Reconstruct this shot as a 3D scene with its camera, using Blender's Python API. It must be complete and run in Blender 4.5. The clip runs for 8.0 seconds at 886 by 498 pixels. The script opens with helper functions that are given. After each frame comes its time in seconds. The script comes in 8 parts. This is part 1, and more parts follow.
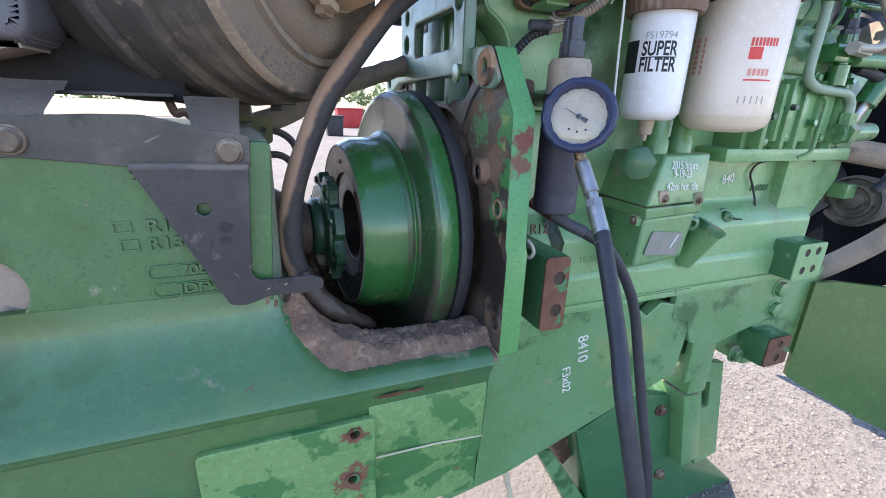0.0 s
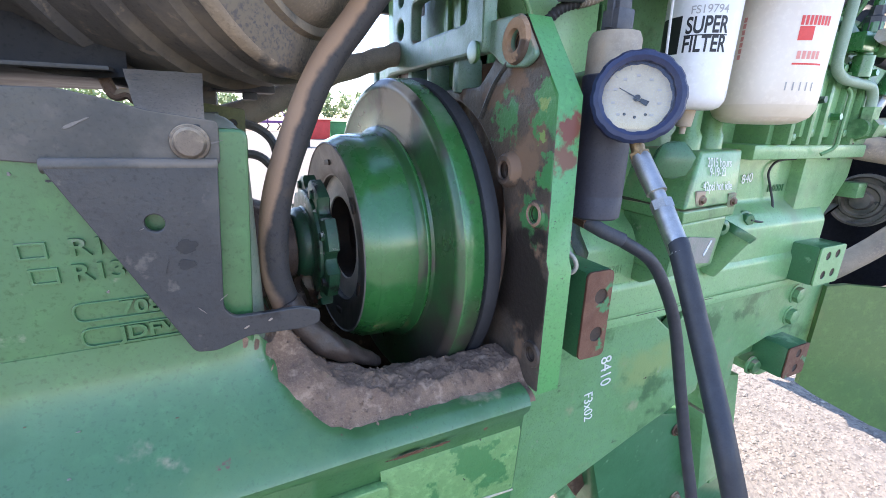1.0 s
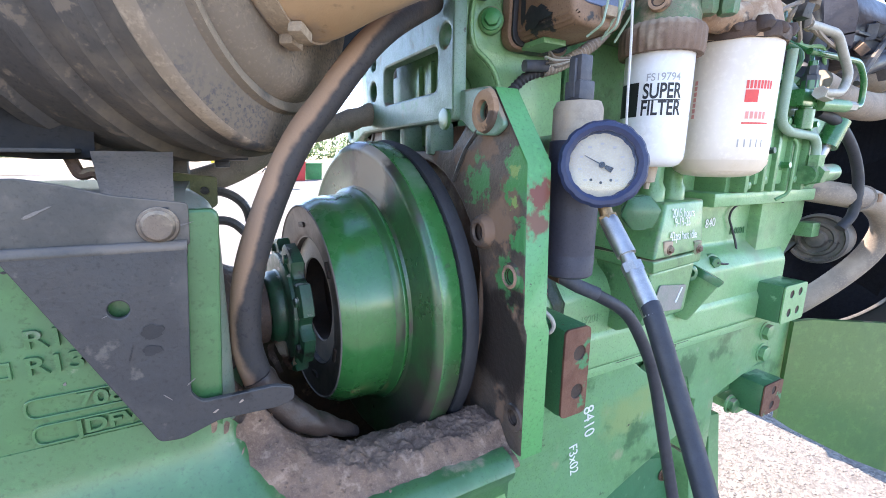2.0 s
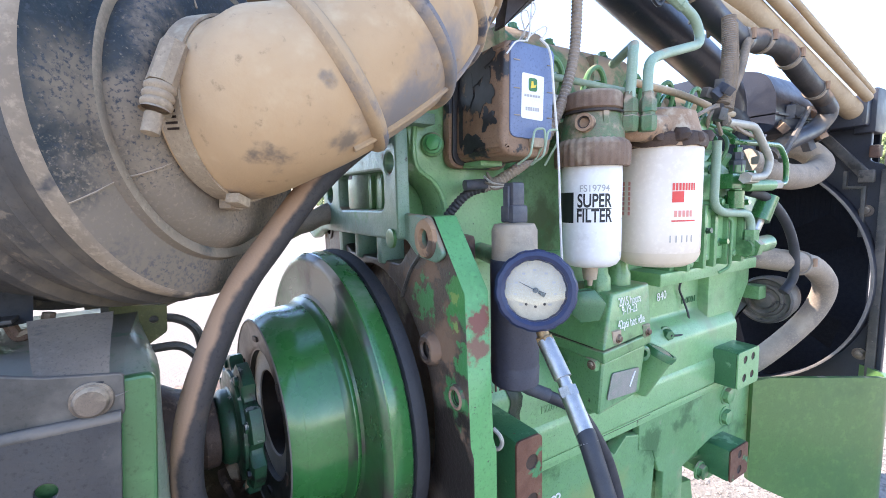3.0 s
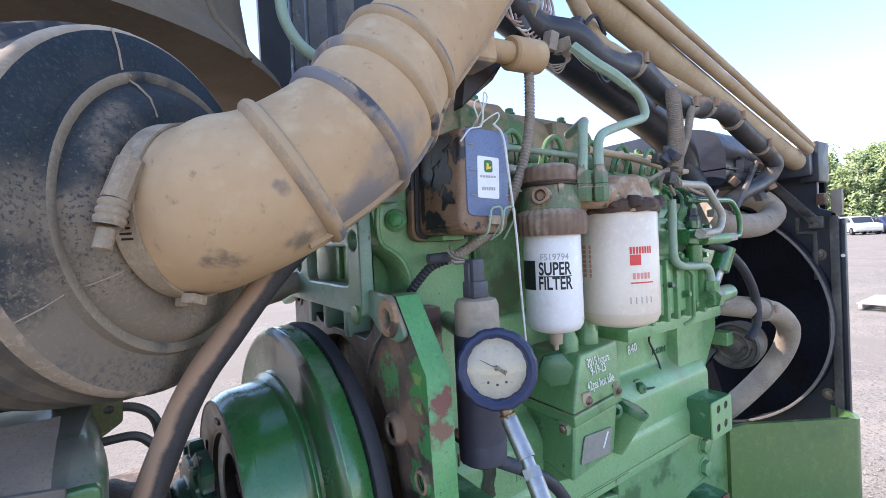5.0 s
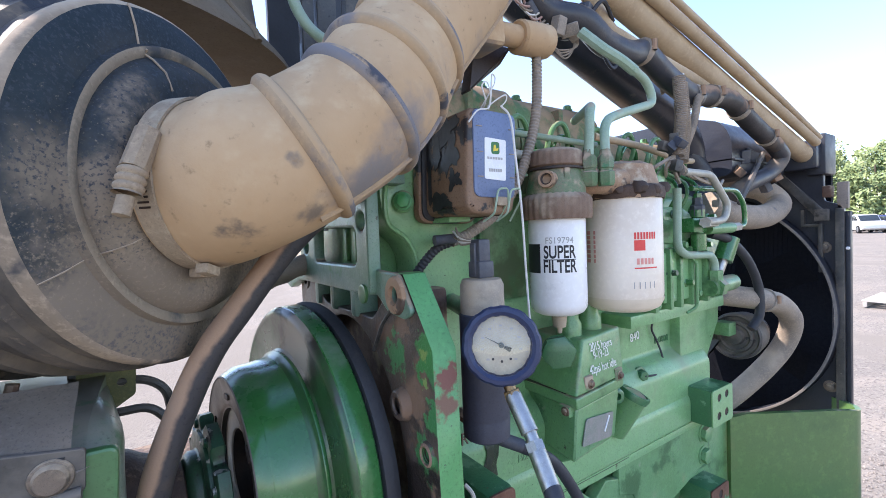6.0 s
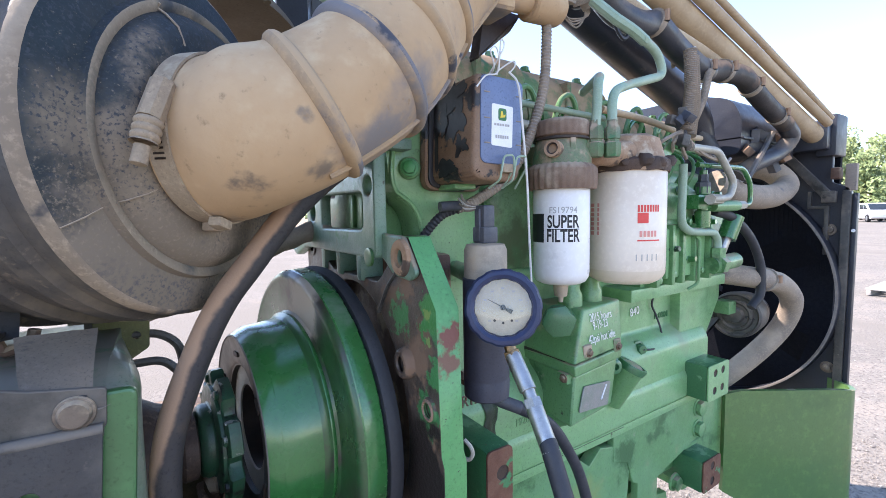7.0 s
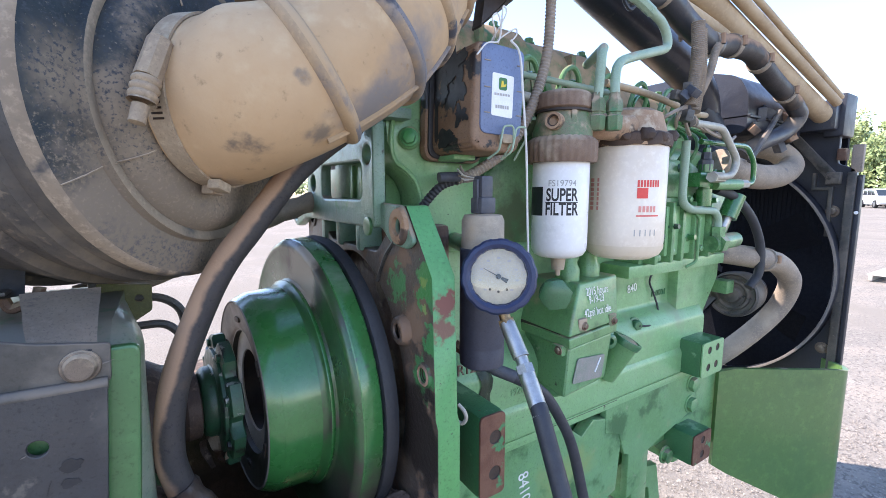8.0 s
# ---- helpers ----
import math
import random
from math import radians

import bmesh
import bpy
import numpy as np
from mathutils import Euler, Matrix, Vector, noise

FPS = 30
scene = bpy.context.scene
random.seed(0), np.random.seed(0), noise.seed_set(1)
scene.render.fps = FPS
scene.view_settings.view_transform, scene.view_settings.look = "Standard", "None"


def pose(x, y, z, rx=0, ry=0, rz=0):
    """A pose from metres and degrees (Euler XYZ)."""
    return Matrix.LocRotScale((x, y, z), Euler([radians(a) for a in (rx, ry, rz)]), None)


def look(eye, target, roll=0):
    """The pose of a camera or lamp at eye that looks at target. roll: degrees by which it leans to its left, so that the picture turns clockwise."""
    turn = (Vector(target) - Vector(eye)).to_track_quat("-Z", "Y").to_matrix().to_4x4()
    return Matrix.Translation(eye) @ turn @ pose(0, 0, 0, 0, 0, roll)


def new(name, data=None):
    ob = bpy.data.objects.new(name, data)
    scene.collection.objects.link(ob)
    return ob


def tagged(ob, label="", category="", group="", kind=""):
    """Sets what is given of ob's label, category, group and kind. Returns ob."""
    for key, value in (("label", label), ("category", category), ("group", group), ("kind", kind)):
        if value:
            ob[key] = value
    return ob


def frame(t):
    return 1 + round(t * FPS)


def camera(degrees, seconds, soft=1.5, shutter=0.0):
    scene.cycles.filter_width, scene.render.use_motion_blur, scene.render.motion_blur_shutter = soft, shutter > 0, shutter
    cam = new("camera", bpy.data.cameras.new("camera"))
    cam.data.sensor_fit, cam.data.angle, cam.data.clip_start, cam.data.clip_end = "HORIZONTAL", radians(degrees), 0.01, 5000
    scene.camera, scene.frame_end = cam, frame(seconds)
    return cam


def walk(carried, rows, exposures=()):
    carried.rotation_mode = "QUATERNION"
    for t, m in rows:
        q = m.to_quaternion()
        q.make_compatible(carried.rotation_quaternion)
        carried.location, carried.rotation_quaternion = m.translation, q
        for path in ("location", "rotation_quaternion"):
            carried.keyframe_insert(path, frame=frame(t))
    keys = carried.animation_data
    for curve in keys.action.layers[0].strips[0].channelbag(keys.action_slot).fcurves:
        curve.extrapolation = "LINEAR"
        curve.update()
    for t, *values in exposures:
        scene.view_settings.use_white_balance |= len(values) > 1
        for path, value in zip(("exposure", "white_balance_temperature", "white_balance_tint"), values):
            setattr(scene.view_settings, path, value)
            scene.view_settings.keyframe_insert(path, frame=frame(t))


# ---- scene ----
cam = camera(92.0, 8.0, 0.9)
# seconds, place in metres, turn in degrees
PATH = [
    (0, 0.0000, 0.0000, 1.2500, 71.697, -1.702, -20.998),
    (0.2, -0.0054, 0.0501, 1.2365, 71.329, -1.522, -22.052),
    (0.5, -0.0054, 0.1007, 1.2207, 71.585, -1.411, -23.383),
    (0.7, -0.0080, 0.1179, 1.2188, 72.126, -1.314, -24.095),
    (1, -0.0145, 0.1380, 1.2170, 73.173, -1.392, -25.239),
    (1.2, -0.0168, 0.1493, 1.2165, 74.392, -1.389, -26.000),
    (2.3, 0.0020, 0.1439, 1.2741, 79.751, -0.039, -29.459),
    (2.5, 0.0156, 0.1424, 1.2945, 80.985, 0.200, -30.062),
    (2.7, 0.0205, 0.1332, 1.3202, 81.871, 0.609, -30.543),
    (3, 0.0266, 0.1181, 1.3529, 83.614, 1.381, -31.549),
    (3.2, 0.0366, 0.1084, 1.3764, 84.564, 1.747, -31.918),
    (3.5, 0.0441, 0.0971, 1.3976, 86.178, 2.333, -32.635),
    (4, 0.0416, 0.0853, 1.4060, 87.917, 2.786, -33.322),
    (4.2, 0.0408, 0.0842, 1.4062, 88.343, 2.920, -33.499),
    (5.3, 0.0466, 0.0974, 1.3977, 88.893, 2.835, -34.096),
    (5.5, 0.0454, 0.0963, 1.3937, 88.830, 2.723, -33.981),
    (6, 0.0360, 0.0907, 1.3838, 88.056, 2.235, -33.604),
    (6.5, 0.0288, 0.0862, 1.3724, 86.846, 1.616, -33.241),
    (7, 0.0275, 0.0815, 1.3629, 85.416, 1.026, -33.020),
    (7.5, 0.0316, 0.0802, 1.3549, 83.898, 0.493, -32.822),
    (8, 0.0294, 0.0719, 1.3501, 82.646, 0.103, -32.583),
]
EXPO = [(0.0, 1.73, 6700, 20), (0.5, 2.02, 6700, 20), (1.0, 2.09, 6700, 20), (2.5, 2.38, 6700, 20), (3.0, 2.22, 6700, 20), (3.5, 1.90, 6700, 20), (4.0, 1.68, 6700, 20), (5.5, 1.64, 6700, 20), (6.5, 1.71, 6700, 20), (7.5, 1.84, 6700, 20), (8.0, 1.84, 6700, 20)]
walk(cam, [(t, pose(x, y, z, rx, ry, rz)) for t, x, y, z, rx, ry, rz in PATH], EXPO)
# ---------------------------------------------------------------- light
SUN_AZ, SUN_EL = -42.0, 50.0   # degrees from +y towards +x, and above the horizon
world = bpy.data.worlds.new("sky")
scene.world = world
world.use_nodes = True
wn = world.node_tree.nodes
sky = wn.new("ShaderNodeTexSky")
sky.sky_type = "NISHITA"
sky.sun_disc = False
sky.sun_elevation = radians(SUN_EL)
sky.sun_rotation = radians(SUN_AZ)
sky.air_density, sky.dust_density, sky.ozone_density = 1.0, 0.05, 2.6
wn["Background"].inputs["Strength"].default_value = 0.16
world.node_tree.links.new(sky.outputs[0], wn["Background"].inputs["Color"])
sun = new("sun", bpy.data.lights.new("sun", "SUN"))
sun.data.energy, sun.data.angle, sun.data.color = 3.4, radians(0.5), (1.0, 0.95, 0.87)
az, el = radians(SUN_AZ), radians(SUN_EL)
sun.matrix_world = look((0, 0, 0), (-math.sin(az) * math.cos(el), -math.cos(az) * math.cos(el), -math.sin(el)))


# ---------------------------------------------------------------- materials
def mat(name, base, base2=None, rough=0.5, metal=0.0, scale=8.0, layers=(), bump=(90.0, 0.0006), spec=0.5, coarse=0.0, coat=0.0):
    """A painted, dusty or worn surface. layers: (colour, noise scale, low, high, rise with upward normal (or a place and the fall with the distance from it), roughness)."""
    m = bpy.data.materials.new(name)
    m.use_nodes = True
    nt = m.node_tree
    nd, ln = nt.nodes, nt.links
    b = nd["Principled BSDF"]
    geo = nd.new("ShaderNodeNewGeometry")
    pos = geo.outputs["Position"]

    def noise_tex(s, detail=5.0, off=0.0):
        n = nd.new("ShaderNodeTexNoise")
        n.inputs["Scale"].default_value, n.inputs["Detail"].default_value = s, detail
        n.inputs["Roughness"].default_value = 0.6
        if off:
            a = nd.new("ShaderNodeVectorMath")
            a.operation = "ADD"
            a.inputs[1].default_value = (off, off * 0.7, -off)
            ln.new(pos, a.inputs[0])
            ln.new(a.outputs[0], n.inputs["Vector"])
        else:
            ln.new(pos, n.inputs["Vector"])
        return n.outputs[0]

    def span(v, lo, hi):
        r = nd.new("ShaderNodeMapRange")
        r.interpolation_type = "SMOOTHSTEP"
        r.inputs["From Min"].default_value, r.inputs["From Max"].default_value = lo, hi
        ln.new(v, r.inputs["Value"])
        return r.outputs[0]

    def mixc(f, a, c):
        x = nd.new("ShaderNodeMix")
        x.data_type = "RGBA"
        ln.new(f, x.inputs[0])
        if isinstance(a, tuple):
            x.inputs[6].default_value = (*a, 1)
        else:
            ln.new(a, x.inputs[6])
        x.inputs[7].default_value = (*c, 1)
        return x.outputs[2]

    def mixf(f, a, c):
        x = nd.new("ShaderNodeMix")
        ln.new(f, x.inputs[0])
        if isinstance(a, float):
            x.inputs[2].default_value = a
        else:
            ln.new(a, x.inputs[2])
        x.inputs[3].default_value = c
        return x.outputs[0]

    base2 = base2 or tuple(v * 0.8 for v in base)
    col = mixc(span(noise_tex(scale), 0.35, 0.65), base, base2)
    col = mixc(span(noise_tex(scale * 14, 4.0, 3.1), 0.45, 0.8), col, tuple(min(1.0, v * (1.28 if max(base) < 0.38 else 1.08)) for v in base))
    if bump and max(base) < 0.38:
        col = mixc(span(noise_tex(max(scale * 30, 260.0), 3.0, 9.7), 0.52, 0.75), col, tuple(v * 0.74 for v in base))
    rg = mixf(span(noise_tex(scale * 3, 4.0, 7.0), 0.3, 0.7), rough, min(1.0, rough + 0.15))
    met = None
    if metal:
        b.inputs["Metallic"].default_value = metal
        met = metal
    for i, (c, s, lo, hi, up, r) in enumerate(layers):
        v = noise_tex(s, 6.0, 11.0 + 5.3 * i)
        if isinstance(up, tuple):
            far = nd.new("ShaderNodeVectorMath")
            far.operation = "DISTANCE"
            far.inputs[1].default_value = up[:3]
            ln.new(pos, far.inputs[0])
            ma = nd.new("ShaderNodeMath")
            ma.operation = "MULTIPLY_ADD"
            ln.new(far.outputs["Value"], ma.inputs[0])
            ma.inputs[1].default_value = -up[3]
            ln.new(v, ma.inputs[2])
            v = ma.outputs[0]
        elif isinstance(up, list):
            dot = nd.new("ShaderNodeVectorMath")
            dot.operation = "DOT_PRODUCT"
            dot.inputs[1].default_value = up
            ln.new(geo.outputs["Normal"], dot.inputs[0])
            ma = nd.new("ShaderNodeMath")
            ln.new(dot.outputs["Value"], ma.inputs[0])
            ln.new(v, ma.inputs[1])
            v = ma.outputs[0]
        elif up:
            sep = nd.new("ShaderNodeSeparateXYZ")
            ln.new(geo.outputs["Normal"], sep.inputs[0])
            ma = nd.new("ShaderNodeMath")
            ma.operation = "MULTIPLY_ADD"
            ln.new(sep.outputs[2], ma.inputs[0])
            ma.inputs[1].default_value = up
            ln.new(v, ma.inputs[2])
            v = ma.outputs[0]
        f = span(v, lo, hi)
        col = mixc(f, col, c)
        rg = mixf(f, rg, r)
        if metal:
            met = mixf(f, met, 0.0)
    ln.new(col, b.inputs["Base Color"])
    ln.new(rg, b.inputs["Roughness"])
    if metal and layers:
        ln.new(met, b.inputs["Metallic"])
    b.inputs["Specular IOR Level"].default_value = spec
    b.inputs["Coat Weight"].default_value, b.inputs["Coat Roughness"].default_value = coat, 0.16
    if bump:
        bp = nd.new("ShaderNodeBump")
        bp.inputs["Distance"].default_value = bump[1]
        bp.inputs["Strength"].default_value = 0.7
        h = noise_tex(bump[0], 5.0, 1.7)
        if coarse:
            ad = nd.new("ShaderNodeMath")
            ad.operation = "MULTIPLY_ADD"
            ln.new(noise_tex(bump[0] * 0.12, 3.0, 2.9), ad.inputs[0])
            ad.inputs[1].default_value = coarse
            ln.new(h, ad.inputs[2])
            h = ad.outputs[0]
        ln.new(h, bp.inputs["Height"])
        ln.new(bp.outputs[0], b.inputs["Normal"])
    return m


SCUFF = [(0.08, 0.498, 1.38), (0.105, 0.498, 1.382), (0.161, 0.49, 1.403), (0.136, 0.475, 1.457)]     # worn places on the elbow
DUST = (0.42, 0.32, 0.22)
GREASE = (0.035, 0.025, 0.02)
M_CAST = mat("faded_green_casting", (0.048, 0.143, 0.05), (0.062, 0.164, 0.07), 0.27, scale=4,
             layers=[((0.088, 0.18, 0.056), 3, 0.5, 0.7, 0, 0.32), ((0.3, 0.33, 0.26), 5, 0.82, 1.1, 0.16, 0.6), ((0.04, 0.125, 0.038), 7, 0.56, 0.7, 0, 0.3), (DUST, 18, 0.8, 1.0, 0.25, 0.85), ((0.15, 0.075, 0.05), 26, 0.68, 0.72, 0, 0.7), ((0.26, 0.28, 0.2), 22, 0.66, 0.76, 0, 0.6), ((0.02, 0.03, 0.02), 75, 0.72, 0.76, 0, 0.6), ((0.035, 0.1, 0.022), 14, 0.1, 0.3, (-0.34, 0.57, 0.985, 3.6), 0.3)], bump=(160, 0.0004), coarse=2.2, coat=0.45)
M_CASTMARK = mat("dusted_raised_casting_mark", (0.062, 0.155, 0.06), (0.055, 0.135, 0.05), 0.4, scale=30, layers=[((0.17, 0.2, 0.14), 40, 0.58, 0.72, 0, 0.7)])
M_CHIPPED = mat("chipped_yellowish_green_paint", (0.15, 0.3, 0.11), (0.115, 0.26, 0.09), 0.4, scale=6,
                layers=[((0.05, 0.185, 0.06), 11, 0.54, 0.57, 0, 0.4), ((0.055, 0.2, 0.068), 60, 0.62, 0.65, 0, 0.4), ((0.04, 0.06, 0.035), 60, 0.68, 0.72, 0, 0.6), ((0.2, 0.09, 0.05), 24, 0.68, 0.73, 0, 0.7), (DUST, 22, 0.78, 0.95, 0.2, 0.85), ((0.17, 0.08, 0.05), 60, 0.24, 0.34, (0.073, 0.507, 0.8, 14.0), 0.7), ((0.17, 0.08, 0.05), 60, 0.2, 0.3, (0.067, 0.507, 0.722, 11.0), 0.7)], bump=(170, 0.0009), coarse=1.2)
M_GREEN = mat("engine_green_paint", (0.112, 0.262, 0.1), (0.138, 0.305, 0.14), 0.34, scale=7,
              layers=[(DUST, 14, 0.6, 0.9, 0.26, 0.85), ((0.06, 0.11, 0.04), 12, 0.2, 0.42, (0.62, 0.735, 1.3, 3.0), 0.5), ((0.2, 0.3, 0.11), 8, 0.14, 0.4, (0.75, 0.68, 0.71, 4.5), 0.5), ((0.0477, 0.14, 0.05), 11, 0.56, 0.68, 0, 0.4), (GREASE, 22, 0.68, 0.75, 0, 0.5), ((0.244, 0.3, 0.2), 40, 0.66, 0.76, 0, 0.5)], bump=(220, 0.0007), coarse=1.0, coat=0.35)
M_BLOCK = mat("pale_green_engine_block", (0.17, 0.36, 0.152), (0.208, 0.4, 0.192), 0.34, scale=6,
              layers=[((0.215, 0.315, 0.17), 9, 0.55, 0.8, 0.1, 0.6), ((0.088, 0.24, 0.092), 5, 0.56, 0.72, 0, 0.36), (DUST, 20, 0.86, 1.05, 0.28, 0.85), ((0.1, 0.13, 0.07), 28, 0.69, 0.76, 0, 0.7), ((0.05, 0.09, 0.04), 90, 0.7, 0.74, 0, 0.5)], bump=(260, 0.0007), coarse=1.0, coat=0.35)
# Pale top layer mixes dust with sky reflection; placed brown paints reflected dirt.
M_FLY = mat("glossy_dark_green_paint", (0.024, 0.138, 0.034), (0.033, 0.165, 0.044), 0.2, scale=9,
            layers=[((0.28, 0.32, 0.27), 7, 0.78, 1.05, 0.32, 0.45), ((0.05, 0.06, 0.04), 20, 0.66, 0.74, 0, 0.3), ((0.05, 0.04, 0.032), 8, 0.1, 0.45, (0.24, 0.58, 0.88, 3.0), 0.35)], bump=(120, 0.0003), spec=0.5, coat=0.7)
# Darker copy of the drum green; crease shade is put into the fillet's colour.
M_FLYSHADE = mat("worn_green_fillet_crease_shade", (0.02, 0.09, 0.026), (0.026, 0.11, 0.03), 0.28, scale=7, layers=[((0.045, 0.042, 0.032), 9, 0.56, 0.68, 0, 0.32)], bump=(140, 0.0003), coat=0.4)
# Cream spot paints a sun patch amid painted shadow; lower brown paints reflected dirt.
M_FLYWEB = mat("dusty_drum_web_painted_sun_patch", (0.023, 0.098, 0.03), (0.032, 0.08, 0.03), 0.26, scale=8,
               layers=[((0.05, 0.045, 0.034), 9, 0.56, 0.72, 0.12, 0.4), ((0.036, 0.03, 0.021), 12, 0.15, 0.45, (0.2, 0.74, 1.25, 2.4), 0.5), ((0.42, 0.36, 0.29), 9, 0.08, 0.26, (0.195, 0.75, 1.225, 6.5), 0.85), ((0.055, 0.042, 0.034), 9, 0.1, 0.45, (0.2, 0.62, 0.9, 2.8), 0.4)], bump=(140, 0.0003), coat=0.3)
M_HUB = mat("greasy_worn_green_hub", (0.02, 0.085, 0.04), (0.04, 0.07, 0.045), 0.34, scale=25,
            layers=[((0.015, 0.013, 0.012), 30, 0.58, 0.66, 0, 0.4), ((0.36, 0.34, 0.3), 45, 0.66, 0.72, 0.12, 0.4)], bump=(160, 0.0008))
M_FLYDARK = mat("scuffed_dark_drum_face", (0.05, 0.044, 0.036), (0.085, 0.066, 0.052), 0.34, scale=10, layers=[(DUST, 9, 0.62, 0.95, 0.2, 0.7)])
M_PLATE = mat("grimy_brown_green_flange", (0.07, 0.054, 0.044), (0.115, 0.08, 0.06), 0.42, scale=12,
              layers=[((0.18, 0.11, 0.072), 14, 0.54, 0.64, 0, 0.75), ((0.025, 0.022, 0.02), 8, 0.56, 0.66, 0, 0.35), ((0.06, 0.2, 0.075), 9, 0.6, 0.64, 0, 0.38), ((0.21, 0.13, 0.085), 40, 0.2, 0.3, (0.3, 0.568, 1.172, 9.0), 0.75), ((0.2, 0.125, 0.085), 40, 0.25, 0.35, (0.3, 0.6, 1.262, 12.0), 0.75), ((0.055, 0.2, 0.07), 45, 0.24, 0.32, (0.3, 0.545, 1.105, 9.0), 0.4), ((0.06, 0.22, 0.08), 45, 0.22, 0.3, (0.3, 0.615, 1.22, 9.0), 0.4), ((0.05, 0.22, 0.06), 38, 0.22, 0.28, (0.3, 0.53, 1.24, 8.0), 0.35), ((0.06, 0.24, 0.08), 38, 0.24, 0.3, (0.3, 0.522, 1.16, 12.0), 0.35), ((0.03, 0.023, 0.02), 30, 0.1, 0.25, (0.3, 0.56, 1.02, 5.0), 0.38), ((0.2, 0.3, 0.08), 70, 0.3, 0.4, (0.3, 0.543, 1.236, 22.0), 0.45), ((0.2, 0.3, 0.08), 90, 0.36, 0.44, (0.3, 0.541, 1.2, 22.0), 0.45)], bump=(130, 0.0016))
M_EDGE = mat("bright_green_flange_edge", (0.064, 0.258, 0.074), (0.08, 0.29, 0.09), 0.35, scale=9,
             layers=[(DUST, 30, 0.72, 0.85, 0.2, 0.85), ((0.17, 0.045, 0.02), 42, 0.2, 0.34, (0.318, 0.518, 1.208, 12.0), 0.6), ((0.16, 0.065, 0.028), 50, 0.24, 0.42, (0.314, 0.517, 1.18, 12.0), 0.6), ((0.04, 0.07, 0.035), 80, 0.7, 0.74, 0, 0.5)], bump=(160, 0.0005), coat=0.3)
M_RUSTPAD = mat("rusty_machined_pad", (0.115, 0.045, 0.027), (0.18, 0.085, 0.052), 0.6, scale=30, layers=[((0.05, 0.2, 0.08), 22, 0.55, 0.6, 0, 0.45), ((0.05, 0.03, 0.025), 40, 0.66, 0.72, 0, 0.6)], bump=(300, 0.0008))
M_DARKHOLE = mat("oily_dark_iron", (0.03, 0.022, 0.018), (0.06, 0.035, 0.025), 0.55, scale=30)
M_BRACKET = mat("dusty_dark_steel", (0.047, 0.045, 0.042), (0.075, 0.069, 0.06), 0.36, scale=9,
                layers=[((0.17, 0.143, 0.118), 11, 0.46, 0.74, 0.24, 0.8), ((0.022, 0.022, 0.022), 13, 0.58, 0.66, 0, 0.3), ((0.11, 0.095, 0.082), 46, 0.6, 0.7, 0, 0.7), ((0.018, 0.018, 0.02), 34, 0.67, 0.71, 0, 0.45), ((0.34, 0.3, 0.26), 48, 0.72, 0.76, 0, 0.6)], bump=(180, 0.0008))
M_GUSSET = mat("scuffed_blue_black_steel", (0.03, 0.032, 0.037), (0.045, 0.045, 0.047), 0.34, scale=9,
               layers=[((0.1, 0.09, 0.08), 10, 0.52, 0.8, 0.24, 0.7), ((0.014, 0.016, 0.02), 14, 0.6, 0.66, 0, 0.3), ((0.1, 0.09, 0.08), 46, 0.62, 0.72, 0, 0.6), ((0.3, 0.27, 0.24), 48, 0.73, 0.77, 0, 0.6)], bump=(180, 0.0008))
M_CLIP = mat("tan_grey_dusty_sheet", (0.27, 0.22, 0.18), (0.33, 0.265, 0.21), 0.6, scale=14, layers=[((0.11, 0.1, 0.1), 20, 0.62, 0.7, 0, 0.5)], bump=(180, 0.0006))
M_BOLT = mat("dusty_steel_bolt", (0.13, 0.105, 0.085), (0.2, 0.155, 0.12), 0.55, metal=0.5, scale=60, layers=[(DUST, 40, 0.5, 0.75, 0.2, 0.85)])
M_GBOLT = mat("painted_green_bolt", (0.0424, 0.24, 0.07), (0.0637, 0.28, 0.1), 0.35, scale=50)
M_DIRT = mat("caked_oily_dirt", (0.225, 0.145, 0.1), (0.16, 0.102, 0.074), 0.95, scale=30, layers=[((0.32, 0.22, 0.16), 60, 0.54, 0.68, 0, 1.0), ((0.06, 0.11, 0.045), 40, 0.67, 0.72, 0, 0.8), ((0.09, 0.06, 0.047), 16, 0.6, 0.7, 0, 0.9)], bump=(140, 0.003), coarse=1.0)
M_RUBBER = mat("black_rubber", (0.022, 0.023, 0.028), (0.035, 0.035, 0.04), 0.55, scale=12, layers=[((0.2, 0.16, 0.12), 10, 0.68, 0.95, 0.12, 0.85)])
M_HOSE = mat("clean_black_hose", (0.02, 0.022, 0.03), (0.03, 0.032, 0.042), 0.45, scale=30, layers=[((0.15, 0.13, 0.11), 30, 0.72, 0.9, 0.1, 0.8)])
# Tan on left and upper faces: dust, plus a sunlit side put into colour.
M_DUSTHOSE = mat("dusty_rubber_hose_with_lit_side", (0.034, 0.032, 0.035), (0.05, 0.044, 0.042), 0.5, scale=9,
                 layers=[((0.09, 0.065, 0.05), 8, 0.52, 0.68, 0.0, 0.6), ((0.34, 0.215, 0.14), 7, 0.5, 0.68, [-0.36, -0.02, 0.28], 0.95), ((0.03, 0.028, 0.027), 40, 0.68, 0.73, 0, 0.6)], bump=(260, 0.0006), spec=0.3)
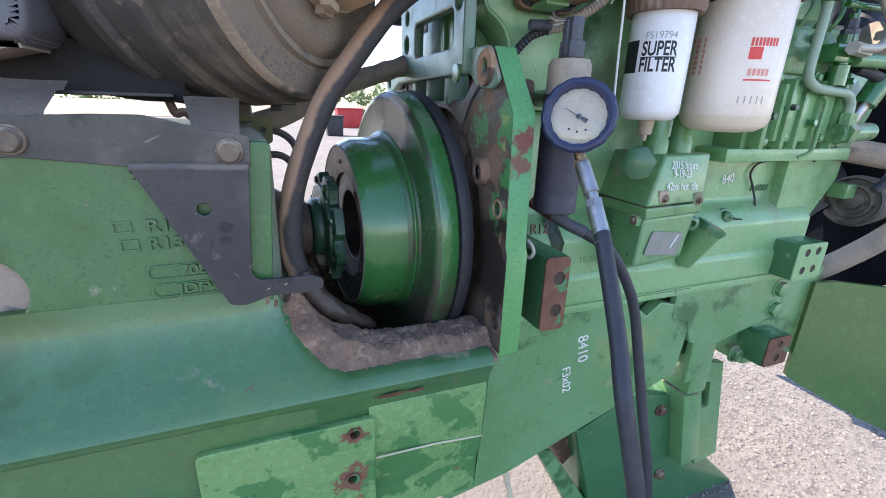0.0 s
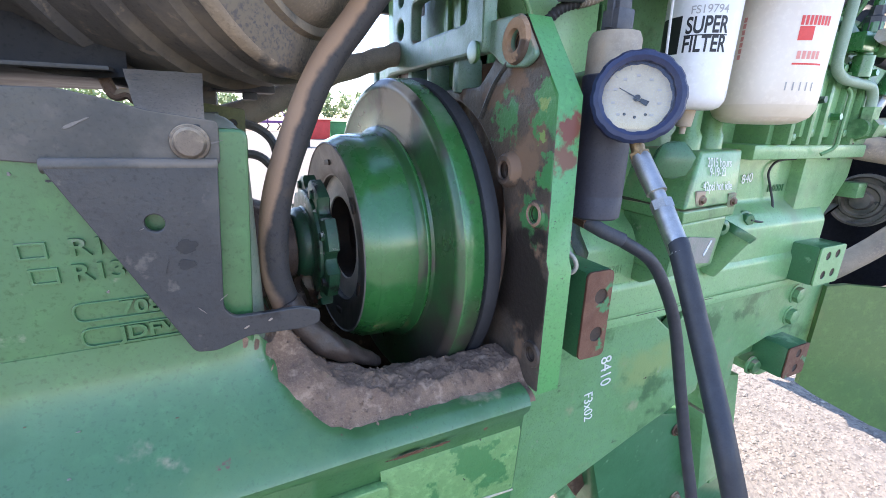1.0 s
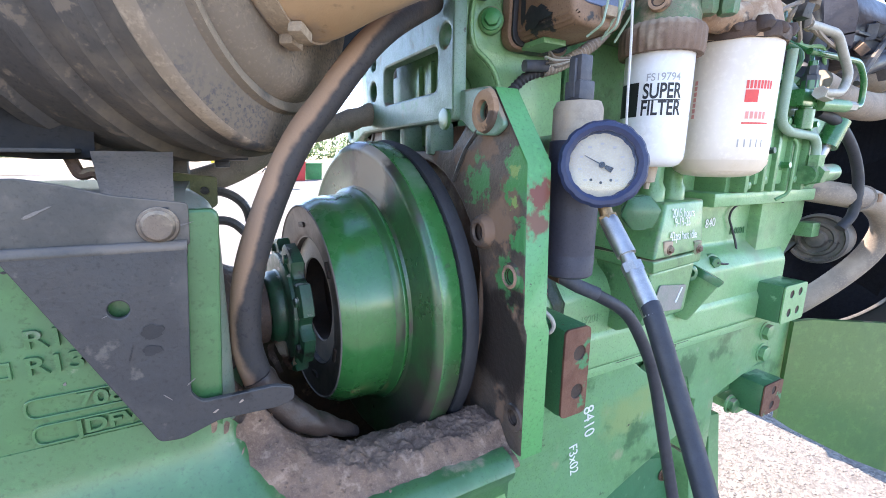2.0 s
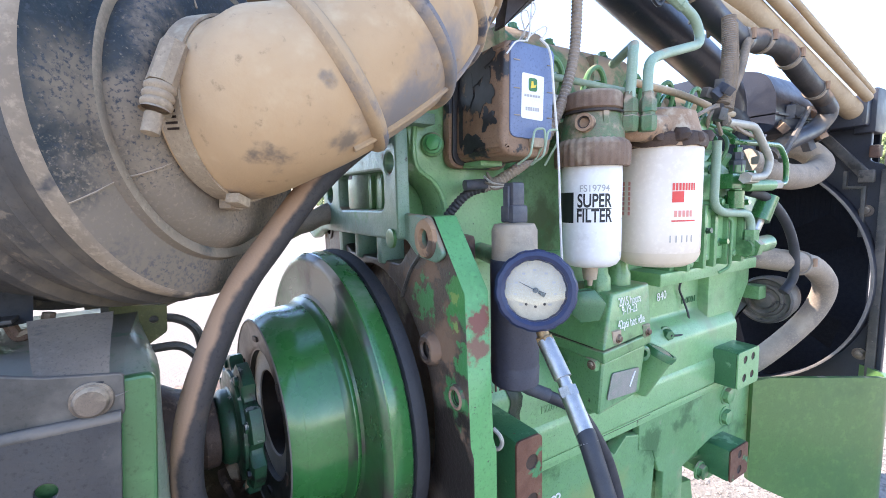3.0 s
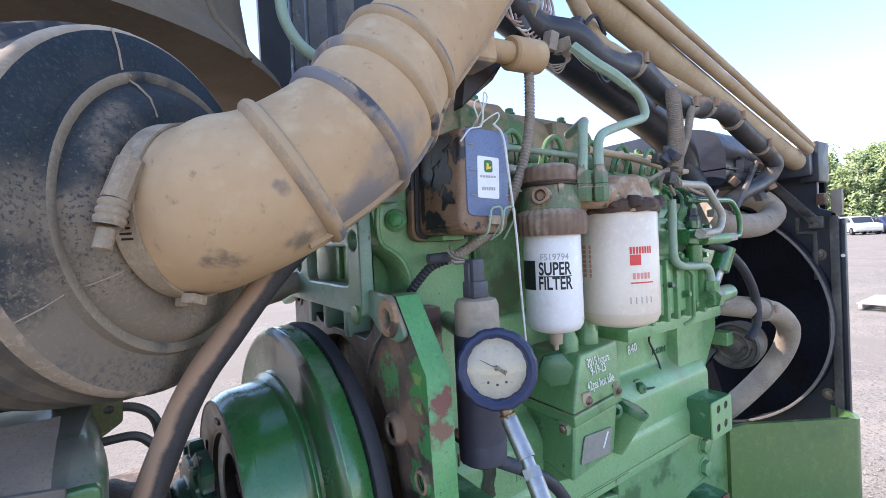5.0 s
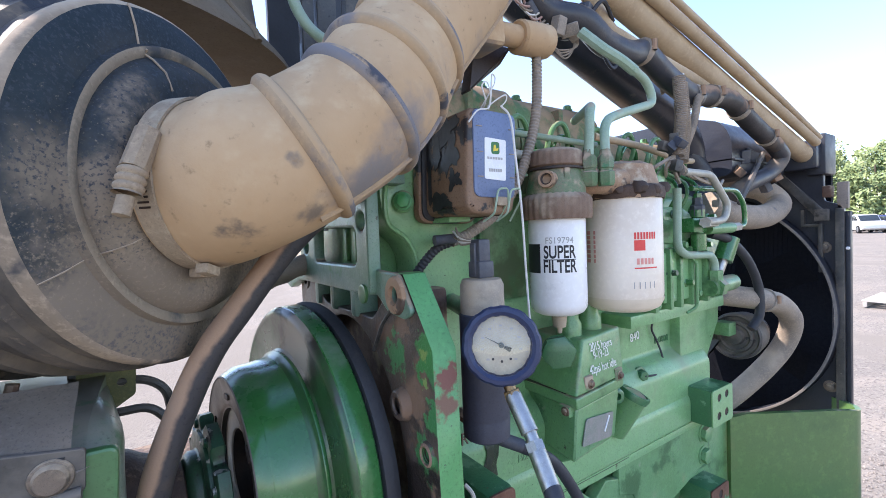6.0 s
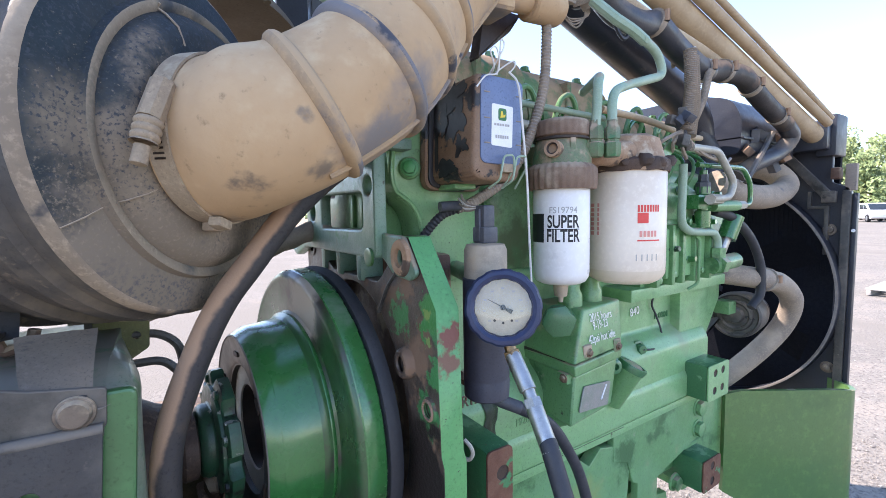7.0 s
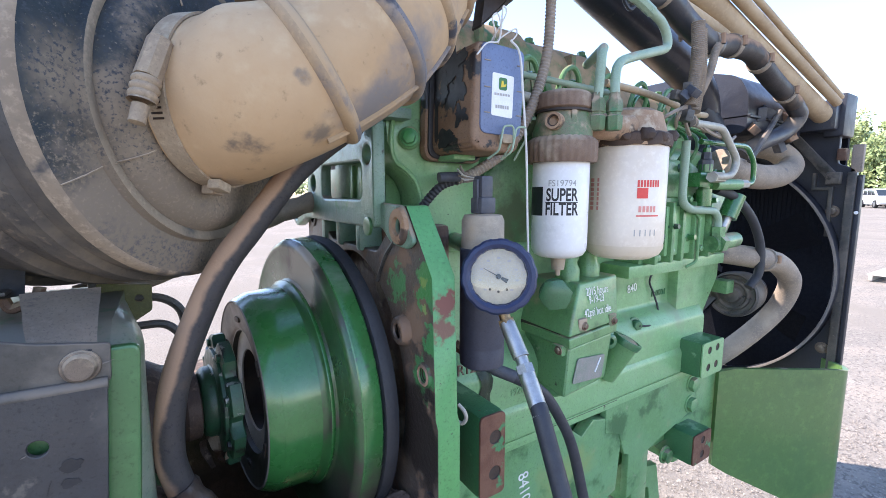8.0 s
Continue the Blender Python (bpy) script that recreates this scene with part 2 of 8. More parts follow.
M_ELBOW = mat("tan_dust_on_plastic_elbow", (0.44, 0.287, 0.16), (0.5, 0.337, 0.195), 0.85, scale=6,
              layers=[((0.2, 0.175, 0.165), 6, 0.55, 0.72, -0.12, 0.7), ((0.12, 0.095, 0.08), 25, 0.24, 0.42, (*SCUFF[0], 12.0), 0.6), ((0.12, 0.095, 0.08), 25, 0.24, 0.42, (*SCUFF[1], 12.0), 0.6), ((0.2, 0.15, 0.11), 25, 0.24, 0.45, (*SCUFF[2], 14.0), 0.6), ((0.22, 0.165, 0.12), 25, 0.25, 0.45, (*SCUFF[3], 28.0), 0.6), ((0.54, 0.39, 0.24), 26, 0.5, 0.8, 0.1, 0.95), ((0.3, 0.2, 0.115), 90, 0.6, 0.75, 0, 0.95)], bump=(320, 0.0004))
M_CANFACE = mat("dust_splashed_black_plastic", (0.014, 0.024, 0.03), (0.018, 0.028, 0.034), 0.5, scale=5,
                layers=[((0.27, 0.21, 0.15), 9, 0.1, 0.42, (0.04, 0.565, 1.36, 2.7), 0.9), ((0.25, 0.19, 0.135), 5, 0.1, 0.75, (0.12, 0.63, 1.33, 1.5), 0.9), ((0.23, 0.18, 0.135), 17, 0.3, 0.5, (0.1, 0.62, 1.3, 1.1), 0.9), ((0.035, 0.042, 0.052), 300, 0.5, 0.66, 0, 0.5), ((0.2, 0.16, 0.125), 13, 0.1, 0.36, (0.02, 0.57, 1.3, 2.4), 0.9), ((0.27, 0.21, 0.155), 300, 0.42, 0.62, (0.1, 0.62, 1.3, 0.7), 0.9), ((0.06, 0.062, 0.072), 16, 0.26, 0.6, (0.03, 0.57, 1.27, 3.2), 0.6), ((0.2, 0.16, 0.12), 240, 0.3, 0.5, (0.03, 0.57, 1.28, 1.6), 0.9), ((0.018, 0.02, 0.024), 40, 0.26, 0.31, (-0.035, 0.52, 1.33, 13.0), 0.5), ((0.2, 0.17, 0.14), 300, 0.66, 0.78, 0, 0.9)], bump=(240, 0.0004), spec=0.25)
M_RADHOSE = mat("tan_grey_radiator_hose", (0.3, 0.24, 0.185), (0.22, 0.18, 0.145), 0.75, scale=12,
                layers=[((0.08, 0.075, 0.08), 12, 0.62, 0.74, 0.0, 0.55), ((0.44, 0.35, 0.26), 8, 0.5, 0.8, 0.25, 0.95)], bump=(260, 0.0004))
M_CREST = mat("worn_blue_grey_rib_crest", (0.13, 0.125, 0.145), (0.19, 0.165, 0.15), 0.6, scale=14, layers=[((0.44, 0.3, 0.175), 8, 0.43, 0.54, 0, 0.9), ((0.05, 0.05, 0.062), 18, 0.6, 0.66, 0, 0.5)], bump=(320, 0.0004))
M_RIBWEAR = mat("scuffed_grey_elbow_rib", (0.4, 0.27, 0.155), (0.32, 0.225, 0.14), 0.8, scale=16,
                layers=[((0.17, 0.155, 0.155), 9, 0.5, 0.64, 0.0, 0.6), ((0.05, 0.05, 0.062), 18, 0.59, 0.68, 0, 0.6)], bump=(320, 0.0004))
M_PINKPLATE = mat("faded_pink_grey_plate", (0.26, 0.24, 0.22), (0.19, 0.22, 0.18), 0.5, scale=40)
M_GRIME = mat("black_green_oily_grime", (0.015, 0.03, 0.015), (0.03, 0.05, 0.025), 0.35, scale=60, bump=(200, 0.002))
M_CAN = mat("dusty_black_plastic_canister", (0.05, 0.045, 0.043), (0.075, 0.064, 0.055), 0.5, scale=5,
            layers=[((0.19, 0.148, 0.105), 6, 0.46, 0.68, 0.06, 0.9), ((0.32, 0.245, 0.17), 22, 0.62, 0.78, 0.14, 0.9), ((0.02, 0.02, 0.022), 9, 0.6, 0.64, 0, 0.45), ((0.16, 0.125, 0.095), 50, 0.58, 0.66, 0, 0.8)], bump=(240, 0.0006))
M_CANDUST = mat("canister_rib_tan_dust", (0.3, 0.23, 0.165), (0.22, 0.17, 0.125), 0.9, scale=12, layers=[((0.05, 0.05, 0.055), 11, 0.58, 0.68, 0, 0.6), ((0.42, 0.33, 0.24), 9, 0.56, 0.85, 0.3, 0.9)])
M_RIBDUST = mat("thin_tan_dust_on_rib", (0.27, 0.215, 0.155), (0.2, 0.165, 0.12), 0.9, scale=10, layers=[((0.25, 0.195, 0.14), 300, 0.45, 0.62, 0, 0.9), ((0.04, 0.045, 0.05), 9, 0.56, 0.72, 0, 0.6)])
# Darker brown than the front barrel, with tan and black patches.
M_CANREAR = mat("dark_brown_canister_barrel", (0.045, 0.04, 0.036), (0.06, 0.052, 0.045), 0.5, scale=5, layers=[((0.2, 0.155, 0.115), 4, 0.58, 0.78, 0, 0.85), ((0.02, 0.02, 0.022), 6, 0.54, 0.64, 0, 0.45)], bump=(200, 0.0006))
M_BOOTGREY = mat("blue_grey_rubber_boot", (0.11, 0.11, 0.125), (0.14, 0.135, 0.145), 0.5, scale=18, layers=[((0.3, 0.26, 0.22), 14, 0.62, 0.8, 0.2, 0.85)])
M_CLAMP = mat("tan_dusted_clamp", (0.33, 0.25, 0.17), (0.27, 0.205, 0.145), 0.8, scale=16, layers=[((0.42, 0.34, 0.24), 40, 0.55, 0.7, 0.1, 0.9)])
M_SHIELD = mat("brown_dusty_shield", (0.14, 0.103, 0.066), (0.17, 0.128, 0.084), 0.8, scale=6, layers=[((0.17, 0.128, 0.082), 9, 0.6, 0.85, 0.1, 0.9)])
M_WHITE = mat("white_filter_enamel", (0.78, 0.76, 0.74), (0.74, 0.71, 0.68), 0.25, scale=8, layers=[((0.5, 0.36, 0.22), 14, 0.78, 1.0, 0.0, 0.6)], bump=(200, 0.0001))
M_CREAM = mat("cream_filter_enamel", (0.8, 0.69, 0.57), (0.75, 0.62, 0.49), 0.3, scale=8, layers=[((0.5, 0.36, 0.22), 10, 0.72, 1.0, 0.0, 0.6)], bump=(200, 0.0001))
M_STAIN = mat("oil_stained_enamel", (0.68, 0.56, 0.42), (0.72, 0.6, 0.46), 0.4, scale=30)
M_BLACKINK = mat("black_ink", (0.012, 0.012, 0.014), rough=0.4, bump=None)
M_REDINK = mat("red_ink", (0.72, 0.06, 0.05), rough=0.4, bump=None)
M_PALERED = mat("faded_red_ink", (0.75, 0.29, 0.24), rough=0.4, bump=None)
M_GREYINK = mat("grey_ink", (0.4, 0.38, 0.36), rough=0.5, bump=None)
M_CHALK = mat("white_paint_marker", (0.8, 0.8, 0.78), rough=0.6, bump=None)
M_COLLAR = mat("dusty_brown_plastic_collar", (0.17, 0.105, 0.07), (0.24, 0.16, 0.11), 0.7, scale=30, layers=[((0.36, 0.28, 0.2), 20, 0.52, 0.75, 0.25, 0.9)])
M_GREASY = mat("greasy_brown_casting", (0.09, 0.045, 0.03), (0.15, 0.085, 0.055), 0.55, scale=22, layers=[((0.38, 0.29, 0.2), 14, 0.5, 0.68, 0.2, 0.9), ((0.02, 0.015, 0.013), 30, 0.66, 0.72, 0, 0.4)], bump=(200, 0.0015))
M_BLUEBOX = mat("slate_blue_plastic_lid", (0.11, 0.155, 0.27), (0.135, 0.18, 0.3), 0.4, scale=12, layers=[((0.36, 0.3, 0.24), 16, 0.68, 0.9, 0.0, 0.8)])
M_BROWNBOX = mat("peeling_brown_dusty_box", (0.22, 0.135, 0.085), (0.3, 0.2, 0.13), 0.65, scale=14, layers=[((0.02, 0.02, 0.025), 11, 0.53, 0.56, 0, 0.4), ((0.42, 0.33, 0.24), 20, 0.62, 0.8, 0.1, 0.9)], bump=(150, 0.001))
M_LABEL = mat("printed_paper_label", (0.78, 0.78, 0.78), (0.72, 0.72, 0.72), 0.5, scale=30, bump=None)
M_YELLOW = mat("yellow_paint", (0.75, 0.55, 0.05), rough=0.5, bump=None)
M_DARKGREEN = mat("dark_green_print", (0.03, 0.16, 0.05), rough=0.5, bump=None)
M_BOOT = mat("navy_rubber_gauge_boot", (0.018, 0.027, 0.072), (0.025, 0.036, 0.088), 0.42, scale=40, layers=[((0.2, 0.18, 0.16), 60, 0.7, 0.85, 0.1, 0.8)])
M_DIAL = mat("cream_gauge_dial", (0.5, 0.44, 0.33), (0.43, 0.37, 0.28), 0.5, scale=30, bump=None)
M_STEEL = mat("bright_zinc_steel", (0.5, 0.48, 0.45), (0.38, 0.37, 0.35), 0.36, metal=1.0, scale=60)
M_BRASS = mat("tarnished_brass", (0.32, 0.22, 0.12), (0.22, 0.15, 0.09), 0.4, metal=0.9, scale=60)
M_TINCAN = mat("dusty_aluminium_can", (0.4, 0.33, 0.25), (0.3, 0.25, 0.2), 0.6, metal=0.3, scale=40, layers=[(DUST, 25, 0.5, 0.7, 0.2, 0.9)])
M_NAVYCAN = mat("dark_navy_sleeve", (0.04, 0.042, 0.06), (0.05, 0.052, 0.07), 0.5, scale=14, layers=[((0.15, 0.13, 0.11), 30, 0.7, 0.9, 0.0, 0.8)])
M_CONNECTOR = mat("grey_black_connector_plastic", (0.05, 0.055, 0.07), (0.08, 0.08, 0.09), 0.5, scale=60)
M_BLACKMETAL = mat("black_painted_metal", (0.018, 0.02, 0.028), (0.028, 0.03, 0.04), 0.42, scale=6, layers=[((0.2, 0.16, 0.12), 9, 0.68, 0.95, 0.12, 0.85)])
M_BLACKGLOSS = mat("dark_blue_black_gloss", (0.022, 0.026, 0.038), (0.032, 0.035, 0.048), 0.3, scale=6, layers=[((0.15, 0.125, 0.1), 9, 0.66, 1.0, 0.2, 0.7), ((0.07, 0.065, 0.065), 40, 0.62, 0.72, 0, 0.5)])
M_CORE = mat("radiator_core_fins", (0.006, 0.007, 0.011), (0.01, 0.011, 0.015), 0.8, scale=80, bump=(500, 0.0015), spec=0.15)
M_GRAYTUBE = mat("pale_green_grey_tube", (0.3, 0.4, 0.3), (0.24, 0.34, 0.24), 0.4, scale=30, layers=[(DUST, 25, 0.6, 0.85, 0.2, 0.85)])
M_ALUM = mat("silver_steel_tube", (0.42, 0.4, 0.34), (0.34, 0.32, 0.27), 0.45, metal=0.25, scale=40, layers=[(DUST, 25, 0.6, 0.85, 0.2, 0.85)])
M_CONDUIT = mat("dusty_split_loom", (0.33, 0.27, 0.215), (0.23, 0.195, 0.16), 0.75, scale=40)
M_WIRE = mat("white_wire", (0.7, 0.68, 0.64), rough=0.5, bump=None)
M_PINKWIRE = mat("faded_pink_wire", (0.5, 0.32, 0.27), rough=0.6, bump=None)
M_TANHOSE = mat("tan_dust_covered_pipe", (0.46, 0.35, 0.23), (0.38, 0.28, 0.18), 0.8, scale=10, layers=[((0.6, 0.5, 0.36), 9, 0.5, 0.8, 0.3, 0.9)])
M_BODYPAINT = mat("green_frame_panel", (0.085, 0.17, 0.048), (0.07, 0.155, 0.05), 0.3, scale=3, layers=[((0.2, 0.19, 0.07), 4, 0.54, 0.8, 0, 0.45), ((0.035, 0.1, 0.035), 2.5, 0.5, 0.7, 0, 0.3), (DUST, 30, 0.72, 0.9, 0.2, 0.85)], bump=(90, 0.0004), coat=0.4)
M_CREAMWELD = mat("cream_sealant_bead", (0.62, 0.55, 0.4), rough=0.6)

M_TOPCOVER = mat("tan_dusted_green_cover", (0.12, 0.24, 0.11), (0.3, 0.21, 0.13), 0.6, scale=9, layers=[((0.44, 0.32, 0.21), 12, 0.5, 0.62, 0.15, 0.9), ((0.07, 0.2, 0.08), 16, 0.6, 0.66, 0, 0.4)], bump=(160, 0.001))
M_HEAD = mat("dusty_green_filter_head", (0.09, 0.165, 0.075), (0.17, 0.155, 0.095), 0.45, scale=22, layers=[((0.42, 0.32, 0.23), 18, 0.5, 0.64, 0.2, 0.9), ((0.05, 0.17, 0.07), 30, 0.58, 0.64, 0, 0.35), ((0.03, 0.022, 0.018), 40, 0.68, 0.73, 0, 0.5)], bump=(200, 0.0012))
M_OILHEAD = mat("tan_dusted_greasy_head", (0.4, 0.26, 0.165), (0.3, 0.185, 0.115), 0.8, scale=20, layers=[((0.09, 0.06, 0.045), 24, 0.56, 0.64, -0.12, 0.6), ((0.5, 0.39, 0.28), 40, 0.55, 0.7, 0.1, 0.9)], bump=(160, 0.0015))
M_BLACKGREASE = mat("thick_dark_brown_grease", (0.05, 0.03, 0.022), (0.1, 0.06, 0.042), 0.65, scale=25, layers=[((0.2, 0.14, 0.1), 30, 0.6, 0.7, 0.1, 0.8)], bump=(120, 0.002))
M_TANPATCH = mat("tan_dusty_patch", (0.3, 0.19, 0.13), (0.22, 0.13, 0.09), 0.75, scale=40, layers=[((0.1, 0.06, 0.045), 50, 0.62, 0.7, 0, 0.6)], bump=(160, 0.001))
M_DARKPATCH = mat("dark_brown_patch", (0.04, 0.028, 0.024), (0.06, 0.04, 0.032), 0.4, scale=40, bump=(160, 0.001))
M_BARE = mat("bare_dusty_machined_face", (0.5, 0.42, 0.34), (0.4, 0.33, 0.27), 0.45, scale=30)
M_PEEL = mat("bare_black_plastic", (0.02, 0.021, 0.026), (0.035, 0.033, 0.035), 0.4, scale=40)
M_DARKWEAR = mat("worn_dark_steel_patch", (0.014, 0.016, 0.02), (0.024, 0.025, 0.03), 0.4, scale=40)
# Pale blue in the base green stands in for the frame's sky reflection.
M_WINFRAME = mat("dusty_green_frame_sky_sheen", (0.11, 0.21, 0.14), (0.17, 0.26, 0.21), 0.3, scale=14, layers=[((0.3, 0.24, 0.17), 18, 0.6, 0.75, 0.2, 0.8), ((0.06, 0.2, 0.08), 12, 0.58, 0.66, 0, 0.35), ((0.05, 0.04, 0.035), 40, 0.68, 0.73, 0, 0.5)], bump=(180, 0.0008))
# Deep green paint; on the lug sides it stands in for dark reflections.
M_LUG = mat("glossy_deep_green_with_lug_shade", (0.035, 0.14, 0.055), (0.045, 0.165, 0.07), 0.28, scale=14, layers=[((0.14, 0.28, 0.15), 30, 0.64, 0.72, 0.1, 0.4), ((0.15, 0.07, 0.045), 45, 0.7, 0.74, 0, 0.7)], bump=(200, 0.0005), coat=0.4)
M_CASTTOP = mat("grey_dusted_casting_edge", (0.14, 0.19, 0.13), (0.2, 0.22, 0.17), 0.4, scale=10, layers=[((0.3, 0.27, 0.22), 9, 0.55, 0.8, 0.3, 0.8), ((0.06, 0.16, 0.06), 14, 0.6, 0.7, 0, 0.35)], bump=(160, 0.0006), coat=0.2)
M_SCUFFED = mat("pale_scuffed_steel", (0.19, 0.165, 0.145), (0.14, 0.125, 0.115), 0.5, scale=60)
M_OLIVE = mat("faded_olive_steel", (0.13, 0.13, 0.045), (0.1, 0.11, 0.045), 0.5, scale=20, layers=[(DUST, 25, 0.62, 0.8, 0.2, 0.8)])
M_BLACKHOSE = mat("dust_streaked_black_hose", (0.03, 0.033, 0.042), (0.045, 0.045, 0.05), 0.35, scale=12, layers=[((0.2, 0.155, 0.115), 9, 0.48, 0.7, 0.1, 0.8)], bump=(260, 0.0004))


# ---------------------------------------------------------------- builders
PLACE = {}


def finish(name, me, material, parent=None, label="", at=None):
    """Links a mesh, given in world places, with its origin at its own middle (or at)."""
    n = len(me.vertices)
    co = np.empty(n * 3)
    me.vertices.foreach_get("co", co)
    co = co.reshape(-1, 3)
    mid = Vector(at) if at else Vector((co.min(0) + co.max(0)) / 2)
    me.transform(Matrix.Translation(-mid))
    me.polygons.foreach_set("use_smooth", [True] * len(me.polygons))
    me.set_sharp_from_angle(angle=radians(38))
    me.materials.clear()
    me.materials.append(material)
    ob = new(name, me)
    ob.location = mid
    PLACE[ob] = mid
    if parent:
        ob.parent = parent
        ob.matrix_parent_inverse = Matrix.Translation(-PLACE[parent])
    if label:
        tagged(ob, label)
    return ob


def part(name, bm, material, parent=None, label="", at=None):
    me = bpy.data.meshes.new(name)
    bm.to_mesh(me)
    bm.free()
    return finish(name, me, material, parent, label, at)


def thing(name, at, label, category, group="", kind=""):
    ob = new(name)
    ob.empty_display_size = 0.02
    ob.location = at
    PLACE[ob] = Vector(at)
    return tagged(ob, label, category, group, kind)


def along(axis, at=(0, 0, 0), spin=0.0):
    """The pose whose z points along axis."""
    q = Vector(axis).to_track_quat("Z", "Y").to_matrix().to_4x4()
    return Matrix.Translation(at) @ q @ Matrix.Rotation(radians(spin), 4, "Z")


FACE = Matrix(((1, 0, 0, 0), (0, 0, -1, 0), (0, 1, 0, 0), (0, 0, 0, 1)))      # drawn x, z; depth towards -y
ENDON = Matrix(((0, 0, 1, 0), (1, 0, 0, 0), (0, 1, 0, 0), (0, 0, 0, 1)))      # drawn y, z; depth towards +x


def box(x0, x1, y0, y1, z0, z1, bevel=0.003, m=None, bm=None):
    bm = bm or bmesh.new()
    r = bmesh.ops.create_cube(bm, size=1)
    vs = r["verts"]
    t = Matrix.Translation(((x0 + x1) / 2, (y0 + y1) / 2, (z0 + z1) / 2)) @ Matrix.Diagonal((abs(x1 - x0), abs(y1 - y0), abs(z1 - z0), 1))
    bmesh.ops.transform(bm, matrix=(m or Matrix()) @ t, verts=vs)
    if bevel:
        es = list({e for v in vs for e in v.link_edges})
        bmesh.ops.bevel(bm, geom=es, offset=bevel, segments=2, profile=0.6, affect="EDGES")
    return bm


def prism(pts, d0, d1, m=Matrix(), bevel=0.002, bm=None, segments=2):
    """A polygon drawn in x, y of m, from depth d0 to d1."""
    bm = bm or bmesh.new()
    a = [bm.verts.new(m @ Vector((x, y, d0))) for x, y in pts]
    b = [bm.verts.new(m @ Vector((x, y, d1))) for x, y in pts]
    n = len(pts)
    fs = [bm.faces.new(a), bm.faces.new(b)]
    fs += [bm.faces.new((a[i], a[(i + 1) % n], b[(i + 1) % n], b[i])) for i in range(n)]
    bmesh.ops.recalc_face_normals(bm, faces=fs)
    if bevel:
        es = list({e for f in fs for e in f.edges})
        bmesh.ops.bevel(bm, geom=es, offset=bevel, segments=segments, profile=0.6, affect="EDGES")
    return bm


def lathe(profile, m=Matrix(), seg=40, bm=None, rfun=None):
    """Turns a profile of (height, radius) round the z of m."""
    bm = bm or bmesh.new()
    rings = []
    for h, r in profile:
        if r <= 1e-6:
            rings.append([bm.verts.new(m @ Vector((0, 0, h)))])
        else:
            rings.append([bm.verts.new(m @ Vector((r * (rfun(i, h) if rfun else 1) * math.cos(2 * math.pi * i / seg), r * (rfun(i, h) if rfun else 1) * math.sin(2 * math.pi * i / seg), h))) for i in range(seg)])
    fs = []
    for a, b in zip(rings, rings[1:]):
        for i in range(seg):
            j = (i + 1) % seg
            if len(a) == 1 and len(b) == 1:
                continue
            if len(a) == 1:
                fs.append(bm.faces.new((a[0], b[i], b[j])))
            elif len(b) == 1:
                fs.append(bm.faces.new((a[i], b[0], a[j])))
            else:
                fs.append(bm.faces.new((a[i], b[i], b[j], a[j])))
    bmesh.ops.recalc_face_normals(bm, faces=fs)
    return bm


def smooth_path(pts, res=6):
    p = [Vector(v) for v in pts]
    if len(p) < 3 or res < 2:
        return p
    out = []
    ext = [2 * p[0] - p[1]] + p + [2 * p[-1] - p[-2]]
    for i in range(1, len(ext) - 2):
        a, b, c, d = ext[i - 1:i + 3]
        for k in range(res):
            t = k / res
            out.append(0.5 * (2 * b + (c - a) * t + (2 * a - 5 * b + 4 * c - d) * t * t + (3 * b - a - 3 * c + d) * t ** 3))
    out.append(p[-1])
    return out


def bent_path(pts, radius=0.02, res=5):
    """Straight runs with rounded bends, as in a steel line."""
    p = [Vector(v) for v in pts]
    out = [p[0]]
    for a, b, c in zip(p, p[1:], p[2:]):
        u, w = (a - b), (c - b)
        d = min(radius, u.length * 0.48, w.length * 0.48)
        s, e = b + u.normalized() * d, b + w.normalized() * d
        for k in range(res + 1):
            t = k / res
            out.append((1 - t) ** 2 * s + 2 * t * (1 - t) * b + t * t * e)
    out.append(p[-1])
    return out


def tube(path, r, n=12, bm=None, rad=None, caps=True):
    """Sweeps a circle along a path of places. rad: radius by share of the length."""
    bm = bm or bmesh.new()
    p = [Vector(v) for v in path]
    lens = [0.0]
    for a, b in zip(p, p[1:]):
        lens.append(lens[-1] + (b - a).length)
    up = None
    rings = []
    for i, c in enumerate(p):
        t = (p[min(i + 1, len(p) - 1)] - p[max(i - 1, 0)]).normalized()
        if up is None:
            up = t.orthogonal().normalized()
        up = (up - t * up.dot(t)).normalized()
        side = t.cross(up)
        rr = rad(lens[i] / lens[-1]) if rad else r
        rings.append([bm.verts.new(c + rr * (math.cos(2 * math.pi * k / n) * up + math.sin(2 * math.pi * k / n) * side)) for k in range(n)])
    fs = []
    for a, b in zip(rings, rings[1:]):
        for k in range(n):
            fs.append(bm.faces.new((a[k], a[(k + 1) % n], b[(k + 1) % n], b[k])))
    if caps:
        fs.append(bm.faces.new(rings[0][::-1]))
        fs.append(bm.faces.new(rings[-1]))
    bmesh.ops.recalc_face_normals(bm, faces=fs)
    return bm


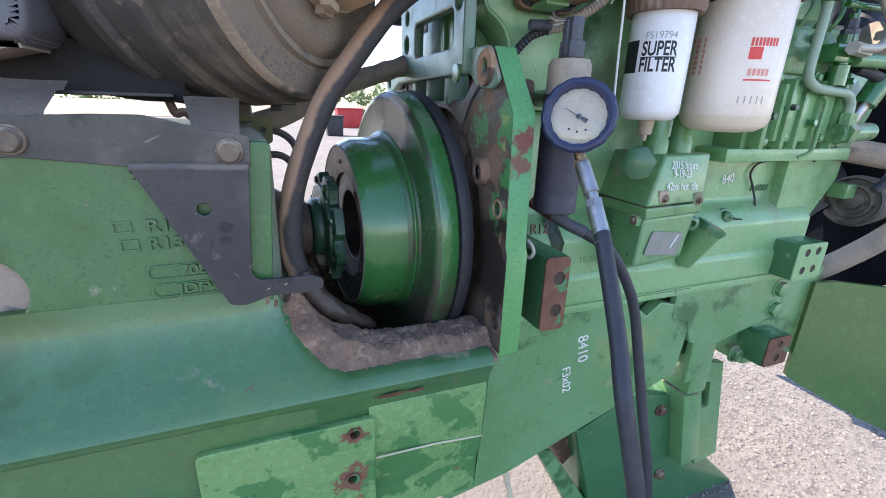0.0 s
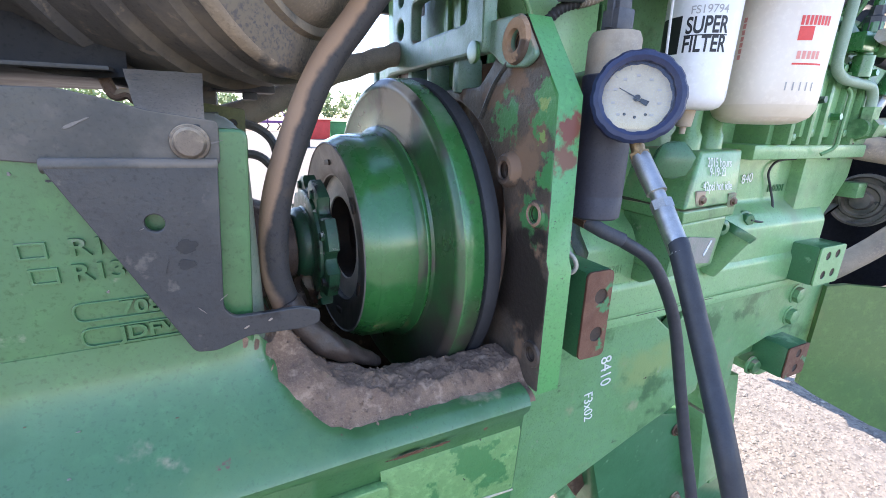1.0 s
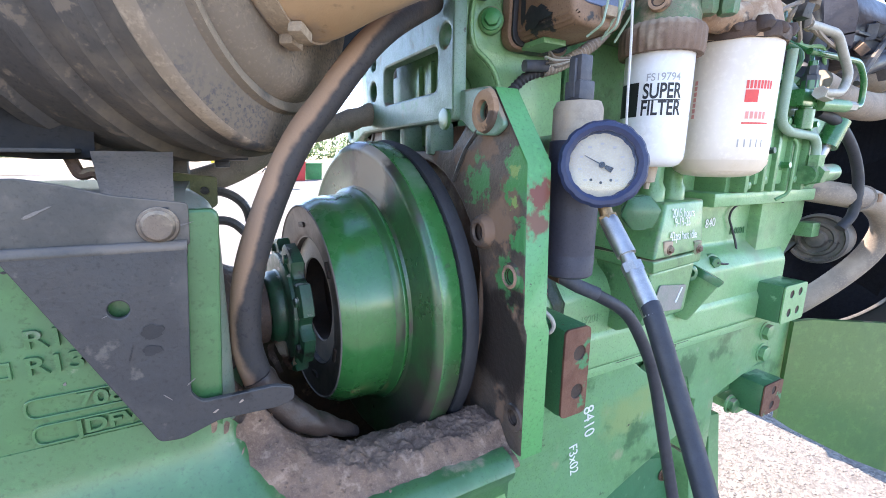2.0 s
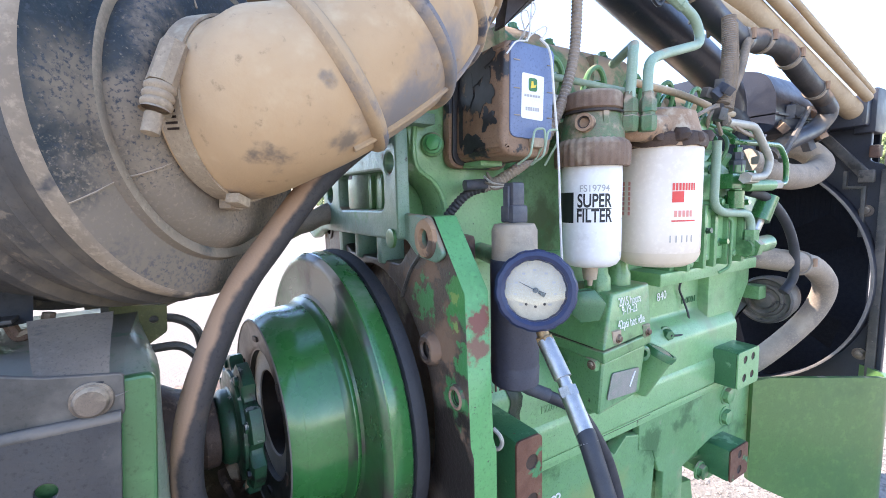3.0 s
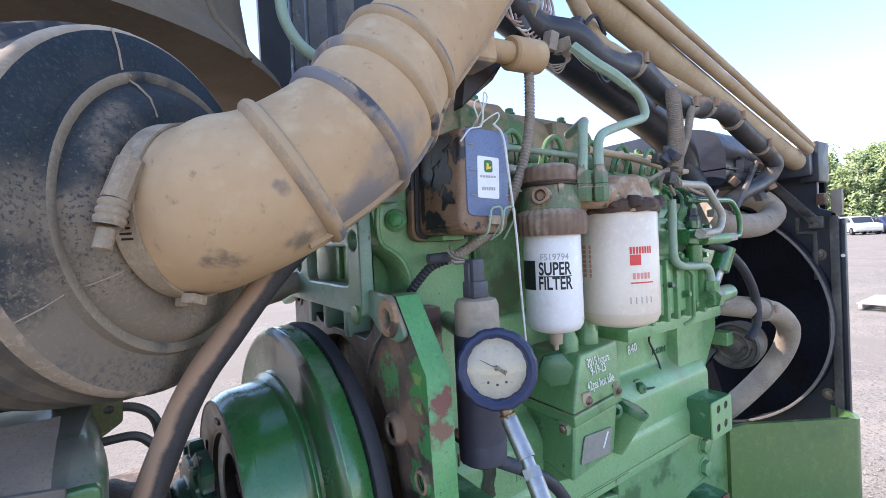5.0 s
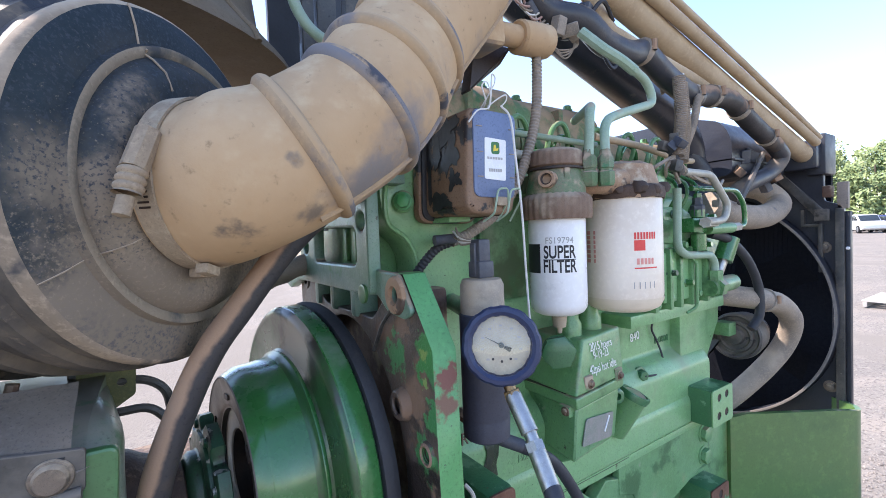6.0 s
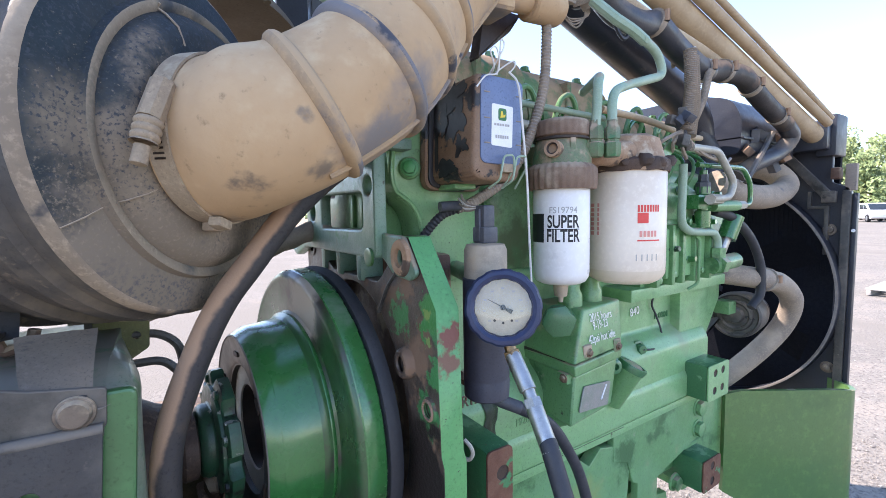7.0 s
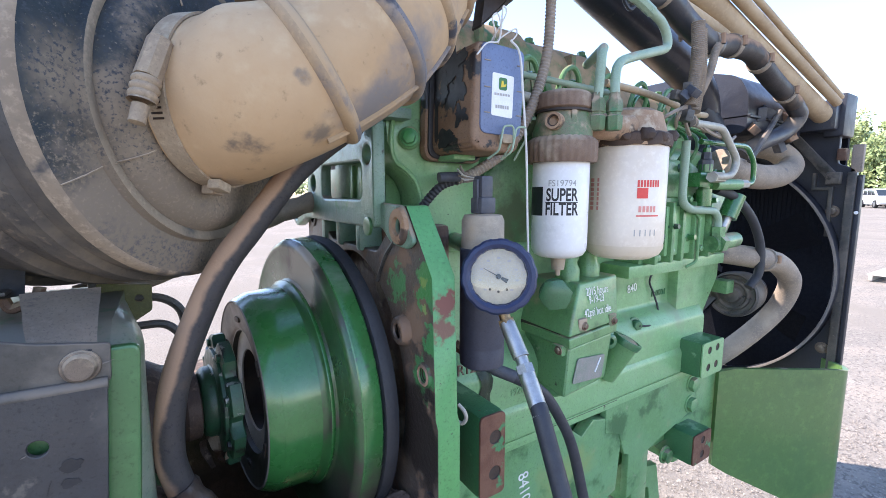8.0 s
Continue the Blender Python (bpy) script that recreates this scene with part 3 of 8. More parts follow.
def sheet(outline, holes, thick, m, bevel=0.002):
    """A plate with holes, drawn in x, y of m; it reaches from depth 0 to thick. holes: (x, y, radius) or lists of places."""
    cu = bpy.data.curves.new("outline", "CURVE")
    cu.dimensions, cu.fill_mode = "2D", "BOTH"
    cu.extrude, cu.bevel_depth, cu.bevel_resolution, cu.offset = max(thick / 2 - bevel, 1e-5), bevel, 1, -bevel
    loops = [outline]
    for h in holes:
        if isinstance(h, tuple):
            loops.append([(h[0] + h[2] * math.cos(2 * math.pi * k / 24), h[1] + h[2] * math.sin(2 * math.pi * k / 24)) for k in range(24)])
        else:
            loops.append(h)
    for lp in loops:
        sp = cu.splines.new("POLY")
        sp.points.add(len(lp) - 1)
        for q, (x, y) in zip(sp.points, lp):
            q.co = (x, y, 0, 1)
        sp.use_cyclic_u = True
    ob = bpy.data.objects.new("outline", cu)
    scene.collection.objects.link(ob)
    dg = bpy.context.evaluated_depsgraph_get()
    me = bpy.data.meshes.new_from_object(ob.evaluated_get(dg))
    bpy.data.objects.remove(ob)
    bpy.data.curves.remove(cu)
    me.transform(m @ Matrix.Translation((0, 0, thick / 2)))
    return me


def writing(text, size, m, depth=0.0006, squeeze=1.0, align="CENTER", bold=0.0):
    cu = bpy.data.curves.new("writing", "FONT")
    cu.offset = bold
    cu.body, cu.size, cu.extrude, cu.align_x, cu.align_y = text, size, depth, align, "CENTER"
    ob = bpy.data.objects.new("writing", cu)
    scene.collection.objects.link(ob)
    dg = bpy.context.evaluated_depsgraph_get()
    me = bpy.data.meshes.new_from_object(ob.evaluated_get(dg))
    bpy.data.objects.remove(ob)
    bpy.data.curves.remove(cu)
    me.transform(m @ Matrix.Diagonal((squeeze, 1, 1, 1)))
    return me


def letters(name, text, size, m, depth, squeeze, material, parent, label="", bold=0.0, bend=None):
    """One part for each letter of a line of writing."""
    src = bmesh.new()
    me = writing(text, size, m, depth, squeeze, bold=bold)
    if bend:
        bend(me)
    src.from_mesh(me)
    bpy.data.meshes.remove(me)
    left = set(src.verts)
    while left:
        todo = [left.pop()]
        island = set(todo)
        while todo:
            for e in todo.pop().link_edges:
                for v in e.verts:
                    if v not in island:
                        island.add(v)
                        todo.append(v)
        left -= island
        bm = bmesh.new()
        at = {v: bm.verts.new(v.co) for v in island}
        for f in {f for v in island for f in v.link_faces}:
            bm.faces.new([at[v] for v in f.verts])
        part(name, bm, material, parent, label)
        label = ""
    src.free()


def rounded(pts, r, k=5):
    """A polygon with rounded corners."""
    p = [Vector(v) for v in pts]
    out = []
    for i in range(len(p)):
        a, b, c = p[i - 1], p[i], p[(i + 1) % len(p)]
        u, w = a - b, c - b
        d = min(r, u.length * 0.45, w.length * 0.45)
        s, e = b + u.normalized() * d, b + w.normalized() * d
        for j in range(k + 1):
            t = j / k
            q = (1 - t) ** 2 * s + 2 * t * (1 - t) * b + t * t * e
            out.append((q.x, q.y))
    return out


def hex_bolt(r, head, washer_r, at, axis, bm=None, spin=10):
    """A hexagon head with its flange; axis points out of the surface."""
    m = along(axis, at, spin)
    bm = lathe([(0, 0), (0, washer_r), (head * 0.25, washer_r * 0.97), (head * 0.3, r * 0.98)], m, 24, bm)
    lathe([(head * 0.28, r), (head * 0.93, r), (head, r * 0.88), (head, 0)], m, 6, bm)
    return bm


def round_bolt(r, head, washer_r, at, axis, bm=None):
    m = along(axis, at)
    bm = lathe([(0, 0), (0, washer_r), (head * 0.25, washer_r * 0.97), (head * 0.3, r), (head * 0.9, r * 0.95), (head, r * 0.8), (head, 0)], m, 24, bm)
    return bm


def jitter(bm, amount, scale, seed=0.0):
    for v in bm.verts:
        v.co += amount * noise.noise_vector(v.co * scale + Vector((seed, seed, seed)))
    return bm


def grid_sheet(xs, ys, f, bm=None):
    bm = bm or bmesh.new()
    g = [[bm.verts.new(f(x, y)) for x in xs] for y in ys]
    for r0, r1 in zip(g, g[1:]):
        for i in range(len(xs) - 1):
            bm.faces.new((r0[i], r0[i + 1], r1[i + 1], r1[i]))
    return bm


def sweep_x(profile, x0, x1, n=1, bm=None, bend=None):
    """Sweeps a closed y, z profile along x. bend(x, y, z) may shift the places."""
    bm = bm or bmesh.new()
    rings = []
    for i in range(n + 1):
        x = x0 + (x1 - x0) * i / n
        rings.append([bm.verts.new(bend(x, y, z) if bend else (x, y, z)) for y, z in profile])
    k = len(profile)
    fs = [bm.faces.new(rings[0]), bm.faces.new(rings[-1][::-1])]
    for a, b in zip(rings, rings[1:]):
        fs += [bm.faces.new((a[j], b[j], b[(j + 1) % k], a[(j + 1) % k])) for j in range(k)]
    bmesh.ops.recalc_face_normals(bm, faces=fs)
    return bm


REAR = Matrix(((0, 0, -1, 0), (-1, 0, 0, 0), (0, 1, 0, 0), (0, 0, 0, 1)))     # drawn -y, z; depth towards -x


def wedge(low, z0, high, z1, bevel=0.004, m=Matrix()):
    """A block with four corners (x, y) at the height z0 and four at z1."""
    bm = bmesh.new()
    a = [bm.verts.new(m @ Vector((x, y, z0))) for x, y in low]
    b = [bm.verts.new(m @ Vector((x, y, z1))) for x, y in high]
    fs = [bm.faces.new(a), bm.faces.new(b)] + [bm.faces.new((a[i], a[(i + 1) % 4], b[(i + 1) % 4], b[i])) for i in range(4)]
    bmesh.ops.recalc_face_normals(bm, faces=fs)
    bmesh.ops.bevel(bm, geom=bm.edges[:], offset=bevel, segments=3, profile=0.6, affect="EDGES")
    return bm


def smear(name, m, w, h, seed, material, parent, label="", rough=0.35):
    """A thin ragged patch of paint, wear or grease on a flat face."""
    pts = []
    for k in range(36):
        a = 2 * math.pi * k / 36
        r = 1 + rough * noise.noise(Vector((1.3 * math.cos(a), 1.3 * math.sin(a), seed))) + 0.5 * rough * noise.noise(Vector((4 * math.cos(a), 4 * math.sin(a), seed + 5)))
        pts.append((w / 2 * r * math.cos(a), h / 2 * r * math.sin(a)))
    return finish(name, sheet(pts, [], 0.0006, m, 0.0001), material, parent, label)


def loft(sections, res=5, seg=64):
    """A hose through sections (centre, normal, radius); also gives the places and frames on the way."""
    cs = smooth_path([s[0] for s in sections], res)
    ns = smooth_path([Vector(s[1]).normalized() for s in sections], res)
    rs = smooth_path([(s[2], 0, 0) for s in sections], res)
    bm = bmesh.new()
    rings, frames = [], []
    for c, n, r in zip(cs, ns, rs):
        n = n.normalized()
        u = n.cross(Vector((0, 1, 0))).normalized()
        v = n.cross(u)
        frames.append((c, u, v, r.x))
        rings.append([bm.verts.new(c + r.x * (math.cos(2 * math.pi * k / seg) * u + math.sin(2 * math.pi * k / seg) * v)) for k in range(seg)])
    for a, b in zip(rings, rings[1:]):
        for k in range(seg):
            bm.faces.new((a[k], a[(k + 1) % seg], b[(k + 1) % seg], b[k]))
    bmesh.ops.recalc_face_normals(bm, faces=bm.faces)
    return bm, frames


# ---------------------------------------------------------------- ground and distance
def spaced(a, b, near, far, grow=1.35):
    """Places from a to b, dense between near and far and wider outside."""
    out = list(np.linspace(near, far, 60))
    s = (far - near) / 59
    x, d = far, s
    while x < b:
        d *= grow
        x += d
        out.append(min(x, b))
    x, d = near, s
    lo = []
    while x > a:
        d *= grow
        x -= d
        lo.append(max(x, a))
    return lo[::-1] + out


def ground_height(x, y):
    d = math.hypot(x - 1.5, y - 1)
    h = 0.012 * noise.noise(Vector((x * 1.3, y * 1.3, 0))) + 0.02 * noise.noise(Vector((x * 0.35, y * 0.35, 4)))
    return h - max(0.0, d - 30) * 0.0


M_GROUND = mat("pale_gravel_ground", (0.235, 0.208, 0.175), (0.19, 0.168, 0.142), 0.95, scale=0.6,
               layers=[((0.26, 0.225, 0.185), 2.2, 0.5, 0.62, 0, 1.0), ((0.14, 0.122, 0.105), 34, 0.52, 0.62, 0, 1.0), ((0.32, 0.29, 0.245), 60, 0.58, 0.68, 0, 1.0), ((0.2, 0.175, 0.145), 0.35, 0.5, 0.62, 0, 1.0), ((0.1, 0.09, 0.08), 110, 0.66, 0.72, 0, 1.0)], bump=(45, 0.02))
bm = grid_sheet(spaced(-600, 600, -1, 7), spaced(-600, 600, -1, 6), lambda x, y: (x, y, ground_height(x, y)))
tagged(part("ground", bm, M_GROUND, at=(0, 0, 0)), "pale dusty gravel yard ground with scattered stones", "ground", kind="structure")


def stones():
    bm = bmesh.new()
    rng = random.Random(5)
    for i in range(9000):
        x, y = rng.uniform(0.8, 6.5), rng.uniform(0.1, 4.0)
        if i % 3:
            x, y = rng.uniform(1.0, 3.4), rng.uniform(0.3, 1.7)
        s = rng.uniform(0.003, 0.009) * (1.8 if rng.random() < 0.04 else 1)
        c = Vector((x, y, ground_height(x, y) + s * 0.2))
        vs = [c + s * Vector((rng.uniform(0.7, 1.3) * dx, rng.uniform(0.7, 1.3) * dy, rng.uniform(0.5, 0.8) * dz)) for dx, dy, dz in
              ((1, 0, 0), (0, 1, 0), (-1, 0, 0), (0, -1, 0), (0, 0, 1), (0, 0, -1))]
        v = [bm.verts.new(q) for q in vs]
        for a, b2 in ((0, 1), (1, 2), (2, 3), (3, 0)):
            bm.faces.new((v[a], v[b2], v[4]))
            bm.faces.new((v[b2], v[a], v[5]))
    return bm


M_STONE = mat("gravel_stones", (0.25, 0.22, 0.19), (0.17, 0.15, 0.135), 0.95, scale=25, layers=[((0.36, 0.33, 0.28), 14, 0.5, 0.7, 0, 1.0)], bump=None)
tagged(part("gravel", stones(), M_STONE, at=(2, 1, 0)), "loose grey and tan gravel stones on the yard", "gravel", kind="stuff")

# ---------------------------------------------------------------- drive-train casting at the rear
tr = thing("transmission_housing", (-0.4, 0.7, 0.6), "faded green cast iron transmission housing with dust and rust", "machine housing")
upper = rounded([(0.86, 0.93), (0.584, 0.93), (0.584, 1.0), (0.592, 1.178), (0.606, 1.203), (0.64, 1.217), (0.86, 1.22)], 0.014, 3)
bm = sweep_x(upper, -1.3, -0.03, 1)
cap_rings = []
for k in range(7):
    a = k / 6 * math.pi / 2
    cap_rings.append((-0.03 + 0.026 * math.sin(a), 0.026 * (1 - math.cos(a))))
prev = None
for x, inset in cap_rings:
    ring_ = [bm.verts.new((x - 0.13 * max(0.0, y - 0.62), y + inset if y < 0.65 else y, z - (inset if z > 1.1 else 0))) for y, z in upper]
    if prev:
        for i in range(len(upper)):
            j = (i + 1) % len(upper)
            bm.faces.new((prev[i], ring_[i], ring_[j], prev[j]))
    prev = ring_
bm.faces.new(prev)
bmesh.ops.recalc_face_normals(bm, faces=bm.faces)
part("casing", bm, M_CASTTOP, tr, "grey dusted casting edge")
bm = sheet(rounded([(-1.3, 0.975), (-0.019, 0.975), (-0.003, 1.205), (-1.3, 1.205)], 0.01), [(-0.312, 1.042, 0.042)], 0.012, FACE.copy(), 0.003)
bm.transform(Matrix.Translation((0, 0.586, 0)))
finish("side_wall", bm, M_CAST, tr)
part("recess_floor", lathe([(0, 0), (0, 0.041), (0.002, 0.041)], along((0, -1, 0), (-0.312, 0.583, 1.042))), M_CLIP, tr, "dusty grey recess floor")


LOW = [(0.9, 0.6), (0.528, 0.6), (0.519, 0.74), (0.514, 0.855), (0.500, 0.868), (0.497, 0.878), (0.502, 0.888), (0.522, 0.908), (0.546, 0.936), (0.561, 0.962), (0.5695, 0.988), (0.5732, 1.015), (0.6, 1.02), (0.9, 1.02)]
LEDGE = [(0.9, 0.6), (0.545, 0.6), (0.524, 0.74), (0.516, 0.85), (0.506, 0.864), (0.503, 0.874), (0.508, 0.884), (0.516, 0.889), (0.53, 0.891), (0.56, 0.888), (0.605, 0.872), (0.655, 0.825), (0.668, 0.63), (0.9, 0.61)]


def casing_profile(x):
    """The flank falls away in a scoop to the ledge below the flywheel."""
    w = min(1.0, max(0.0, (x + 0.035) / 0.12))
    w = w * w * (3 - 2 * w)
    return [(a + (c - a) * w, b + (d - b) * w) for (a, b), (c, d) in zip(LOW, LEDGE)]


def casing_top(x, y):
    p = casing_profile(x)[5:]
    return float(np.interp(y, [q[0] for q in p], [q[1] for q in p]))


bm = bmesh.new()
prev = None
for x in [-1.3, -0.8, -0.4, -0.2] + list(np.linspace(-0.06, 0.1, 17)) + [0.2, 0.29]:
    ring_ = [bm.verts.new((x, y, z)) for y, z in casing_profile(x)]
    if prev:
        for i in range(len(LOW)):
            j = (i + 1) % len(LOW)
            bm.faces.new((prev[i], ring_[i], ring_[j], prev[j]))
    else:
        bm.faces.new(ring_)
    prev = ring_
bm.faces.new(prev[::-1])
bmesh.ops.recalc_face_normals(bm, faces=bm.faces)
part("lower_casing", bm, M_CAST, tr)
part("chipped_face", sweep_x([(0.535, 0.6), (0.5435, 0.6), (0.5215, 0.735), (0.5145, 0.828), (0.518, 0.836), (0.53, 0.836)], 0.096, 0.286, 1), M_CHIPPED, tr, "yellowish green face with chipped paint")
for k, (x, w) in enumerate(((0.13, 0.045), (0.165, 0.03))):
    smear("rust_streak", Matrix.Translation((x, 0.5105, 0.852)) @ Matrix.Rotation(radians(35), 4, "X") @ FACE, w, 0.012, 3.3 * k, M_RUSTPAD, tr, rough=0.8)
# cover plate with two bolt holes
me = sheet(rounded([(-0.128, 0.5), (0.1, 0.5), (0.104, 0.822), (-0.128, 0.822)], 0.012), [(0.073, 0.802, 0.0075), (0.067, 0.722, 0.0075)], 0.012, FACE, 0.003)
me.transform(Matrix.Translation((0, 0.519, 0)))
finish("cover_plate", me, M_CHIPPED, tr)
for hx, hz in ((0.073, 0.802), (0.067, 0.722)):
    part("bolt_hole", lathe([(0.013, 0.0073), (0.013, 0.0105), (0.0145, 0.0105), (0.0145, 0.0075), (0.001, 0.0072), (0.001, 0)], along((0, -1, 0), (hx, 0.519, hz)), 20), M_RUSTPAD, tr, "rusty threaded bolt hole")
part("sealant_bead", tube([(0.105, 0.514, 0.742), (0.2, 0.519, 0.735), (0.288, 0.524, 0.722)], 0.0016, 6), M_CREAMWELD, tr, "cream sealant bead")
part("side_bolt_hole", lathe([(0.0, 0.006), (0.003, 0.006), (0.003, 0)], along((0, -1, 0), (0.28, 0.527, 0.772)), 16), M_RUSTPAD, tr)
rng = random.Random(17)
for k in range(5):
    x = rng.uniform(-0.32, -0.02)
    z = rng.uniform(0.9, 0.96)
    y = float(np.interp(z, [0.888, 0.908, 0.936, 0.962], [0.502, 0.522, 0.546, 0.561]))
    smear("paint_chip", Matrix.Translation((x, y - 0.0008, z)) @ Matrix.Rotation(radians(-38), 4, "X") @ FACE, rng.uniform(0.0015, 0.004), rng.uniform(0.0008, 0.0014), k * 1.9, (M_SCUFFED, M_RUSTPAD, M_SCUFFED)[k % 3], tr, rough=0.7)
for k in range(8):
    smear("paint_chip", Matrix.Translation((rng.uniform(-0.3, -0.03), 0.5738, rng.uniform(1.02, 1.17))) @ FACE, rng.uniform(0.002, 0.006), rng.uniform(0.0015, 0.003), k * 1.7, (M_SCUFFED, M_DARKWEAR, M_SCUFFED)[k % 3], tr, rough=0.7)
# raised casting marks
for txt, x, z in (("R13", -0.128, 1.108), ("R138", -0.124, 1.086)):
    letters("casting_mark", txt, 0.021, FACE.copy() @ Matrix.Translation((x, z, -0.5735)), 0.003, 1.15, M_CASTMARK, tr, "raised dusty casting mark", 0.0004)
    me = sheet([(x - 0.052, z - 0.007), (x - 0.033, z - 0.007), (x - 0.033, z + 0.007), (x - 0.052, z + 0.007)], [[(x - 0.05, z - 0.005), (x - 0.035, z - 0.005), (x - 0.035, z + 0.005), (x - 0.05, z + 0.005)]], 0.003, FACE, 0.0004)
    me.transform(Matrix.Translation((0, 0.5745, 0)))
    finish("casting_mark", me, M_CAST, tr)
for txt, x, z in (("7085", -0.1, 1.05), ("JDFW", -0.098, 1.026)):
    letters("casting_mark", txt, 0.018, FACE.copy() @ Matrix.Translation((x, z, -0.5735)), 0.003, 1.2, M_CASTMARK, tr, "raised dusty casting mark", 0.0004)
    o = rounded([(x - 0.055, z - 0.009), (x + 0.045, z - 0.009), (x + 0.045, z + 0.009), (x - 0.055, z + 0.009)], 0.008)
    i = rounded([(x - 0.053, z - 0.0075), (x + 0.043, z - 0.0075), (x + 0.043, z + 0.0075), (x - 0.053, z + 0.0075)], 0.007)
    me = sheet(o, [i], 0.003, FACE, 0.0004)
    me.transform(Matrix.Translation((0, 0.5745, 0)))
    finish("casting_mark", me, M_CAST, tr)


# caked dirt on the ledge below the flywheel
def dirt_top(x, y):
    u = (x + 0.01) / 0.31
    z = 0.909 + 0.006 * noise.noise(Vector((x * 30, y * 30, 1))) + 0.004 * noise.noise(Vector((x * 90, y * 90, 2))) + 0.002 * noise.noise(Vector((x * 220, y * 220, 4)))
    z -= min(0.1, 0.6 * max(0.0, y - 0.6))
    z += 0.13 * max(0.0, 1 - max(0.0, u) * 2.2) ** 1.6
    crumb = 0.0016 + 0.0022 * noise.noise(Vector((x * 45, y * 45, 7))) + 0.0014 * noise.noise(Vector((x * 180, y * 180, 8)))
    z = min(z, casing_top(x, y) + crumb + 0.022 * min(1.0, max(0.0, y - 0.522) / 0.035) + 0.4 * max(0.0, y - 0.53))
    front = 0.52 + 0.009 * noise.noise(Vector((x * 22, 3.0, 0))) + 0.004 * noise.noise(Vector((x * 80, 5.0, 0)))
    side = 0.058 - (y - 0.505) * 0.95 + 0.016 * noise.noise(Vector((x * 40, y * 40, 5)))
    w = min(1.0, max(0.0, min((y - front) / 0.034, (x - side) / 0.06)))
    w = w * w * (3 - 2 * w)
    base = casing_top(x, y) - 0.003
    return (x, y, base + (z - base) * w)


bm = grid_sheet(np.linspace(-0.07, 0.299, 270), np.linspace(0.506, 0.72, 140), dirt_top)
rng = random.Random(3)
for _ in range(520):
    x, y = rng.uniform(0.0, 0.295), 0.525 + 0.12 * rng.random() ** 1.3
    if x < 0.075 - (y - 0.505) * 0.95:
        continue
    r = rng.uniform(0.0008, 0.0026) * (1.7 if rng.random() < 0.06 else 1)
    c = Vector(dirt_top(x, y))
    v = [bm.verts.new(c + r * Vector((rng.uniform(0.6, 1.4) * a, rng.uniform(0.6, 1.4) * b, rng.uniform(0.5, 1.0) * d))) for a, b, d in ((1, 0, 0), (0, 1, 0), (-1, 0, 0), (0, -1, 0), (0, 0, 1), (0, 0, -1))]
    for a, b in ((0, 1), (1, 2), (2, 3), (3, 0)):
        bm.faces.new((v[a], v[b], v[4]))
        bm.faces.new((v[b], v[a], v[5]))
tagged(part("caked_dirt", bm, M_DIRT), "caked brown oily dirt lying on the casting ledge", "dirt", kind="stuff")

# ---------------------------------------------------------------- dark steel bracket
br = thing("steel_bracket", (-0.2, 0.58, 1.0), "dusty dark grey steel bracket bolted to the green casting", "bracket")
me = sheet(rounded([(-0.9, 1.2), (-0.24, 1.188), (-0.15, 1.177), (-0.028, 1.174), (-0.026, 1.211), (-0.078, 1.219), (-0.105, 1.227), (-0.132, 1.233), (-0.18, 1.233), (-0.25, 1.229), (-0.9, 1.235)], 0.004), [], 0.006, FACE, 0.001)
me.transform(Matrix.Translation((0, 0.575, 0)))
finish("strap", me, M_BRACKET, br)
gus = rounded([(-0.15, 1.177), (-0.03, 1.175), (-0.04, 1.04), (-0.032, 1.03), (0.03, 1.03), (0.048, 1.024), (0.048, 1.01), (0.03, 1.006), (-0.02, 1.008), (-0.05, 0.998), (-0.068, 1.0)], 0.005, 3)
me = sheet(gus, [(-0.083, 1.127, 0.0075)], 0.006, FACE, 0.001)
me.transform(Matrix.Translation((0, 0.567, 0)))
finish("gusset", me, M_GUSSET, br)
smear("worn_patch", Matrix.Translation((-0.062, 0.561, 1.104)) @ FACE, 0.017, 0.013, 2.0, M_DARKWEAR, br)
smear("worn_patch", Matrix.Translation((-0.064, 0.561, 1.088)) @ FACE, 0.015, 0.009, 8.0, M_DARKWEAR, br)
rng = random.Random(31)
for k in range(8):
    x, z = rng.uniform(-0.13, -0.035), rng.uniform(1.02, 1.17)
    if x < -0.13 + (1.17 - z) * 0.5:
        continue
    smear("scratch", Matrix.Translation((x, 0.561, z)) @ FACE @ Matrix.Rotation(rng.uniform(0, 3.1), 4, "Z"), rng.uniform(0.003, 0.012), rng.uniform(0.0006, 0.0013), k * 1.3, M_SCUFFED if k % 3 else M_DARKWEAR, br, rough=0.6)
for k in range(5):
    smear("scratch", Matrix.Translation((rng.uniform(-0.3, -0.03), 0.5688, rng.uniform(1.192, 1.21))) @ FACE @ Matrix.Rotation(rng.uniform(-0.5, 0.5), 4, "Z"), rng.uniform(0.004, 0.02), rng.uniform(0.0006, 0.0018), k * 2.1, M_SCUFFED if k % 3 else M_DARKWEAR, br, rough=0.6)
for x, z in ((0.0, 1.022), (-0.022, 1.018)):
    smear("scratch", Matrix.Translation((x, 0.561, z)) @ FACE @ Matrix.Rotation(0.5, 4, "Z"), 0.005, 0.0018, x * 90, M_CLIP, br, rough=0.6)
part("fold", tube([(-0.15, 0.5665, 1.176), (-0.03, 0.5665, 1.174)], 0.006, 10), M_BRACKET, br)
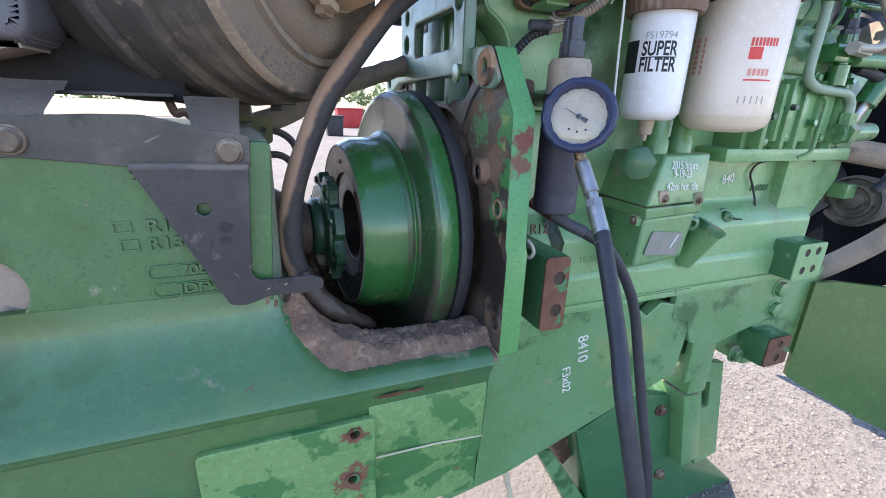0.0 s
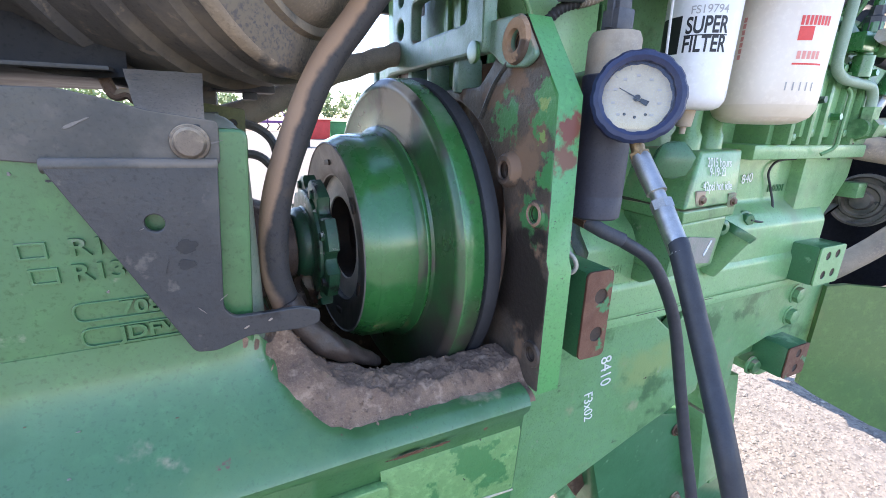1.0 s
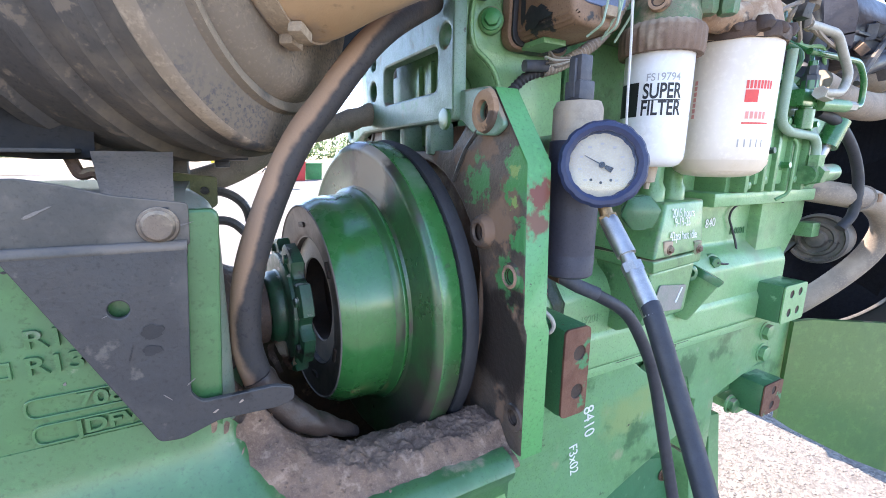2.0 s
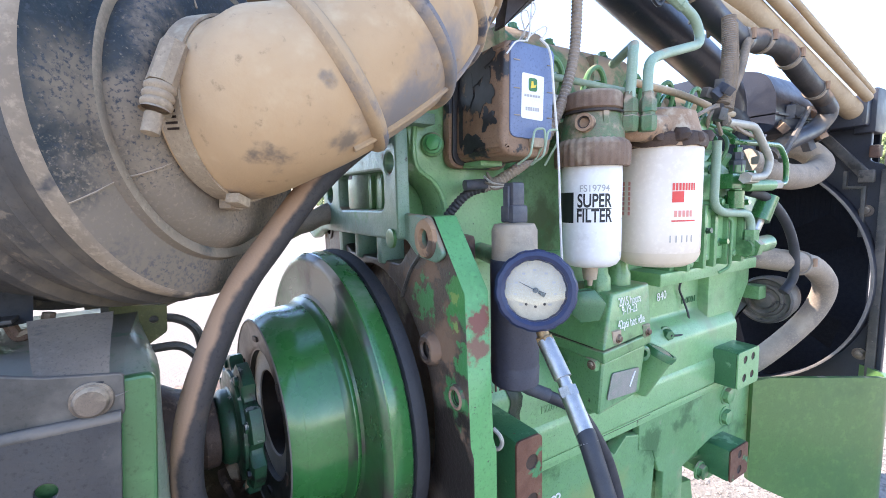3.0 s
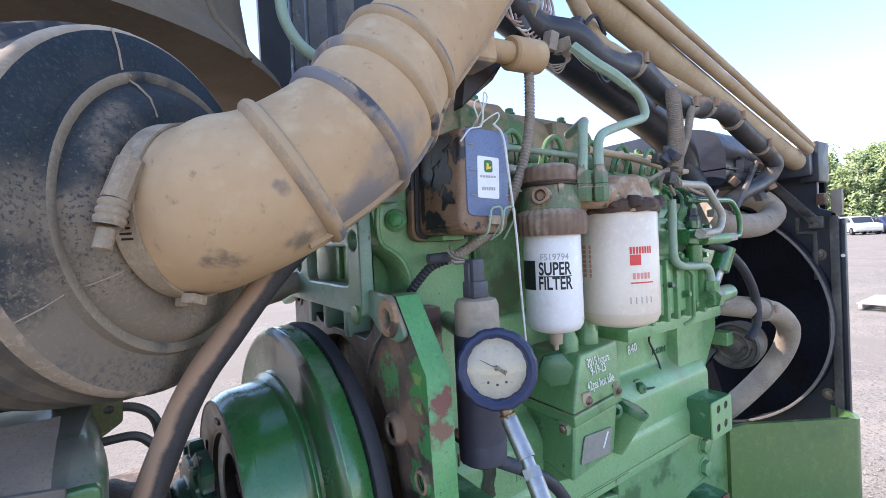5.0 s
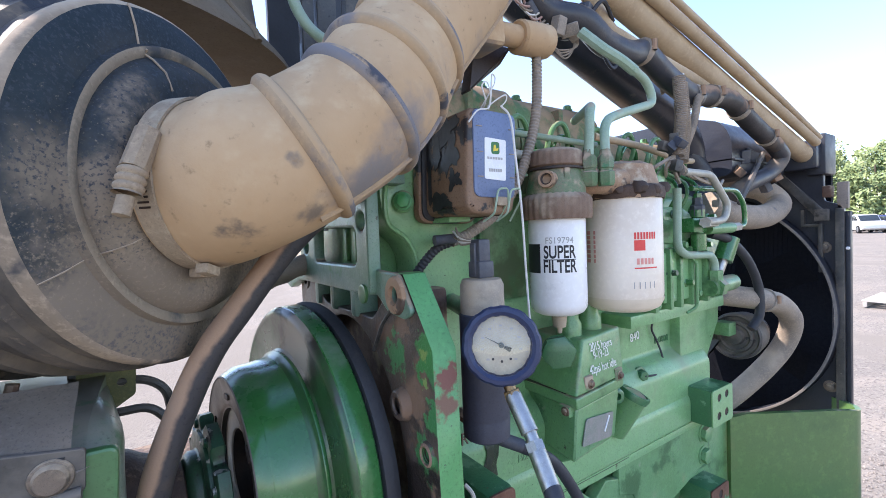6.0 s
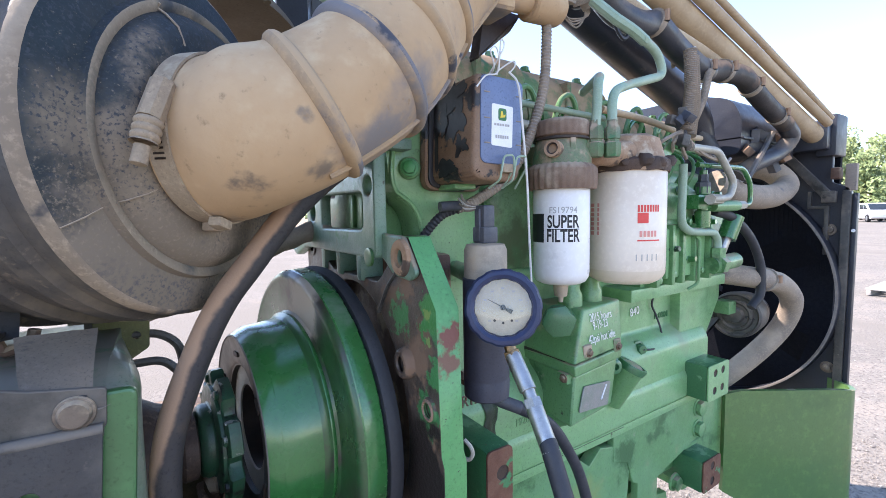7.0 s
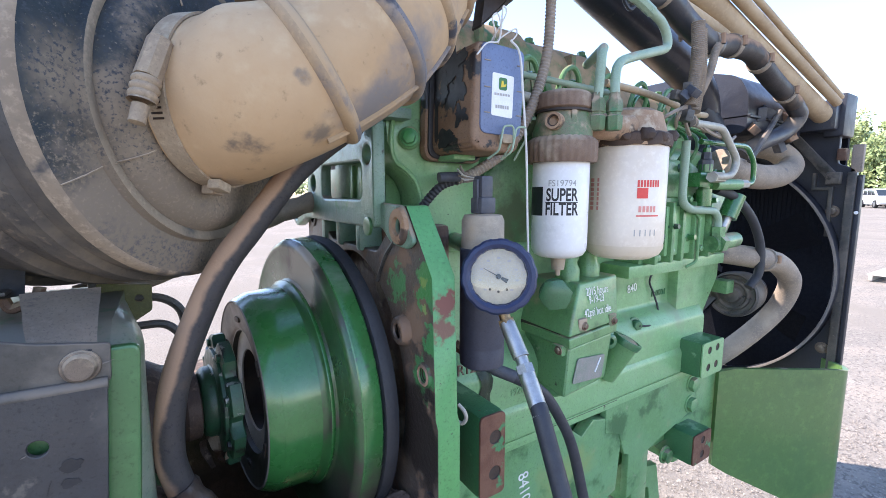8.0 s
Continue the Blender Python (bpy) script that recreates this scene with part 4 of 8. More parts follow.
for x, z in ((-0.049, 1.193), (-0.248, 1.206)):
    part("bolt", lathe([(0, 0), (0, 0.0155), (0.002, 0.0156), (0.0035, 0.0148), (0.004, 0.0128), (0.0075, 0.0122), (0.0092, 0.0105), (0.0095, 0.006), (0.009, 0)], along((0, -1, 0), (x, 0.5695, z)), 32), M_BOLT, br, "dusty steel flange bolt")
for xl, xr, xt, z0, z1 in ((-0.076, -0.036, -0.099, 1.2, 1.25), (-0.4, -0.222, -0.4, 1.215, 1.262)):
    prof = [(0.572, z0), (0.572, z0 + 0.007), (0.574, z0 + 0.013), (0.58, z0 + 0.02), (0.592, z0 + 0.029), (0.608, z0 + 0.039), (0.622, z1 - 0.006), (0.637, z1 + 0.004)]
    bm = bmesh.new()
    rows_ = []
    for k, (y, z) in enumerate(prof):
        f = k / 7
        xe = xr + (0.012 * f if xl < -0.3 else 0.0)
        rows_.append([bm.verts.new((xl + (xt - xl) * f + (xe - xl - (xt - xl) * f) * i / 6, y + 0.002 * noise.noise(Vector((i, k, xl))), z + 0.0015 * noise.noise(Vector((i * 0.7, k, 3 + xl))))) for i in range(7)])
    for a, b in zip(rows_, rows_[1:]):
        for i in range(6):
            bm.faces.new((a[i], a[i + 1], b[i + 1], b[i]))
    bmesh.ops.solidify(bm, geom=bm.faces[:], thickness=0.003)
    part("bent_clip", bm, M_CLIP, br, "bent dusty sheet clip")

# ---------------------------------------------------------------- flywheel and drive hub
FY, FZ = 0.8, 1.033
FA = radians(5.7)             # the drive line points slightly away from the frame's side
AX = Matrix.Translation((0.108, FY, FZ)) @ Matrix.Rotation(FA, 4, "Z") @ ENDON
fw = thing("flywheel_drum", (0.2, FY, FZ - 0.245), "glossy dark green stepped flywheel drum with dusty scuffs", "flywheel")
part("front_rim", lathe([(0.008, 0.101), (0.005, 0.106), (0.003, 0.125), (0.0, 0.145)], AX, 84), M_FLYDARK, fw, "scuffed dark front face")
part("face_lip", lathe([(0.0, 0.145), (-0.0015, 0.1465), (0.0, 0.1485)], AX, 84), M_SCUFFED, fw, "bare worn face edge")
part("chamfer", lathe([(0.0, 0.1485), (0.006, 0.1525), (0.012, 0.1555), (0.017, 0.1575)], AX, 84), M_FLY, fw)
part("drum", lathe([(0.017, 0.1575), (0.019, 0.1588), (0.04, 0.1605), (0.062, 0.1625), (0.069, 0.1632)], AX, 84), M_FLY, fw)
part("fillet", lathe([(0.069, 0.1632), (0.073, 0.1645), (0.0765, 0.168), (0.079, 0.1715)], AX, 84), M_FLYSHADE, fw, "worn green fillet with painted crease shade")
part("lip", lathe([(0.079, 0.1715), (0.0802, 0.172), (0.0825, 0.1718), (0.085, 0.1705)], AX, 84), M_FLY, fw, "raised worn lip")
part("web", lathe([(0.085, 0.1705), (0.0885, 0.174), (0.0895, 0.19), (0.0885, 0.21), (0.086, 0.224)], AX, 84), M_FLYWEB, fw, "dusty brown green sloping web with painted sun patch")
part("rim_bevel", lathe([(0.086, 0.224), (0.0845, 0.228), (0.0855, 0.233), (0.0895, 0.2385), (0.093, 0.2405)], AX, 84), M_FLYWEB, fw, "dusty rim bevel with the web's painted light and dark")
part("rim", lathe([(0.093, 0.2405), (0.0945, 0.242), (0.118, 0.2435), (0.122, 0.241), (0.124, 0.236), (0.124, 0.12)], AX, 84), M_FLY, fw)
part("rubber_band", lathe([(0.125, 0.2), (0.125, 0.236), (0.127, 0.242), (0.136, 0.2455), (0.146, 0.243), (0.149, 0.236), (0.149, 0.2)], AX, 84), M_RUBBER, fw, "black rubber band")
part("recess_wall", lathe([(0.008, 0.101), (0.0085, 0.0985), (0.016, 0.0975)], AX, 60), M_FLYDARK, fw)
part("bore_face", lathe([(0.016, 0.0975), (0.0168, 0.08), (0.0168, 0.066), (0.019, 0.0645)], AX, 60), M_BARE, fw, "bare dusty bore face")
part("cavity", lathe([(0.019, 0.0645), (0.05, 0.064), (0.052, 0.0)], AX, 40), M_DARKHOLE, fw)
for k in range(6):
    a = 2 * math.pi * (k + 0.4) / 6
    part("slot", prism(rounded([(-0.004, -0.012), (0.004, -0.012), (0.004, 0.012), (-0.004, 0.012)], 0.003, 3), 0.0, 0.0035, AX @ Matrix.Rotation(a, 4, "Z") @ Matrix.Translation((0.118, 0, 0.0012)), 0.0005), M_DARKHOLE, fw)
hb = thing("drive_hub", (0.07, FY, FZ - 0.1), "dark green splined drive hub with lobed flange", "hub")
part("barrel", lathe([(-0.062, 0.0), (-0.062, 0.04), (-0.057, 0.05), (-0.052, 0.0535), (-0.044, 0.0535), (-0.039, 0.058), (-0.034, 0.072)], AX, 48), M_HUB, hb)
part("dust_seal", lathe([(-0.085, 0.0), (-0.085, 0.046), (-0.08, 0.05), (-0.064, 0.05), (-0.062, 0.046)], AX, 40), M_BLACKGREASE, hb, "cracked black dust seal")
rng = random.Random(5)
for k in range(6):
    x, y = 0.05 + 0.009 * k, 0.752 + rng.uniform(-0.006, 0.012)
    dx = rng.uniform(-0.016, 0.016)
    zb = 0.965 - rng.uniform(0, 0.025)
    m = Matrix.Translation((x, y, 0.992)) @ Matrix.Rotation(rng.uniform(-0.5, 0.5), 4, "Z")
    bm = grid_sheet(np.linspace(-0.006, 0.006, 4), np.linspace(0, 1, 9), lambda a, b: (a * (1 - 0.4 * b) * (1 + 0.5 * noise.noise(Vector((a * 300, b * 4, k)))) + dx * b * b, 0.006 * math.sin(5 * b + k), (zb - 0.992) * b))
    bm.transform(m)
    bmesh.ops.solidify(bm, geom=bm.faces[:], thickness=0.0015)
    part("torn_strip", bm, M_GREASY if k % 3 else M_BLACKGREASE, hb, "torn dusty rubber strip")


def lobes(i, h):
    return 1.0 if i % 9 < 6 else 0.86 if i % 9 in (6, 8) else 0.83


HUBZ = AX @ Matrix.Translation((0, 0, -0.0155)) @ Matrix.Rotation(radians(14), 4, "Z")
part("lobed_flange", lathe([(-0.02, 0.05), (-0.02, 0.096), (-0.0175, 0.1), (-0.003, 0.1), (-0.001, 0.096), (-0.001, 0.05)], HUBZ, 72, None, lobes), M_HUB, hb)
part("flange_step", lathe([(-0.026, 0.05), (-0.026, 0.076), (-0.024, 0.079), (-0.019, 0.08)], HUBZ, 72), M_HUB, hb)
part("shaft", lathe([(-0.16, 0.0), (-0.16, 0.036), (-0.018, 0.036), (-0.018, 0.0)], AX, 24), M_DARKHOLE, hb)
for k in range(8):
    a = 2 * math.pi * (k + 0.28) / 8
    part("bolt", hex_bolt(0.0065, 0.005, 0.008, HUBZ @ Vector((0.088 * math.cos(a), 0.088 * math.sin(a), -0.0195)), (-math.cos(FA), -math.sin(FA), 0)), M_HUB, hb)

# ---------------------------------------------------------------- bell housing flange
bh = thing("flywheel_housing", (0.33, 0.8, 0.8), "chipped green flywheel housing with bolt holes and rust", "machine housing")
outl = rounded([(0.507, 0.885), (0.507, 1.05), (0.513, 1.062), (0.520, 1.245), (0.585, 1.332), (0.63, 1.335), (0.655, 1.29), (0.69, 1.262), (0.90, 1.262), (0.955, 1.285), (0.99, 1.325), (1.06, 1.32), (1.075, 1.28), (1.075, 0.79), (0.62, 0.79), (0.6, 0.885)], 0.008, 3)
HOLES = [(0.598, 1.306, 0.0095), (0.599, 1.158, 0.009), (0.541, 1.112, 0.0095), (0.524, 0.934, 0.0095), (1.03, 1.3, 0.012)]
bell = [(0.8 + 0.2 * math.cos(2 * math.pi * k / 40), 1.05 + 0.2 * math.sin(2 * math.pi * k / 40)) for k in range(40)]
me = sheet(outl, HOLES + [bell], 0.034, ENDON.copy() @ Matrix.Translation((0, 0, 0.3)), 0.003)
finish("flange", me, M_PLATE, bh)
# the bright painted edge of the flange
edge = [(0.507, 0.886), (0.507, 1.05), (0.513, 1.062), (0.520, 1.245), (0.585, 1.332), (0.6, 1.333)]
bm = bmesh.new()
outs = [Vector((0, -(b[1] - a[1]), b[0] - a[0])).normalized() for a, b in zip(edge, edge[1:])]
prev = None
for k, (y, z) in enumerate(edge):
    d = (outs[max(k - 1, 0)] + outs[min(k, len(outs) - 1)]).normalized() * 0.0018
    pair = [bm.verts.new(Vector((x, y, z)) + d) for x in (0.2985, 0.332)]
    if prev:
        bm.faces.new((prev[0], prev[1], pair[1], pair[0]))
    prev = pair
part("flange_edge", bm, M_EDGE, bh, "bright green painted edge")
me = sheet(rounded([(0.553, 1.288), (0.588, 1.335), (0.71, 1.34), (0.71, 1.306), (0.65, 1.3), (0.62, 1.28), (0.572, 1.276)], 0.008, 3), [(0.593, 1.306, 0.0125)], 0.008, ENDON.copy() @ Matrix.Translation((0, 0, 0.2915)), 0.003)
finish("upper_arm", me, M_WINFRAME, bh)
part("arm_boss", lathe([(0.0005, 0.0122), (-0.005, 0.013), (-0.006, 0.018), (-0.004, 0.024), (0.001, 0.0265)], ENDON.copy() @ Matrix.Translation((0.593, 1.306, 0.2915)), 32), M_OILHEAD, bh, "tan grimy boss ring")
for y, z, r in HOLES:
    m = ENDON.copy() @ Matrix.Translation((y, z, 0.3))
    part("boss", lathe([(0.0005, r), (-0.003, r * 1.05), (-0.003, r * 1.7), (-0.001, r * 1.85), (0.002, r * 1.9)], m, 24), M_PLATE, bh)
    part("bolt_hole", lathe([(-0.002, r * 1.02), (0.028, r), (0.028, 0)], m, 24), M_DARKHOLE, bh, "oily threaded bolt hole")
win = [(0.698, 1.342), (0.902, 1.342), (0.9, 1.403), (0.698, 1.4)]
frame_outline = [(0.652, 1.3), (0.652, 1.46), (1.0, 1.46), (1.0, 1.338), (1.1, 1.336), (1.14, 1.32), (1.14, 1.29), (1.1, 1.275), (1.02, 1.3)]
me = sheet(rounded(frame_outline, 0.012), [rounded(win, 0.014), (0.958, 1.372, 0.017), (0.953, 1.422, 0.013), (0.676, 1.408, 0.014), (1.105, 1.305, 0.013)], 0.02, ENDON.copy() @ Matrix.Translation((0, 0, 0.281)), 0.004)
finish("window_frame", me, M_WINFRAME, bh, "dusty green window frame with painted blue sky sheen")
part("window_back", box(0.326, 0.35, 0.752, 1.16, 1.27, 1.48, 0.003), M_GREEN, bh)
for y in (0.752, 0.79, 0.835):
    part("window_rib", box(0.318, 0.34, y, y + 0.014, 1.342, 1.402, 0.004), M_GREEN, bh)
for y in (0.74, 0.84, 0.93):
    part("arch_rib", box(0.292, 0.335, y, y + 0.022, 1.255, 1.305, 0.008), M_WINFRAME, bh)
part("round_boss", lathe([(0, 0.014), (-0.004, 0.014), (-0.005, 0.01), (-0.004, 0)], ENDON.copy() @ Matrix.Translation((0.672, 1.302, 0.281)), 20), M_CAST, bh)
part("housing_wall", box(0.334, 0.42, 0.66, 1.075, 0.8, 1.3, 0.01), M_GREASY, bh)
part("window_roof", box(0.302, 0.35, 0.66, 1.16, 1.462, 1.478, 0.003), M_WINFRAME, bh)
for y, z, r0, r1, d in ((0.599, 1.158, 0.0105, 0.0205, 0.012), (0.541, 1.112, 0.0098, 0.0155, 0.005)):
    part("boss_collar", lathe([(-d + 0.003, r0), (-d, r0 + 0.0015), (-d, r1 - 0.003), (-d + 0.003, r1), (0.001, r1 + 0.003)], ENDON.copy() @ Matrix.Translation((y, z, 0.3)), 32), M_PLATE if d > 0.01 else M_TANPATCH, bh, "raised grimy boss collar")
part("lever_rod", tube(bent_path([(0.294, 0.612, 1.285), (0.29, 0.635, 1.262), (0.288, 0.662, 1.22)], 0.01), 0.003, 8), M_BRACKET, bh)


# ---------------------------------------------------------------- frame rail and engine block
rail = thing("frame_rail", (0.8, 0.75, 0.4), "green painted steel frame rail with chalk marks", "frame rail")
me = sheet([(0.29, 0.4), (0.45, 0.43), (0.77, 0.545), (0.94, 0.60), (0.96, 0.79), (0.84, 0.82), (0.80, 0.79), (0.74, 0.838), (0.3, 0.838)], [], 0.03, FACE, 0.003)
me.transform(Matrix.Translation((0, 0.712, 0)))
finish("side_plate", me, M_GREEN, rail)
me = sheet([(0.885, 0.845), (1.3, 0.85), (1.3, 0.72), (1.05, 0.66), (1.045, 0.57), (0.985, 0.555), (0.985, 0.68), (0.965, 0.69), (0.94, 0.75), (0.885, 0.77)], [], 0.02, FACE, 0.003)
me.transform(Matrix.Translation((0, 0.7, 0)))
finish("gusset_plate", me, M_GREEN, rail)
part("cross_beam", box(0.5, 1.25, 0.72, 0.86, 0.62, 0.84, 0.006), M_GREEN, rail)
part("upper_block", box(1.03, 1.1, 0.695, 0.8, 0.498, 0.665, 0.005), M_GREEN, rail)
part("lower_post", prism([(1.028, 0.492), (1.095, 0.48), (1.162, 0.235), (1.09, 0.215)], -0.8, -0.7, FACE, 0.004), M_GREEN, rail)
me = sheet([(1.088, 0.574), (1.2, 0.552), (1.283, 0.19), (1.19, 0.17)], [rounded([(1.126, 0.5), (1.162, 0.492), (1.18, 0.4), (1.156, 0.395)], 0.008)], 0.025, FACE, 0.003)
me.transform(Matrix.Translation((0, 0.75, 0)))
finish("slotted_lug", me, M_GREEN, rail)
# Thin dark plate added behind the lug, only to close the slot.
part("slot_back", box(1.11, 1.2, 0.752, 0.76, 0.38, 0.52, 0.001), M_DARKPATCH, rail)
part("oil_stain", jitter(grid_sheet(np.linspace(0.498, 0.528, 8), np.linspace(0.945, 1.06, 14), lambda x, z: (x + 0.005 * math.sin(z * 90), 0.6755 + 0.55 * max(0.0, z - 1.0) + 0.004 * abs(x - 0.513) / 0.015, z)), 0.003, 60), M_GRIME, rail, "black green oily grime")
blk = thing("engine_block", (0.9, 0.85, 0.84), "pale green six cylinder diesel engine block with casting numbers", "engine")
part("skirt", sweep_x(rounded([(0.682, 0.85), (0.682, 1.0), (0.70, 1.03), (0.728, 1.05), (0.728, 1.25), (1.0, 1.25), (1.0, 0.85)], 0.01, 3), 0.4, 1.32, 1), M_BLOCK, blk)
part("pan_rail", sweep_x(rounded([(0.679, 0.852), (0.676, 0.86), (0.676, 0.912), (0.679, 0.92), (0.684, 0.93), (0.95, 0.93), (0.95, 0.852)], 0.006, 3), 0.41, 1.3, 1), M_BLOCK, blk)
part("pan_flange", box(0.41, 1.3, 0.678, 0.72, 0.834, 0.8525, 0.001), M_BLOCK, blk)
part("pan_joint", box(0.68, 0.92, 0.6775, 0.7, 0.8485, 0.8498, 0.0), M_GRIME, blk, "dark oily joint line")
part("upper_deck", sweep_x(rounded([(0.735, 1.24), (0.735, 1.46), (0.77, 1.48), (1.0, 1.48), (1.0, 1.24)], 0.012, 3), 0.42, 1.38, 1), M_GREEN, blk)
part("rear_wall", sweep_x(rounded([(0.752, 1.0), (0.752, 1.44), (0.78, 1.5), (1.0, 1.5), (1.0, 1.0)], 0.012, 3), 0.335, 0.43, 1), M_GREEN, blk)
part("cylinder_head", box(0.42, 1.35, 0.78, 1.02, 1.47, 1.56, 0.012), M_GREEN, blk)
for x0, x1, zt in ((0.44, 0.7, 1.705), (0.705, 0.985, 1.69), (0.99, 1.33, 1.635)):
    part("rocker_cover", sweep_x(rounded([(0.77, 1.555), (0.785, zt - 0.04), (0.82, zt), (0.98, zt), (1.0, 1.555)], 0.02, 4), x0, x1, 1), M_TOPCOVER, blk, "tan dusted green rocker cover")
    for x in (x0 + 0.05, x1 - 0.05):
        part("cover_bolt", hex_bolt(0.01, 0.014, 0.014, (x, 0.84, zt), (0, 0, 1)), M_GREEN, blk)
    part("cover_rib", box(x0 + 0.12, x0 + 0.135, 0.772, 0.86, 1.56, zt - 0.025, 0.004), M_TOPCOVER, blk)
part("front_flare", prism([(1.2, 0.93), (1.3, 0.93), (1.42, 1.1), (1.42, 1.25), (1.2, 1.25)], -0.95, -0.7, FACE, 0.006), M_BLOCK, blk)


# bolted pads with two or four holes
def pad(name, x0, x1, yf, yb, z0, z1, holes, body, face, parent, chamfer=0.012):
    part(name, box(x0, x1, yf + 0.003, yb, z0, z1, 0.007), body, parent)
    me = sheet(rounded([(x0, z0), (x1, z0), (x1, z1), (x0, z1)], 0.01), [(hx, hz, hr) for hx, hz, hr in holes], 0.004, FACE, 0.0008)
    me.transform(Matrix.Translation((0, yf + 0.003, 0)))
    pf = finish("pad_face", me, face, parent)
    for hx, hz, hr in holes:
        part("bolt_hole", lathe([(0.0022, hr * 0.98), (0.0035, hr * 1.12), (0.0015, hr * 0.96), (0.0008, 0)], along((0, -1, 0), (hx, yf + 0.003, hz)), 16), M_DARKHOLE, parent)


# Lug bodies use the deeper green in place of the dark they reflect.
pad("rear_lug", 0.385, 0.432, 0.53, 0.69, 0.9, 1.03, [(0.413, 0.993, 0.011), (0.413, 0.936, 0.011)], M_LUG, M_RUSTPAD, blk)
pad("front_lug", 1.2, 1.312, 0.622, 0.74, 0.855, 0.952, [(1.238, 0.928, 0.0105), (1.279, 0.93, 0.0105), (1.236, 0.88, 0.0105), (1.277, 0.882, 0.0105)], M_LUG, M_BLOCK, blk)
pad("lower_lug", 1.22, 1.315, 0.636, 0.75, 0.585, 0.675, [(1.27, 0.652, 0.0115), (1.27, 0.608, 0.0115)], M_LUG, M_RUSTPAD, rail)
part("bolt_plate", box(1.225, 1.315, 0.684, 0.71, 0.7, 0.85, 0.006), M_LUG, rail)
for x, z in ((1.272, 0.803), (1.27, 0.742)):
    part("bolt", hex_bolt(0.021, 0.018, 0.027, (x, 0.682, z), (0, -1, 0)), M_GREEN, rail)
part("bolt", hex_bolt(0.02, 0.018, 0.026, (1.19, 0.70, 0.6), (0, -1, 0)), M_GREEN, rail)
# writing in white marker
for txt, x, y, z, s, rot in (("840", 1.03, 0.7255, 1.105, 0.03, 6), ("8410", 0.62, 0.681, 0.735, 0.04, -82), ("F3x02", 0.585, 0.681, 0.66, 0.032, -82)):
    letters("marker_writing", txt, s, Matrix.Translation((0, y, 0)) @ FACE @ Matrix.Translation((x, z, 0)) @ Matrix.Rotation(radians(rot), 4, "Z"), 0.0003, 0.9, M_CHALK, blk if z > 1 else rail, "handwritten white marker")
letters("casting_mark", "R:0001", 0.024, Matrix.Translation((0, 0.727, 0)) @ FACE @ Matrix.Translation((1.155, 1.078, 0)), 0.0015, 1.0, M_LUG, blk)
letters("casting_mark", "R12", 0.03, Matrix.Translation((0, 0.682, 0)) @ FACE @ Matrix.Translation((0.47, 1.03, 0)), 0.0015, 0.9, M_GREASY, blk)
letters("casting_mark", "19201", 0.022, Matrix.Translation((0, 0.682, 0)) @ FACE @ Matrix.Translation((0.6, 0.955, 0)), 0.001, 0.9, M_GREEN, blk)

# oil cooler / filter base casting with a hexagon plug
oc = thing("oil_cooler_casting", (0.72, 0.65, 0.93), "green oil filter base casting with hexagon plug and marker notes", "engine part")
part("upper_box", wedge([(0.638, 0.59), (0.812, 0.612), (0.812, 0.735), (0.645, 0.735)], 1.084, [(0.688, 0.6135), (0.83, 0.632), (0.83, 0.735), (0.668, 0.735)], 1.178, 0.006), M_GREEN, oc)
part("joint", box(0.645, 0.806, 0.62, 0.73, 1.078, 1.086, 0.001), M_DARKPATCH, oc, "dark joint line")
part("joint_flange", wedge([(0.641, 0.5905), (0.811, 0.6125), (0.808, 0.735), (0.648, 0.735)], 1.06, [(0.638, 0.59), (0.812, 0.612), (0.81, 0.735), (0.645, 0.735)], 1.0815, 0.004), M_GREEN, oc)
part("lower_body", wedge([(0.636, 0.597), (0.785, 0.616), (0.775, 0.735), (0.66, 0.735)], 0.962, [(0.646, 0.5965), (0.804, 0.617), (0.8, 0.735), (0.658, 0.735)], 1.062, 0.009), M_GREEN, oc)
part("foot_fillet", wedge([(0.646, 0.66), (0.775, 0.672), (0.775, 0.735), (0.66, 0.735)], 0.93, [(0.64, 0.602), (0.782, 0.622), (0.78, 0.735), (0.66, 0.735)], 0.966, 0.008), M_GREEN, oc)
part("plug_neck", tube([(0.665, 0.652, 1.158), (0.63, 0.622, 1.16)], 0.023, 20), M_GREEN, oc)
part("hex_plug", hex_bolt(0.031, 0.02, 0.022, (0.634, 0.6245, 1.163), (-0.72, -0.69, 0.05)), M_LUG, oc, "large green hexagon plug")
for x, y, z in ((0.686, 0.598, 1.098), (0.794, 0.611, 1.088)):
    part("bolt_seat", box(x - 0.016, x + 0.008, y - 0.003, y + 0.02, z - 0.012, z + 0.015, 0.003), M_HEAD, oc, "dusty raised bolt seat")
    part("bolt", hex_bolt(0.006, 0.006, 0.009, (x, y - 0.002, z), (0.12, -1, 0)), M_GREASY, oc, "rusty brown bolt")
part("bolt_seat", box(0.634, 0.65, 0.604, 0.63, 1.044, 1.064, 0.003), M_GREEN, oc)
part("bolt", hex_bolt(0.006, 0.006, 0.009, (0.634, 0.612, 1.055), (-1, 0, 0)), M_GREASY, oc, "rusty brown bolt")
for x, y in ((0.7, 0.655), (0.775, 0.665)):
    part("riser", lathe([(1.172, 0.024), (1.2, 0.024), (1.21, 0.019), (1.25, 0.019)], Matrix.Translation((x, y, 0)), 20), M_GREEN, oc)
OCL = Matrix.Translation((0.64, 0.5955, 0)) @ Matrix.Rotation(radians(6.9), 4, "Z") @ FACE
